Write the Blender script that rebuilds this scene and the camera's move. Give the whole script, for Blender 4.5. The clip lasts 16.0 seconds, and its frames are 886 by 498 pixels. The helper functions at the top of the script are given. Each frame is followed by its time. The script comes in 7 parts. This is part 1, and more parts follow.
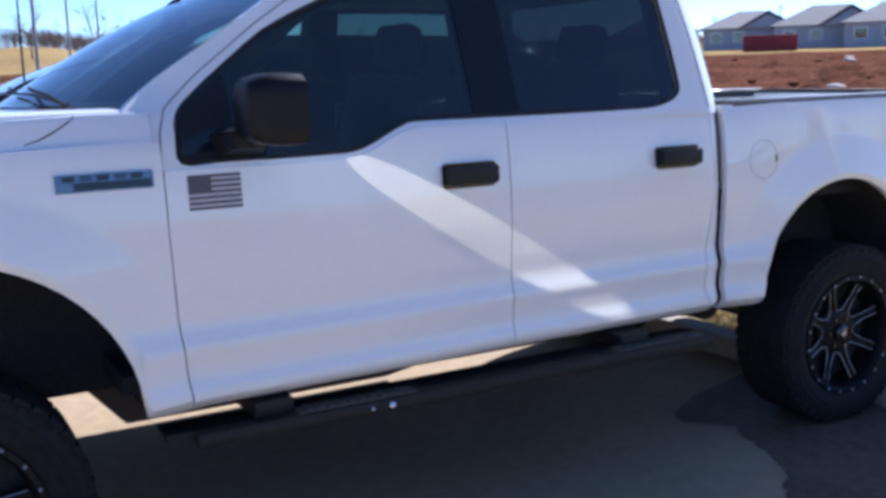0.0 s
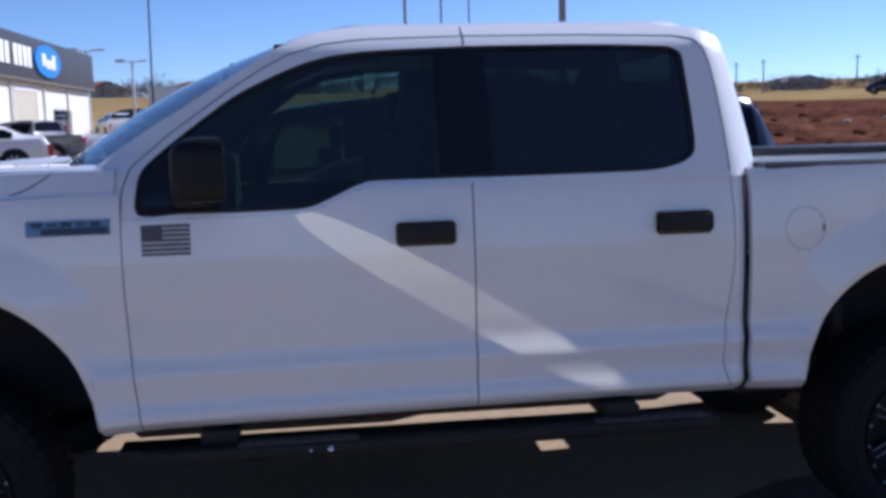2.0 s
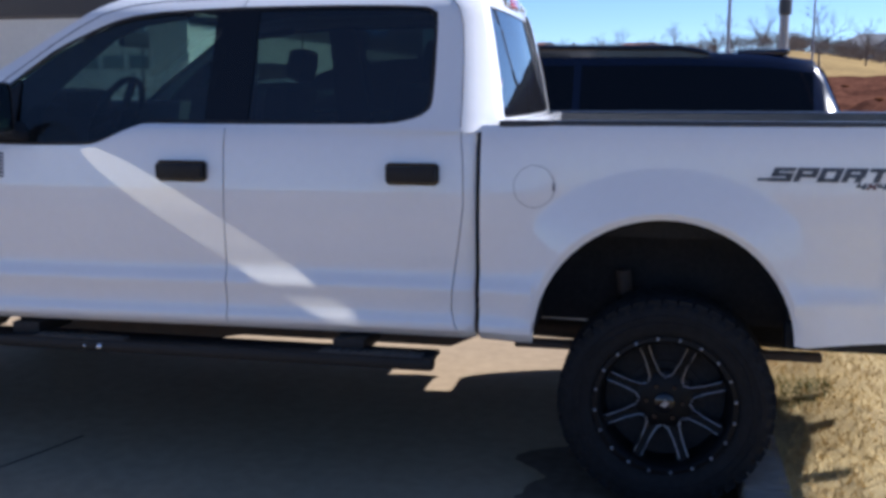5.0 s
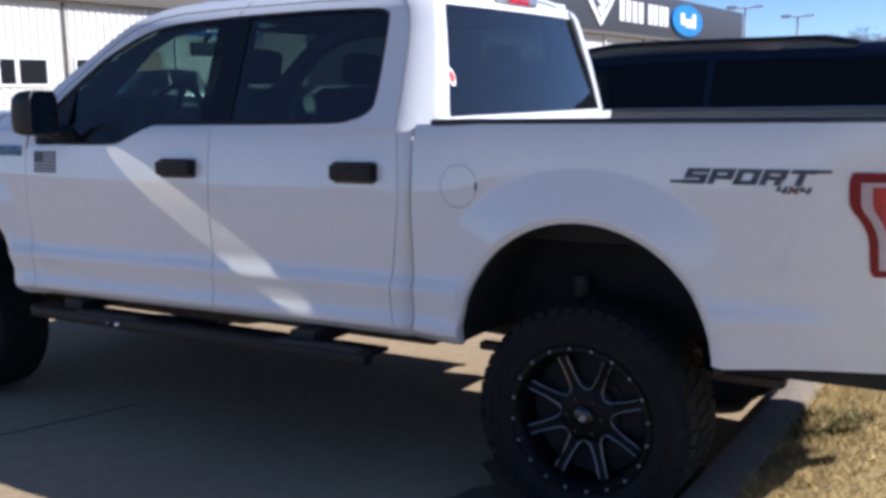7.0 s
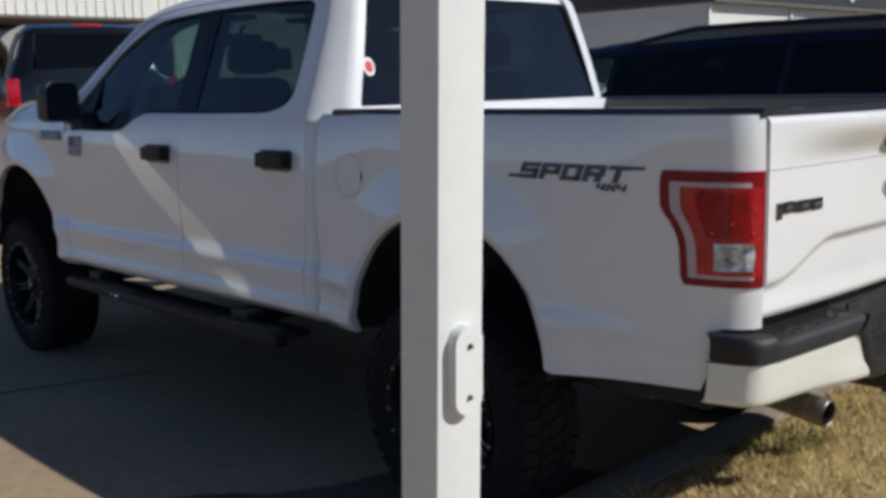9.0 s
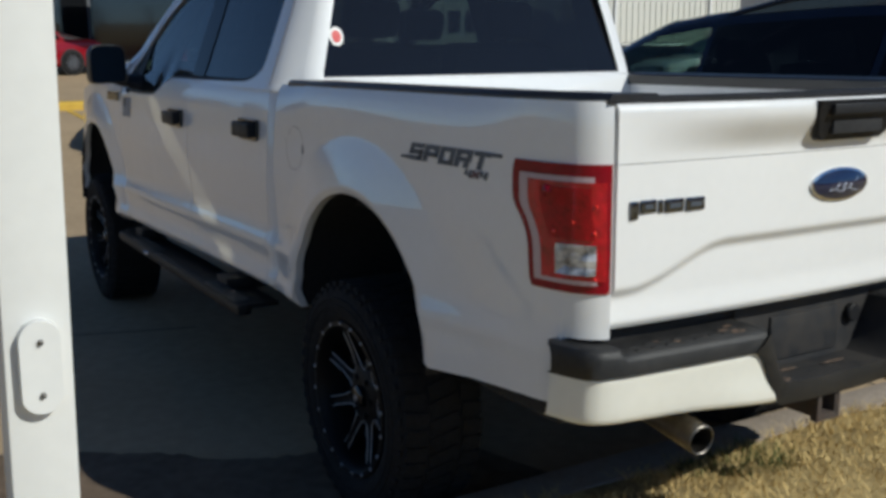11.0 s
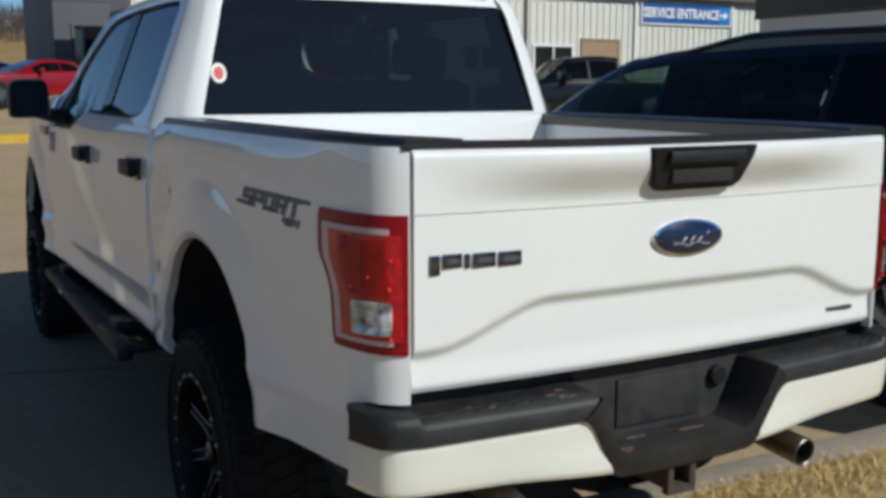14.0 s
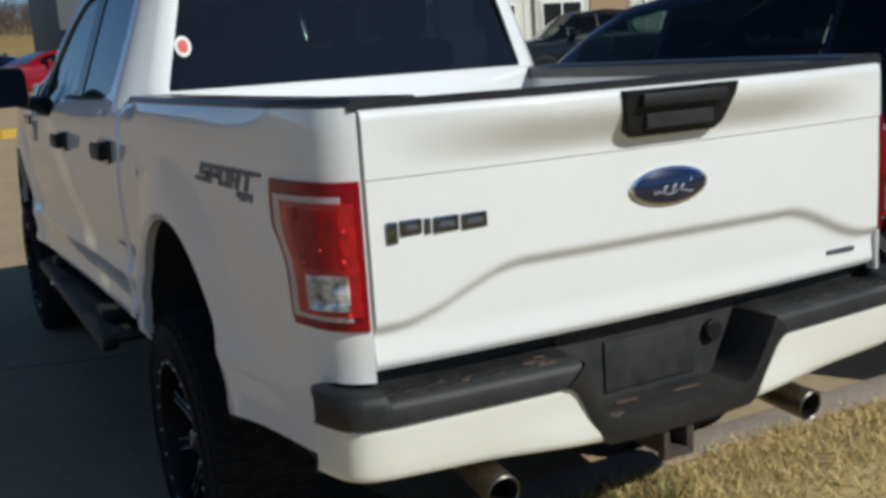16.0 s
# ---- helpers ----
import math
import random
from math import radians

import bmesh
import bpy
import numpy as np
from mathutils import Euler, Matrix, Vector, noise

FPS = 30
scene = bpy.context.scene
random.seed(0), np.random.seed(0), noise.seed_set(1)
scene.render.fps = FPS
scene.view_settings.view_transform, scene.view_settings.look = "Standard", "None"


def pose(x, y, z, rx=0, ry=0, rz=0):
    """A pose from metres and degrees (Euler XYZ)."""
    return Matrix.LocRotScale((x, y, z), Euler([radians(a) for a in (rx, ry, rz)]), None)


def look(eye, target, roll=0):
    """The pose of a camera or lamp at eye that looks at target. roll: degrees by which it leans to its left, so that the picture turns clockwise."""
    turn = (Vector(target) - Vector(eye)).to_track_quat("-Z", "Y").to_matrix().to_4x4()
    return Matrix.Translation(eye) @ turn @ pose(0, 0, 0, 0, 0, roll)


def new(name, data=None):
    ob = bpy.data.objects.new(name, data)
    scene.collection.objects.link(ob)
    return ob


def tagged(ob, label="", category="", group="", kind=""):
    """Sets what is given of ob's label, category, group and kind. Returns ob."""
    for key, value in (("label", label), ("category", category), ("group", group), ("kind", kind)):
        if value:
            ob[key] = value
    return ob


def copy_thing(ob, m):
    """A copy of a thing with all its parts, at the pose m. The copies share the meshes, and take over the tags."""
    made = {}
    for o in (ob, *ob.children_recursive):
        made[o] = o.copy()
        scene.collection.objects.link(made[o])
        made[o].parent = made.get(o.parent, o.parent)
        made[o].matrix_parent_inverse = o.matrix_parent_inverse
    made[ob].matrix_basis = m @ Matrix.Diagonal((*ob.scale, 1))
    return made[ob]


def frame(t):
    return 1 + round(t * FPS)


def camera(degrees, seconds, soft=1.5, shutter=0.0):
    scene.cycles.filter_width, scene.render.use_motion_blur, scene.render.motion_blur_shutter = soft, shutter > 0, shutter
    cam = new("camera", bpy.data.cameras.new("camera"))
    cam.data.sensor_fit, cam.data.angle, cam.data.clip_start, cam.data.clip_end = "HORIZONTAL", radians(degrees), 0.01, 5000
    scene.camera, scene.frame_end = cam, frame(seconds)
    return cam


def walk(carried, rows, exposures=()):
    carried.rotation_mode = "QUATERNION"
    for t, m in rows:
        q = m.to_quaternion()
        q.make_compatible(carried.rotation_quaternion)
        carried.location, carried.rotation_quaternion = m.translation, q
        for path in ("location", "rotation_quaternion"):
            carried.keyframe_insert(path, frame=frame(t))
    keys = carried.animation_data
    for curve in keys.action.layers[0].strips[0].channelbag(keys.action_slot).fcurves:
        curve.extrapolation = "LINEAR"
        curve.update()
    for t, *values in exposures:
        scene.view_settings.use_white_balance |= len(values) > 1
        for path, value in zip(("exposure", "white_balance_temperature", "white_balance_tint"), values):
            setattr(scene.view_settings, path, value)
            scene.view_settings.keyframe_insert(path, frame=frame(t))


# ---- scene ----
cam = camera(47.9, 16.0, soft=3.6)
PATH = [
    (0, (0.02, -2.963, 1.606), (0.958, -1.23, 1.263), -1.6),
    (0.5, (0.378, -3.019, 1.644), (1.193, -1.229, 1.293), -0.1),
    (1, (0.686, -3.256, 1.641), (1.323, -1.411, 1.207), 0.9),
    (1.5, (1.049, -3.424, 1.625), (1.471, -1.49, 1.315), 0.1),
    (2, (1.348, -3.477, 1.656), (1.6, -1.509, 1.403), -1.5),
    (2.5, (1.704, -3.669, 1.649), (1.783, -1.693, 1.351), -1.9),
    (3, (2.073, -3.733, 1.597), (2.111, -1.754, 1.309), -0.8),
    (3.5, (2.49, -3.748, 1.614), (2.481, -1.766, 1.343), -0.2),
    (4, (2.907, -3.859, 1.605), (2.777, -1.889, 1.289), -0.5),
    (6.5, (4.722, -3.31, 1.579), (3.824, -1.547, 1.292), -0.1),
    (7, (5.089, -3.164, 1.565), (4.046, -1.485, 1.26), -1.2),
    (7.5, (5.387, -2.953, 1.556), (4.242, -1.346, 1.23), -0.7),
    (8, (5.62, -2.674, 1.582), (4.407, -1.116, 1.268), -1.2),
    (8.5, (5.949, -2.497, 1.581), (4.603, -1.051, 1.27), -2.2),
    (9, (6.17, -2.286, 1.557), (4.729, -0.938, 1.232), -1.5),
    (11.5, (6.749, -1.149, 1.578), (5.009, -0.236, 1.204), -0.6),
    (12, (6.812, -0.934, 1.582), (5.035, -0.084, 1.237), -0.6),
    (12.5, (6.799, -0.832, 1.592), (5.017, 0.024, 1.285), -0.0),
    (13, (6.765, -0.81, 1.585), (4.997, 0.071, 1.274), 0.5),
    (13.5, (6.769, -0.804, 1.583), (5.011, 0.095, 1.268), 0.3),
    (14, (6.763, -0.802, 1.588), (5.034, 0.151, 1.266), 0.1),
    (14.5, (6.751, -0.789, 1.584), (5.044, 0.197, 1.247), 0.0),
    (15, (6.747, -0.782, 1.584), (5.046, 0.212, 1.239), -0.3),
    (15.5, (6.731, -0.762, 1.581), (5.021, 0.211, 1.22), -1.7),
    (16, (6.698, -0.606, 1.554), (4.955, 0.296, 1.168), -3.8),
]
EXPOSURES = [(0.0, 1.25, 5260, 16), (0.5, 0.98, 5260, 16), (1.0, 0.88, 5410, 17), (1.5, 0.78, 5410, 19), (2.0, 0.42, 5260, 20), (2.5, 0.49, 5210, 21), (3.0, 0.63, 5210, 21), (3.5, 0.68, 5210, 21), (4.0, 0.87, 5260, 19), (6.5, 0.73, 5460, 15), (7.0, 0.71, 5510, 15), (7.5, 0.87, 5560, 14), (8.0, 0.37, 5610, 13), (8.5, 0.08, 5620, 11), (9.0, -0.16, 5820, 9), (11.5, -0.23, 5820, 3), (12.0, -0.13, 5770, 3), (12.5, -0.37, 5770, 3), (14.0, -0.25, 5770, 3), (16.0, -0.23, 5820, 3)]
walk(cam, [(t, look(eye, target, roll)) for t, eye, target, roll in PATH],
     exposures=EXPOSURES)

# ---- daylight ----
world = bpy.data.worlds.new("sky")
scene.world = world
world.use_nodes = True
wn = world.node_tree.nodes
sky = wn.new("ShaderNodeTexSky")
sky.sky_type, sky.sun_disc = "NISHITA", False
sky.sun_elevation, sky.sun_rotation = radians(37.4), radians(90 - 26.4)
sky.altitude, sky.dust_density, sky.air_density, sky.ozone_density = 2000, 0.0, 0.8, 3.0
world.node_tree.links.new(sky.outputs[0], wn["Background"].inputs[0])
wn["Background"].inputs[1].default_value = 0.083
sun = new("sun", bpy.data.lights.new("sun", "SUN"))
sun.data.energy, sun.data.angle, sun.data.color = 4.7, radians(0.5), (1, 0.91, 0.78)
sun.matrix_world = look((11.72, 5.82, 10), (0, 0, 0))

# the beam of sunlight that the door mirror throws back along the doors
beam = Vector((1.0, 0.17, -0.62)).normalized()
level = Vector((-beam.y, beam.x, 0)).normalized()
glint = new("mirror_reflection", bpy.data.lights.new("mirror_reflection", "AREA"))
glint.data.shape, glint.data.size, glint.data.size_y, glint.data.spread = "ELLIPSE", 0.186, 0.138, radians(1.2)
glint.data.energy, glint.data.color = 0.072, (1, 0.84, 0.54)
glint.matrix_world = Matrix.Translation(Vector((1.050, -0.134, 1.515)) + beam * 0.06) @ Matrix((level, -beam.cross(level), -beam)).transposed().to_4x4()

# ---- materials ----
def link(m, a, b):
    m.node_tree.links.new(a, b)


def node(m, kind, **inputs):
    n = m.node_tree.nodes.new(kind)
    for key, value in inputs.items():
        n.inputs[key.replace("_", " ")].default_value = value
    return n


def material(name, colour, rough=0.5, metal=0.0, vary=0.0, scale=8.0, fine=60.0, bump=0.0, bump_scale=120.0, coat=0.0, colour2=None, spec=0.5, piece=0.0, coat_rough=0.03):
    """A surface with two scales of variation in colour, uneven gloss and fine relief."""
    m = bpy.data.materials.new(name)
    m.use_nodes = True
    b = m.node_tree.nodes["Principled BSDF"]
    b.inputs["Base Color"].default_value = (*colour, 1)
    b.inputs["Roughness"].default_value, b.inputs["Metallic"].default_value = rough, metal
    b.inputs["Coat Weight"].default_value, b.inputs["Coat Roughness"].default_value = coat, coat_rough
    b.inputs["Specular IOR Level"].default_value = spec
    co = node(m, "ShaderNodeTexCoord")
    if vary or colour2:
        n1, n2 = node(m, "ShaderNodeTexNoise", Scale=scale, Detail=4.0), node(m, "ShaderNodeTexNoise", Scale=fine, Detail=3.0)
        link(m, co.outputs["Object"], n1.inputs["Vector"]), link(m, co.outputs["Object"], n2.inputs["Vector"])
        add = node(m, "ShaderNodeMath")
        add.operation = "MULTIPLY_ADD"
        add.inputs[1].default_value = 0.5
        half = node(m, "ShaderNodeMath")
        half.operation, half.inputs[1].default_value = "MULTIPLY", 0.5
        link(m, n1.outputs["Fac"], half.inputs[0])
        link(m, n2.outputs["Fac"], add.inputs[0]), link(m, half.outputs[0], add.inputs[2])
        ramp = node(m, "ShaderNodeMapRange")
        ramp.inputs["From Min"].default_value, ramp.inputs["From Max"].default_value = 0.36, 0.64
        link(m, add.outputs[0], ramp.inputs["Value"])
        mix = node(m, "ShaderNodeMix")
        mix.data_type = "RGBA"
        c2 = colour2 or tuple(c * (1 - vary) for c in colour)
        mix.inputs["A"].default_value, mix.inputs["B"].default_value = (*colour, 1), (*c2, 1)
        link(m, ramp.outputs[0], mix.inputs["Factor"])
        out = mix.outputs["Result"]
        if piece:
            info, hsv, val = node(m, "ShaderNodeObjectInfo"), node(m, "ShaderNodeHueSaturation"), node(m, "ShaderNodeMapRange")
            val.inputs["To Min"].default_value, val.inputs["To Max"].default_value = 1 - piece, 1 + piece
            link(m, info.outputs["Random"], val.inputs["Value"]), link(m, val.outputs[0], hsv.inputs["Value"])
            link(m, out, hsv.inputs["Color"])
            out = hsv.outputs["Color"]
        link(m, out, b.inputs["Base Color"])
        rr = node(m, "ShaderNodeMapRange")
        rr.inputs["To Min"].default_value, rr.inputs["To Max"].default_value = max(0.02, rough * 0.8), min(1, rough * 1.25)
        link(m, n2.outputs["Fac"], rr.inputs["Value"]), link(m, rr.outputs[0], b.inputs["Roughness"])
    if bump:
        n3, bp = node(m, "ShaderNodeTexNoise", Scale=bump_scale, Detail=4.0), node(m, "ShaderNodeBump", Strength=bump, Distance=0.01)
        link(m, co.outputs["Object"], n3.inputs["Vector"]), link(m, n3.outputs["Fac"], bp.inputs["Height"])
        link(m, bp.outputs["Normal"], b.inputs["Normal"])
    return m


def glass(name, tint, rough=0.0, gloss=0.9, power=4.0, base=0.075, veil=0.007):
    """Tinted pane: what lies behind shows darkened, the sky mirrors in it by the Fresnel law."""
    m = bpy.data.materials.new(name)
    m.use_nodes = True
    nt = m.node_tree
    nt.nodes.remove(nt.nodes["Principled BSDF"])
    t, g, w, x = node(m, "ShaderNodeBsdfTransparent", Color=(*tint, 1)), node(m, "ShaderNodeBsdfGlossy", Roughness=rough), node(m, "ShaderNodeLayerWeight", Blend=0.5), node(m, "ShaderNodeMixShader")
    g.inputs["Color"].default_value = (gloss, gloss, gloss, 1)
    pw, ma = node(m, "ShaderNodeMath"), node(m, "ShaderNodeMath")
    pw.operation, ma.operation = "POWER", "MULTIPLY_ADD"
    pw.inputs[1].default_value, ma.inputs[1].default_value, ma.inputs[2].default_value = power, 0.92, base
    link(m, w.outputs["Facing"], pw.inputs[0]), link(m, pw.outputs[0], ma.inputs[0])
    link(m, ma.outputs[0], x.inputs[0]), link(m, t.outputs[0], x.inputs[1]), link(m, g.outputs[0], x.inputs[2])
    # faint pale film on every pane: a painted haze that lifts the blacks
    film, add = node(m, "ShaderNodeBsdfDiffuse", Color=(veil, veil, veil * 1.15, 1)), node(m, "ShaderNodeAddShader")
    link(m, x.outputs[0], add.inputs[0]), link(m, film.outputs[0], add.inputs[1])
    link(m, add.outputs[0], nt.nodes["Material Output"].inputs["Surface"])
    return m


MIRROR = material("mirror_silver", (0.42, 0.46, 0.46), 0.05, metal=1.0)
# white for the bumper corners, tinted with the warm bounce off the dry grass
BOUNCEWHITE = material("bounce_tinted_white", (0.80, 0.79, 0.72), 0.35, coat=1.0, vary=0.04, scale=2.5, fine=30, coat_rough=0.02)
WHITE = material("white_paint", (0.79, 0.79, 0.79), 0.45, coat=1.0, vary=0.03, scale=2.5, fine=30, coat_rough=0.02)
WHITE.node_tree.nodes["Principled BSDF"].inputs["Coat IOR"].default_value = 1.62
MIRRORCAP = material("mirror_cap_plastic", (0.006, 0.006, 0.007), 0.42, vary=0.3, bump=0.1, bump_scale=400, spec=0.25)
BLACK = material("black_plastic", (0.011, 0.011, 0.013), 0.5, vary=0.4, bump=0.25, bump_scale=400, spec=0.35)
STEP = material("bumper_step_plastic", (0.011, 0.0115, 0.013), 0.48, vary=0.3, scale=11, fine=60, bump=0.2, bump_scale=300, colour2=(0.026, 0.025, 0.0245), spec=0.4)
DUSTY = material("dusty_plastic", (0.018, 0.019, 0.022), 0.6, vary=0.3, scale=9, fine=26, bump=0.25, bump_scale=200, colour2=(0.040, 0.036, 0.033), spec=0.35)
SCUFF = material("rusty_scuff", (0.17, 0.115, 0.08), 0.85, vary=0.6, scale=60, fine=160, colour2=(0.03, 0.024, 0.02))
RAIL = material("rail_plastic", (0.016, 0.016, 0.018), 0.30, vary=0.3, scale=12, fine=70, spec=0.7)
GLOSSBLACK = material("gloss_black", (0.007, 0.007, 0.009), 0.18, coat=0.3, vary=0.2)
RUBBER = material("tyre_rubber", (0.016, 0.016, 0.017), 0.85, vary=0.35, scale=12, bump=0.3, bump_scale=200, spec=0.25)
RIM = material("rim_black", (0.005, 0.005, 0.006), 0.5, vary=0.3, spec=0.22)
MILLED = material("milled_aluminium", (0.44, 0.44, 0.46), 0.5, metal=1.0, vary=0.1)
CHROME = material("chrome", (0.72, 0.73, 0.75), 0.10, metal=1.0, vary=0.05)
BADGE = material("badge_chrome", (0.20, 0.21, 0.24), 0.16, metal=1.0, vary=0.4, scale=40, fine=120)
STEEL = material("exhaust_steel", (0.20, 0.185, 0.165), 0.42, metal=1.0, vary=0.35, scale=20)
RUST = material("frame_steel", (0.04, 0.035, 0.032), 0.75, vary=0.4, scale=14, colour2=(0.075, 0.05, 0.037))
LINER = material("liner_felt", (0.020, 0.020, 0.022), 0.95, vary=0.3)
STEPBAR = material("step_coating", (0.010, 0.010, 0.011), 0.55, vary=0.3, scale=14, fine=80, spec=0.35)
TREAD = material("grip_pad", (0.06, 0.058, 0.055), 0.6, vary=0.3, scale=20)
SEAM = material("seam_rubber", (0.015, 0.015, 0.017), 0.8, vary=0.2)
# soft grey of the door frame shut line: the gap's shade, put into colour
SEAMSHADE = material("grey_seam_shade", (0.15, 0.15, 0.17), 0.7, vary=0.2)
SEAT = material("seat_cloth", (0.018, 0.019, 0.022), 0.9, vary=0.3, bump=0.3, bump_scale=300)
TRIM = material("interior_trim", (0.014, 0.014, 0.016), 0.7, vary=0.3)
HEADLINER = material("headliner", (0.12, 0.12, 0.115), 0.95, vary=0.1)
GLASS_FRONT = glass("glass_front", (0.30, 0.42, 0.38), power=5.0, gloss=0.75)
GLASS_BACK = glass("glass_back", (0.10, 0.115, 0.115), base=0.06, veil=0.006)
GLASS_PRIVACY = glass("glass_privacy", (0.085, 0.115, 0.11), power=5.0, gloss=0.75)
PILLAR = glass("pillar_gloss", (0.01, 0.01, 0.012), power=5.0, gloss=0.55, base=0.06)
GLASS_SCREEN = glass("glass_windscreen", (0.40, 0.52, 0.50), power=2.8, base=0.06)
GLASS_BLACK = glass("glass_dark", (0.008, 0.008, 0.010), veil=0.003, power=5.0, gloss=0.8, base=0.03)
GLASS_CAR = glass("glass_car_front", (0.30, 0.40, 0.36), veil=0.003, power=5.0, gloss=0.8, base=0.03)
RED = material("red_lens", (0.56, 0.0, 0.013), 0.16, coat=0.6, spec=0.5, vary=0.6, scale=16, fine=45, bump=0.45, bump_scale=28)
REDMID = material("red_lens_inner", (0.40, 0.0, 0.010), 0.14, coat=0.25, spec=0.3, vary=0.5, scale=35, fine=120)
REDDARK = material("red_lens_rim", (0.26, 0.0, 0.010), 0.24, coat=0.2, spec=0.3, vary=0.3, scale=20)
LENS = material("clear_lens", (0.50, 0.52, 0.57), 0.10, metal=0.35, vary=0.75, scale=14, fine=22, coat=1.0, bump=0.5, bump_scale=14)
# white and near-black noise: reflections in the facets, painted as colour
FACET = material("painted_facet_reflections", (0.80, 0.81, 0.84), 0.14, metal=0.15, scale=20, fine=38, coat=1.0, colour2=(0.07, 0.07, 0.08))
REDGLINT = material("red_glint", (0.85, 0.03, 0.02), 0.05, coat=1.0)
LIGHTBAR = material("light_guide", (0.52, 0.40, 0.44), 0.2, coat=1.0, vary=0.1)
BLUE = material("badge_blue", (0.004, 0.011, 0.050), 0.2, coat=1.0, vary=0.2)
FLAGGREY = material("decal_grey", (0.085, 0.085, 0.10), 0.45, vary=0.1)
FLAGPALE = material("decal_pale", (0.50, 0.50, 0.53), 0.45, vary=0.05)
DECAL = material("decal_slate", (0.075, 0.088, 0.11), 0.4, vary=0.15)
DECALEDGE = material("decal_silver", (0.42, 0.44, 0.48), 0.4, vary=0.1)
DECALRED = material("decal_red", (0.13, 0.03, 0.025), 0.45, vary=0.1)
STICKW = material("sticker_white", (0.75, 0.74, 0.72), 0.5, vary=0.05)
STICKR = material("sticker_red", (0.55, 0.03, 0.03), 0.5, vary=0.1)
POSTW = material("post_paint", (0.76, 0.76, 0.74), 0.5, vary=0.07, scale=3, fine=20, bump=0.04, bump_scale=40)
CONCRETE = material("lot_concrete", (0.42, 0.315, 0.198), 0.9, spec=0.2, vary=0.22, scale=0.7, fine=14, bump=0.35, bump_scale=70)
KERB = material("kerb_concrete", (0.33, 0.275, 0.22), 0.85, vary=0.22, scale=3, fine=30, bump=0.5, bump_scale=60)
OIL = material("joint_tar", (0.05, 0.045, 0.04), 0.8, vary=0.3)
GRASSDRY = material("dry_grass", (0.72, 0.55, 0.24), 0.9, vary=0.3, scale=3, fine=30, colour2=(0.46, 0.33, 0.13))
GRASSGREEN = material("green_grass", (0.10, 0.12, 0.03), 0.9, vary=0.3, scale=3)
LAWN = material("lawn_soil", (0.52, 0.40, 0.18), 0.95, vary=0.3, scale=2.2, fine=40, colour2=(0.30, 0.22, 0.095), bump=0.8, bump_scale=45)
YELLOW = material("yellow_line_paint", (0.62, 0.40, 0.05), 0.7, vary=0.25, scale=4, fine=30)


# ---- mesh helpers ----
def part(name, bm, mat, parent=None, label="", smooth=38):
    me = bpy.data.meshes.new(name)
    bmesh.ops.remove_doubles(bm, verts=bm.verts, dist=1e-5)
    bmesh.ops.recalc_face_normals(bm, faces=bm.faces)
    bm.to_mesh(me)
    bm.free()
    me.materials.append(mat)
    if smooth:
        for p in me.polygons:
            p.use_smooth = True
        me.set_sharp_from_angle(angle=radians(smooth))
    ob = new(name, me)
    if parent is not None:
        ob.parent = parent
    if label:
        ob["label"] = label
    return ob


def thing(name, label, category, group="", m=None):
    ob = tagged(new(name), label, category, group)
    if m is not None:
        ob.matrix_basis = m
    return ob


def box_into(bm, a, b, bevel=0.0, m=None):
    r = bmesh.ops.create_cube(bm, size=1)
    for v in r["verts"]:
        v.co = Vector([(a[i] + b[i]) / 2 + v.co[i] * (b[i] - a[i]) for i in range(3)])
        if m is not None:
            v.co = m @ v.co
    if bevel:
        edges = list({e for v in r["verts"] for e in v.link_edges})
        bmesh.ops.bevel(bm, geom=edges, offset=bevel, segments=2, affect="EDGES", profile=0.6)


def boxes(*args, bevel=0.0):
    bm = bmesh.new()
    for a, b in args:
        box_into(bm, a, b, bevel)
    return bm


def grid_into(bm, nu, nv, f, wrap=False):
    vs = [[bm.verts.new(f(i / nu, j / nv)) for j in range(nv + 1)] for i in range(nu + (0 if wrap else 1))]
    n = len(vs)
    for i in range(nu):
        for j in range(nv):
            q = (vs[i][j], vs[(i + 1) % n][j], vs[(i + 1) % n][j + 1], vs[i][j + 1])
            if len(set(q)) == 4:
                bm.faces.new(q)
    return vs


def rim_loop(vs):
    """The border of a grid of vertices, in order."""
    return [r[0] for r in vs] + vs[-1][1:] + [r[-1] for r in vs[-2::-1]] + vs[0][-2:0:-1]


def skirt(bm, loop, d):
    """Folds the border of a panel inwards by the vector d."""
    low = [bm.verts.new(v.co + Vector(d)) for v in loop]
    n = len(loop)
    for i in range(n):
        bm.faces.new((loop[i], loop[(i + 1) % n], low[(i + 1) % n], low[i]))
    return low


def revolve_into(bm, profile, n, m=None, close=False):
    """Turns a profile of (radius, along) round the local y axis."""
    rings = []
    for i in range(n):
        a = 2 * math.pi * i / n
        ring = [Vector((r * math.cos(a), y, r * math.sin(a))) for r, y in profile]
        rings.append([bm.verts.new(m @ p if m is not None else p) for p in ring])
    k = len(profile)
    for i in range(n):
        for j in range(k if close else k - 1):
            bm.faces.new((rings[i][j], rings[(i + 1) % n][j], rings[(i + 1) % n][(j + 1) % k], rings[i][(j + 1) % k]))
    return rings


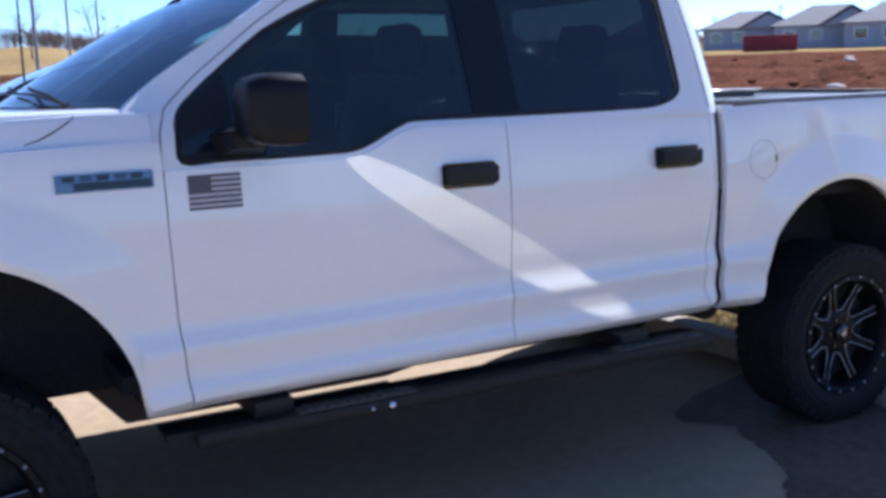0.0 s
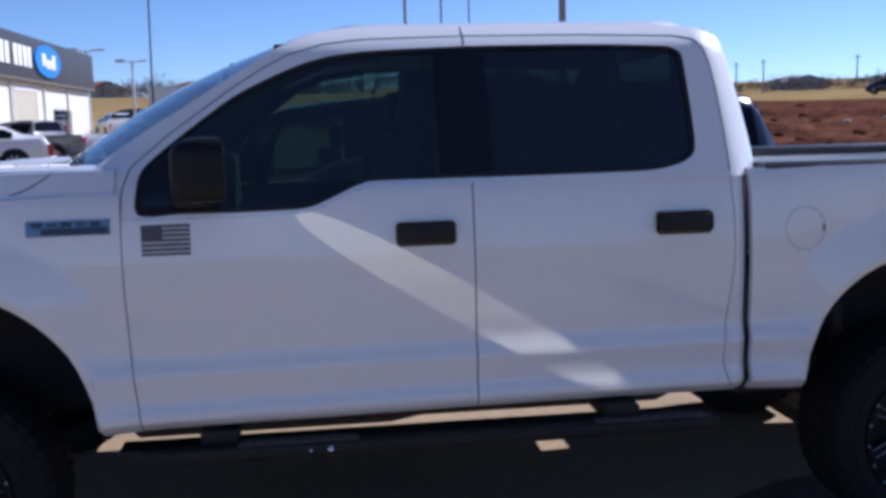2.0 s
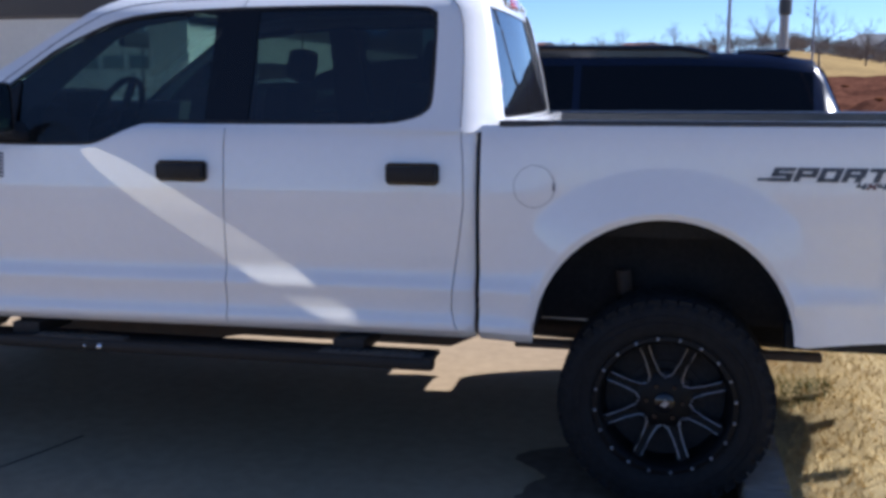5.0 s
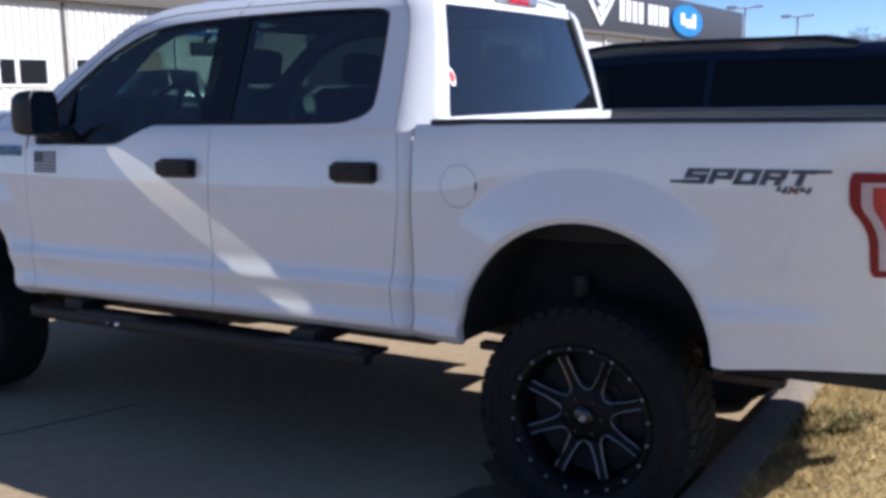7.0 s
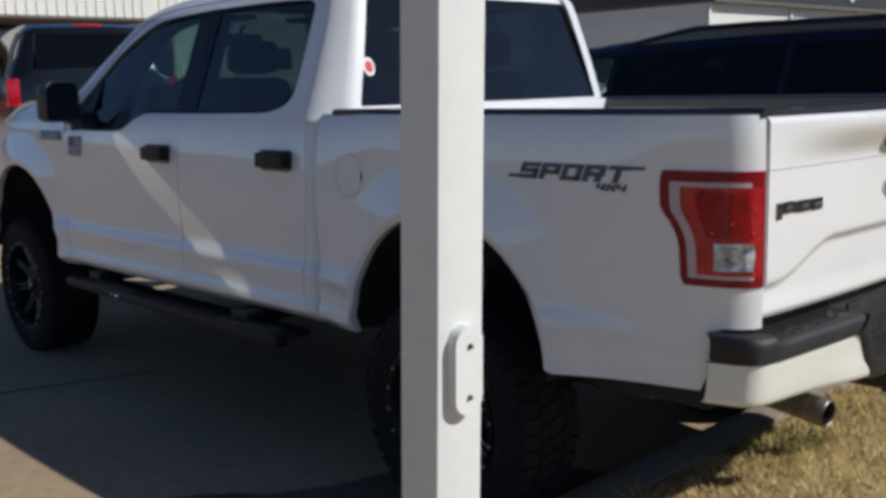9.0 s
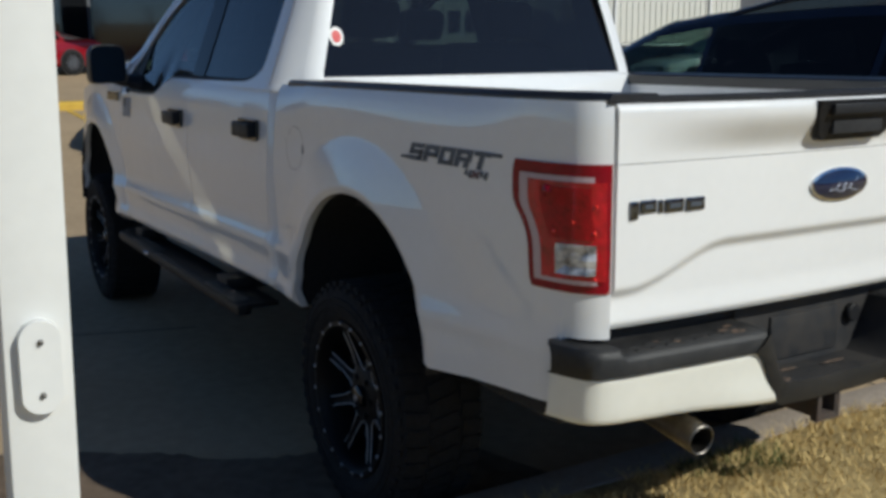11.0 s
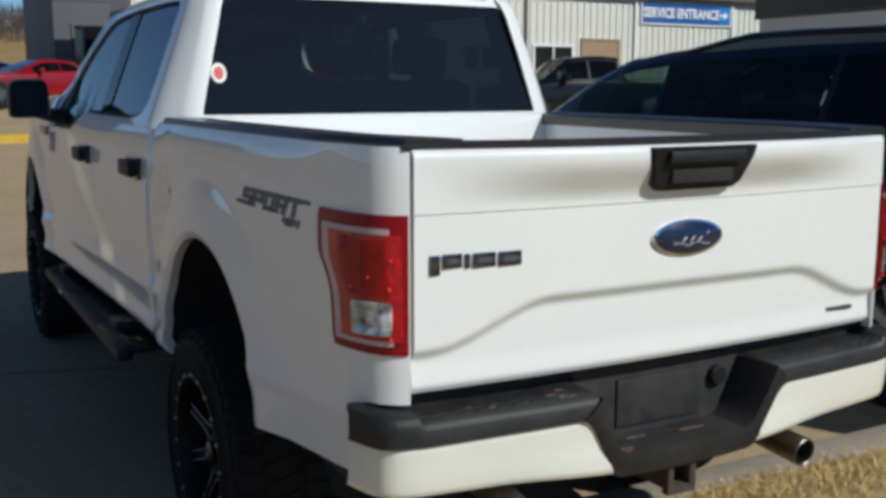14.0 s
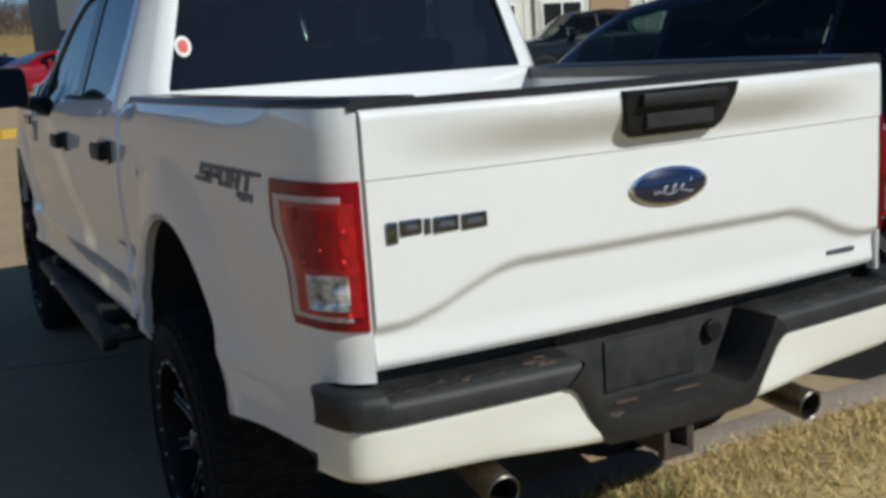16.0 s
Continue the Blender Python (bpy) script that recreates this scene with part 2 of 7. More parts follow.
def tube_into(bm, pts, r, n=10, caps=True):
    """A round bar along points."""
    pts = [Vector(p) for p in pts]
    rings = []
    for i, p in enumerate(pts):
        d = (pts[min(i + 1, len(pts) - 1)] - pts[max(i - 1, 0)]).normalized()
        s = d.cross(Vector((0, 0, 1)) if abs(d.z) < 0.9 else Vector((1, 0, 0))).normalized()
        u = s.cross(d)
        rr = r[i] if isinstance(r, (list, tuple)) else r
        rings.append([bm.verts.new(p + s * rr * math.cos(2 * math.pi * k / n) + u * rr * math.sin(2 * math.pi * k / n)) for k in range(n)])
    for i in range(len(rings) - 1):
        for k in range(n):
            bm.faces.new((rings[i][k], rings[i][(k + 1) % n], rings[i + 1][(k + 1) % n], rings[i + 1][k]))
    if caps:
        bm.faces.new(rings[0][::-1]), bm.faces.new(rings[-1])


def plate_into(bm, loop, d):
    """A flat plate with the outline loop, thickened by the vector d."""
    a = [bm.verts.new(p) for p in loop]
    b = [bm.verts.new(Vector(p) + Vector(d)) for p in loop]
    n = len(a)
    bm.faces.new(a), bm.faces.new(b[::-1])
    for i in range(n):
        bm.faces.new((a[i], b[i], b[(i + 1) % n], a[(i + 1) % n]))


def smooth01(t):
    t = min(1, max(0, t))
    return t * t * (3 - 2 * t)


def table(pairs):
    xs, ys = zip(*pairs)
    return lambda v: float(np.interp(v, xs, ys))


def lettering(name, words, size, mat, m, parent, depth=0.002, shear=0.0, label="", stretch=1.0, bold=0.035):
    cu = bpy.data.curves.new(name, "FONT")
    cu.body, cu.size, cu.extrude, cu.align_x, cu.align_y, cu.shear, cu.resolution_u = words, size, depth, "CENTER", "CENTER", shear, 2
    cu.offset = size * bold
    tmp = new(name + "_tmp", cu)
    me = bpy.data.meshes.new_from_object(tmp.evaluated_get(bpy.context.evaluated_depsgraph_get()))
    bpy.data.objects.remove(tmp)
    me.materials.clear()
    me.materials.append(mat)
    me.transform(m @ Matrix.Diagonal((stretch, 1, 1, 1)))
    ob = new(name, me)
    ob.parent = parent
    if label:
        ob["label"] = label
    return ob


# ---- the pickup truck: x runs to its tail, y across from the driver's side, C is its middle ----
C = 0.975
truck = thing("pickup_truck", "white lifted crew-cab pickup truck parked with its tail over the lawn", "truck")
base_y = table([(-0.95, 0.32), (-0.88, 0.17), (-0.75, 0.07), (-0.5, 0.01), (-0.1, -0.02), (0.4, -0.027), (0.9, -0.022), (1.3, -0.014), (1.6, -0.002), (2.1, 0.018), (2.6, 0.033), (3.0, 0.038), (3.6, 0.044), (4.0, 0.053), (4.3, 0.064), (4.45, 0.074)])
profile_y = table([(0.58, 0.07), (0.605, 0.045), (0.622, 0.022), (0.638, -0.004), (0.650, -0.012), (0.664, -0.0145), (0.676, -0.0145), (0.684, -0.012), (0.697, -0.006), (0.71, -0.002), (0.73, -0.001), (0.76, -0.003), (0.785, -0.007), (0.80, -0.012), (0.812, -0.0145), (0.822, -0.012), (0.842, -0.004), (0.860, 0.002), (0.873, 0.005), (0.893, 0.006), (0.905, 0.0055), (0.925, 0.003), (0.95, 0.001), (1.0, -0.001), (1.1, -0.006), (1.2, -0.002), (1.3, 0.007), (1.36, 0.014), (1.40, 0.021), (1.43, 0.030), (1.455, 0.045), (1.47, 0.064)])
CORNER = [(4.45, 0.074), (4.55, 0.083), (4.64, 0.094), (4.70, 0.107), (4.745, 0.123), (4.775, 0.143), (4.795, 0.167), (4.806, 0.193)]
corner_u = [4.45]
for p, q in zip(CORNER, CORNER[1:]):
    corner_u.append(corner_u[-1] + math.dist(p, q))
U_END = corner_u[-1]
corner_x, corner_y = table(list(zip(corner_u, [p[0] for p in CORNER]))), table(list(zip(corner_u, [p[1] for p in CORNER])))
ARCHES = ((0.035, 0.615, 0.552, 0.535), (3.660, 0.632, 0.484, 0.480))


def side(u, z, out=0.0):
    """The driver's side of the body at u along the truck and height z, out metres proud of it."""
    if u <= 4.45:
        x, y, nx, ny = u, base_y(u), 0.0, -1.0
    else:
        x, y = corner_x(u), corner_y(u)
        dx, dy = corner_x(min(u + 0.02, U_END)) - corner_x(u - 0.02), corner_y(min(u + 0.02, U_END)) - corner_y(u - 0.02)
        k = math.hypot(dx, dy)
        nx, ny = dy / k, -dx / k
    py = profile_y(z)
    if u > 3.9 and z < 0.76:
        py += (-0.006 - py) * smooth01((u - 3.9) / 0.25)
    if 2.80 < u < 2.953:
        y += 0.030 * max(0.0, (u - 2.880) / 0.065) ** 2
    off = out - py * (1 if u < 3.0 else (1 - 0.4 * smooth01((u - 3.0) / 0.3)) * max(0.3, min(1.0, 1 - (u - 4.35) * 3)))
    for cx, cz, a, b in ARCHES:
        r = math.hypot((u - cx) / (a + 0.20), (z - cz) / (b + 0.19))
        if r < 1 and z > 0.5:
            lip = math.hypot((u - cx) / a, (z - cz) / b)
            off += 0.030 * min(1.0, (1 - r) / 0.25) - 0.010 * smooth01((1.05 - lip) / 0.05)
    return Vector((x + nx * off, y + ny * off, z))


def arch_z(u, low):
    for cx, cz, a, b in ARCHES:
        d = (u - cx) / a
        if abs(d) < 1:
            low = max(low, cz + b * math.sqrt(1 - d * d))
    return low


def flip(bm):
    for v in bm.verts:
        v.co.y = 2 * C - v.co.y


def side_panel(name, us, low, high, rows, parent, far, label="", depth=0.03):
    bm = bmesh.new()
    vs = []
    for u in us:
        z0, z1 = low(u), high(u)
        vs.append([bm.verts.new(side(lean(u, z0 + (z1 - z0) * j / rows), z0 + (z1 - z0) * j / rows)) for j in range(rows + 1)])
    for i in range(len(us) - 1):
        for j in range(rows):
            bm.faces.new((vs[i][j], vs[i + 1][j], vs[i + 1][j + 1], vs[i][j + 1]))
    loop = rim_loop(vs)
    n = len(loop)
    fold = [Vector((0, 1, 0)) if v.co.x < 4.72 else Vector((-1, 0.05, 0)) for v in loop]
    for near, deep in ((0.0, 0.004), (0.004, depth)):
        a = loop if near == 0.0 else b
        b = [bm.verts.new(v.co + d * deep) for v, d in zip(loop, fold)]
        for i in range(n):
            bm.faces.new((a[i], a[(i + 1) % n], b[(i + 1) % n], b[i]))
    if far:
        flip(bm)
    return part(name, bm, WHITE, parent, label, smooth=30)


shut_front = table([(0.60, 0.034), (0.64, 0.030), (0.72, 0.020), (0.90, 0.005), (1.15, -0.004), (1.36, -0.004)])
shut_rear = table([(0.60, 0.050), (0.63, 0.036), (0.67, 0.018), (0.73, 0.0), (0.80, 0.004), (0.886, 0.012), (1.0, 0.030), (1.144, 0.048), (1.30, 0.044), (1.46, 0.030)])


def lean(u, z):
    """Moves the columns near the front and rear door shuts so that the shut lines curve with height."""
    u += shut_front(z) * max(0.0, 1 - abs(u - 0.70) / (0.10 if u < 0.70 else 0.45))
    return u + shut_rear(z) * max(0.0, 1 - abs(u - 2.85) / (0.09 if u > 2.85 else 0.40))


def rounded(loop, k=4):
    """A closed outline with k points for each one, bent smoothly through them."""
    out = []
    n = len(loop)
    for i in range(n):
        p = [loop[(i + j) % n] for j in (-1, 0, 1, 2)]
        for s in range(k):
            t = s / k
            out.append(tuple(p[1][c] + 0.5 * t * ((p[2][c] - p[0][c]) + t * ((2 * p[0][c] - 5 * p[1][c] + 4 * p[2][c] - p[3][c]) + t * (3 * (p[1][c] - p[2][c]) + p[3][c] - p[0][c]))) for c in (0, 1)))
    return out


def span(a, b, n):
    return [a + (b - a) * i / n for i in range(n + 1)]


def rounded_path(line):
    return [(a[0] + (b[0] - a[0]) * t / 4, a[1] + (b[1] - a[1]) * t / 4) for a, b in zip(line, line[1:]) for t in range(4)] + [line[-1]]


def arch_span(cx, a, n=28):
    return [cx - a * math.cos(math.pi * i / n) for i in range(n + 1)]


belt = table([(0.6, 1.40), (0.70, 1.352), (0.75, 1.352), (1.06, 1.350), (1.30, 1.354), (1.36, 1.366), (1.394, 1.381), (1.44, 1.402), (1.478, 1.419), (1.52, 1.432), (1.562, 1.440), (2.05, 1.441), (2.5, 1.444), (2.95, 1.446)])
rocker = table([(-0.9, 0.72), (-0.5, 0.64), (0.5, 0.602), (0.73, 0.616), (1.2, 0.620), (1.9, 0.618), (2.85, 0.612), (2.94, 0.616), (3.0, 0.612), (3.2, 0.614), (4.15, 0.648), (4.5, 0.675), (4.69, 0.683), (4.715, 0.866), (5.0, 0.870)])
fender_top = table([(-0.9, 1.22), (-0.7, 1.31), (-0.3, 1.375), (0.2, 1.426), (0.45, 1.437), (0.6, 1.44), (0.7, 1.44)])

for far in (False, True):
    a0, a1 = ARCHES
    us = [-0.93, -0.89, -0.83, -0.75, -0.65, -0.56] + arch_span(a0[0], a0[2])[1:-1] + [a0[0] + a0[2] - 0.0005, 0.60, 0.65, 0.6975]
    side_panel("front_fender", us, lambda u: arch_z(u, rocker(u)), fender_top, 40, truck, far)
    door = side_panel("front_door", span(0.7015, 1.907, 60), rocker, belt, 44, truck, far)
    rear = side_panel("rear_door", span(1.912, 2.8475, 40), rocker, belt, 44, truck, far)
    side_panel("cab_corner", span(2.852, 2.940, 5), rocker, belt, 44, truck, far)
    us = [2.962, 3.0, 3.06, 3.12, 3.17] + arch_span(a1[0], a1[2])[1:-1] + [a1[0] + a1[2] - 0.0005, 4.18, 4.26, 4.36] + span(4.45, U_END, 16)
    side_panel("bed_side", us, lambda u: arch_z(u, rocker(u)), lambda u: 1.456, 44, truck, far)
    sgn = -1 if far else 1

    def Y(y):
        return 2 * C - y if far else y

    # door handles: a cupped recess plate and the strap over it
    for owner, x0 in ((door, 1.628), (rear, 2.588)):
        bm = bmesh.new()
        loop = [(0.0, 0.012), (0.012, 0.0), (0.200, 0.0), (0.214, 0.012), (0.214, 0.074), (0.200, 0.086), (0.012, 0.086), (0.0, 0.074)]
        y = base_y(x0 + 0.1) - 0.006
        plate_into(bm, [(x0 + px, y - 0.004, 1.224 + pz) for px, pz in loop], (0, 0.02, 0))
        if far:
            flip(bm)
        part("handle_cup", bm, GLOSSBLACK, owner)
        bm = bmesh.new()
        box_into(bm, (x0 + 0.006, y - 0.038, 1.236), (x0 + 0.208, y - 0.010, 1.300), 0.0125)
        box_into(bm, (x0 + 0.008, y - 0.018, 1.240), (x0 + 0.030, y + 0.004, 1.296), 0.003)
        box_into(bm, (x0 + 0.184, y - 0.018, 1.240), (x0 + 0.206, y + 0.004, 1.296), 0.003)
        if far:
            flip(bm)
        part("door_handle", bm, BLACK, owner, "black plastic door handle")

    # glasshouse side: painted frame round one long opening
    opening = [(0.753, 1.367), (0.747, 1.458), (0.757, 1.505), (0.781, 1.539), (0.845, 1.594), (0.915, 1.648), (1.062, 1.755), (1.165, 1.810), (1.275, 1.859), (1.345, 1.884), (1.425, 1.904), (1.50, 1.914), (1.577, 1.921), (1.75, 1.928), (1.923, 1.933), (2.14, 1.934), (2.36, 1.933), (2.53, 1.929), (2.67, 1.923), (2.715, 1.917), (2.742, 1.902), (2.757, 1.879), (2.764, 1.70), (2.764, 1.58), (2.758, 1.530), (2.742, 1.507), (2.705, 1.485), (2.64, 1.468), (2.558, 1.459), (2.30, 1.456), (2.047, 1.455), (1.80, 1.455), (1.562, 1.455), (1.52, 1.447), (1.478, 1.433), (1.394, 1.395), (1.35, 1.378), (1.30, 1.368), (1.18, 1.365), (1.062, 1.364), (0.90, 1.366)]
    outer = [(0.700, 1.352), (0.640, 1.44), (0.605, 1.49), (0.605, 1.525), (0.665, 1.575), (0.75, 1.635), (0.925, 1.745), (1.04, 1.818), (1.16, 1.892), (1.25, 1.944), (1.345, 1.990), (1.42, 2.008), (1.50, 2.018), (1.72, 2.026), (1.923, 2.028), (2.14, 2.027), (2.36, 2.024), (2.56, 2.017), (2.77, 2.004), (2.860, 1.994), (2.908, 1.973), (2.940, 1.93), (2.990, 1.70), (3.010, 1.58), (3.022, 1.50), (3.026, 1.46), (2.975, 1.43), (2.80, 1.430), (2.60, 1.432), (2.30, 1.434), (2.047, 1.434), (1.80, 1.434), (1.562, 1.434), (1.525, 1.427), (1.482, 1.412), (1.400, 1.374), (1.355, 1.358), (1.30, 1.346), (1.18, 1.343), (1.062, 1.342), (0.90, 1.343)]

    pillar_back = table([(1.43, 3.026), (1.50, 3.022), (1.58, 3.010), (1.70, 2.990), (1.93, 2.940), (1.97, 2.928)])

    def house(x, z, out=0.0):
        y = 0.030 + 0.38 * (z - 1.37) + 0.02 * smooth01((0.85 - x) / 0.3) * smooth01((z - 1.5) / 0.15) - 0.030 * smooth01((0.80 - x) / 0.08) * (1 - smooth01((z - 1.46) / 0.16))
        if z > 1.905:
            y += 8.0 * (z - 1.905) ** 2
        if z < 1.46:
            y = min(y, base_y(x) + profile_y(z) + 0.012)
        wide = 0.155 - 0.10 * max(0.0, z - 1.46)
        turn_in = min(1.2, max(0.0, (x - pillar_back(z) + wide) / wide))
        y += (0.108 - 0.12 * max(0.0, z - 1.46)) * turn_in ** 1.6
        return Vector((x, Y(y - out), z))

    bm = bmesh.new()
    rings = []
    fine_in, fine_out = rounded(opening), rounded(outer)
    for t in (0.0, 0.12, 0.25, 0.4, 0.5, 0.6, 0.7, 0.8, 0.9, 1.0):
        rings.append([bm.verts.new(house(a[0] + (b[0] - a[0]) * t, a[1] + (b[1] - a[1]) * t)) for a, b in zip(fine_in, fine_out)])
    n = len(fine_in)
    for r0, r1 in zip(rings, rings[1:]):
        for i in range(n):
            bm.faces.new((r0[i], r0[(i + 1) % n], r1[(i + 1) % n], r1[i]))
    skirt(bm, rings[0], (0, sgn * 0.05, 0))
    skirt(bm, rings[-1], (0, sgn * 0.05, 0))
    frame_side = part("window_surround", bm, WHITE, truck, smooth=55)
    n = len(opening)
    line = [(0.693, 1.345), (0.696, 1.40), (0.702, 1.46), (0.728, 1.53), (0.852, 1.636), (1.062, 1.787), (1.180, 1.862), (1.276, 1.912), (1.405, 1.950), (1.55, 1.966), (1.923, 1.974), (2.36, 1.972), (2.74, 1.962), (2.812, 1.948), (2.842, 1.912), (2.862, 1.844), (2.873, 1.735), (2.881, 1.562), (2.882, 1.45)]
    # bars along the shut lines, coloured as the shade inside the gaps
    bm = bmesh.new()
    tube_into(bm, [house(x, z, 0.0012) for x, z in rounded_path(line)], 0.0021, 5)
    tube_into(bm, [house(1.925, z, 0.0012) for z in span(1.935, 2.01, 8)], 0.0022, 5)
    part("door_frame_seam", bm, SEAMSHADE, frame_side)
    # black gasket just inside the opening
    bm = bmesh.new()
    mid = Vector((1.8, 0, 1.66))
    inner = []
    for (x, z) in opening:
        d = Vector((mid.x - x, 0, mid.z - z))
        s = 0.016 / max(0.2, math.hypot(d.x * 0.35, d.z))
        inner.append((x + d.x * 0.35 * s, z + d.z * s))
    r0 = [bm.verts.new(house(x, z, -0.004)) for x, z in opening]
    r1 = [bm.verts.new(house(x, z, -0.006)) for x, z in inner]
    for i in range(n):
        bm.faces.new((r0[i], r0[(i + 1) % n], r1[(i + 1) % n], r1[i]))
    part("window_gasket", bm, SEAM, frame_side)
    # panes and the black pillar between them, cut from the inner outline by x
    top_pts = sorted([p for i, p in enumerate(inner) if 2 <= i <= 21])
    bot_pts = sorted([p for i, p in enumerate(inner) if i > 23 or i == 0])
    top_f, bot_f = table(top_pts), table(bot_pts)

    def pane(name, x0, x1, mat, owner, out, steps=24, label=""):
        bm = bmesh.new()
        grid_into(bm, steps, 6, lambda s, t: house(x0 + (x1 - x0) * s, bot_f(x0 + (x1 - x0) * s) + (max(top_f(x0 + (x1 - x0) * s), bot_f(x0 + (x1 - x0) * s) + 0.01) - bot_f(x0 + (x1 - x0) * s)) * t, out))
        return part(name, bm, mat, owner, label)
    pane("side_window", 0.765, 1.815, GLASS_FRONT, door, -0.014)
    pane("side_window", 1.985, 2.745, GLASS_PRIVACY, rear, -0.014, label="dark privacy glass")
    pane("door_pillar", 1.805, 1.995, PILLAR, frame_side, -0.009, 4, "gloss black pillar cover")
    # black sail at the foot of the front pillar
    bm = bmesh.new()
    plate_into(bm, [house(x, z, -0.008) for x, z in ((0.765, 1.38), (0.765, 1.47), (0.79, 1.53), (0.93, 1.63), (0.945, 1.38))], (0, sgn * 0.01, 0))
    part("mirror_sail", bm, BLACK, door)

    # door mirror
    mirror = new("door_mirror")
    mirror.parent = truck
    bm = bmesh.new()
    r = []
    shape = rounded([(-0.103, -0.080), (-0.103, 0.0), (-0.100, 0.060), (-0.083, 0.092), (-0.05, 0.104), (0.05, 0.104), (0.083, 0.094), (0.101, 0.062), (0.104, 0.0), (0.103, -0.080), (0.083, -0.102), (0.0, -0.104), (-0.083, -0.102)], 3)
    for x, k in ((0.895, 0.60), (0.905, 0.78), (0.93, 0.92), (0.965, 0.99), (1.005, 1.0), (1.038, 0.98), (1.040, 0.93)):
        r.append([bm.verts.new((x - 0.30 * py * smooth01((x - 0.90) / 0.13), Y(-0.145 + py * k), 1.522 + pz * k)) for py, pz in shape])
    for q0, q1 in zip(r, r[1:]):
        for i in range(len(shape)):
            bm.faces.new((q0[i], q0[(i + 1) % len(shape)], q1[(i + 1) % len(shape)], q1[i]))
    bm.faces.new(r[0])
    part("mirror_housing", bm, MIRRORCAP, mirror)
    bm = bmesh.new()
    plate_into(bm, [(1.032 - 0.30 * py, Y(-0.145 + py * 0.93), 1.522 + pz * 0.93) for py, pz in shape], (0.004, 0, 0))
    part("mirror_glass", bm, MIRROR, mirror, "mirror glass")
    bm = bmesh.new()
    arm = [(0.86, 1.368), (1.030, 1.368), (1.034, 1.40), (0.99, 1.455), (0.90, 1.470), (0.85, 1.45)]
    foot = [bm.verts.new((x, Y(0.06), z)) for x, z in arm]
    tip = [bm.verts.new((0.93 + (x - 0.94) * 0.55, Y(-0.10), 1.442 + (z - 1.42) * 0.55)) for x, z in arm]
    bm.faces.new(foot), bm.faces.new(tip[::-1])
    for k in range(6):
        bm.faces.new((foot[k], tip[k], tip[(k + 1) % 6], foot[(k + 1) % 6]))
    bmesh.ops.bevel(bm, geom=list(bm.edges), offset=0.008, segments=2, affect="EDGES")
    part("mirror_arm", bm, BLACK, mirror)

    # black rail cap on the bed side
    bm = bmesh.new()
    vs = []
    for u in span(3.030, 4.80, 20):
        y = side(min(u, 4.45), 1.44).y + (0.085 * smooth01((u - 4.45) / 0.36) if u > 4.45 else 0)
        vs.append([bm.verts.new((u, Y(y + dy), z)) for dy, z in ((0.006, 1.448), (0.006, 1.462), (0.016, 1.474), (0.155, 1.472), (0.165, 1.464), (0.165, 1.424))])
    for i in range(20):
        for j in range(5):
            bm.faces.new((vs[i][j], vs[i + 1][j], vs[i + 1][j + 1], vs[i][j + 1]))
    bm.faces.new(vs[0]), bm.faces.new(vs[-1][::-1])
    part("rail_cap", bm, RAIL, truck, "black plastic bed rail cap")
    # inner wall of the bed
    bm = boxes(((3.03, min(Y(0.20), Y(0.215)), 1.13), (4.76, max(Y(0.20), Y(0.215)), 1.430)))
    part("bed_inner_wall", bm, WHITE, truck)
    # wheel-arch liners
    for cx, cz, a, b in ARCHES:
        bm = bmesh.new()

        def liner(s, t, cx=cx, cz=cz, a=a, b=b):
            ang = math.pi * (1.02 * s - 0.01)
            k = 1.015 + 0.03 * smooth01(t * 4)
            y = side(cx, cz + b).y + 0.012 + 0.46 * t
            return Vector((cx - a * k * math.cos(ang), Y(y), cz + b * k * math.sin(ang)))
        vs = grid_into(bm, 28, 5, liner)
        bm.faces.new([row[-1] for row in vs])
        part("wheel_arch_liner", bm, LINER, truck)
    # side step: an oval bar on three brackets with two treads
    step = new("side_step")
    step.parent = truck
    bm = bmesh.new()
    box_into(bm, (0.72, min(Y(-0.086), Y(-0.020)), 0.506), (2.80, max(Y(-0.086), Y(-0.020)), 0.558), 0.018)
    part("step_bar", bm, STEPBAR, step)
    bm = bmesh.new()
    box_into(bm, (0.64, min(Y(-0.024), Y(0.100)), 0.532), (2.79, max(Y(-0.024), Y(0.100)), 0.552), 0.006)
    part("step_board", bm, STEPBAR, step)
    for x in (0.92, 2.375):
        bm = bmesh.new()
        box_into(bm, (x, min(Y(-0.03), Y(0.22)), 0.548), (x + 0.13, max(Y(-0.03), Y(0.22)), 0.605), 0.006)
        part("step_bracket", bm, BLACK, step)
    for x in (1.05, 2.33):
        bm = bmesh.new()
        box_into(bm, (x, min(Y(-0.078), Y(-0.012)), 0.558), (x + 0.42, max(Y(-0.078), Y(-0.012)), 0.564), 0.002)
        for k in range(10):
            box_into(bm, (x + 0.03 + k * 0.037, min(Y(-0.07), Y(-0.02)), 0.563), (x + 0.05 + k * 0.037, max(Y(-0.07), Y(-0.02)), 0.569))
        part("step_tread", bm, TREAD, step, "ribbed grey grip pad")
    for x in (1.30, 1.37):
        bm = bmesh.new()
        bmesh.ops.create_uvsphere(bm, u_segments=10, v_segments=6, radius=0.014 if x > 1.35 else 0.007, matrix=Matrix.Translation((x, Y(-0.086), 0.533)))
        part("bolt_cap", bm, CHROME, step)

    # tail lamp wrapped round the corner
    lamp = new("tail_lamp")
    lamp.parent = truck
    edge = table([(0.985, 4.622), (1.0, 4.612), (1.09, 4.606), (1.12, 4.600), (1.16, 4.578), (1.19, 4.552), (1.21, 4.545), (1.28, 4.543), (1.305, 4.552)])

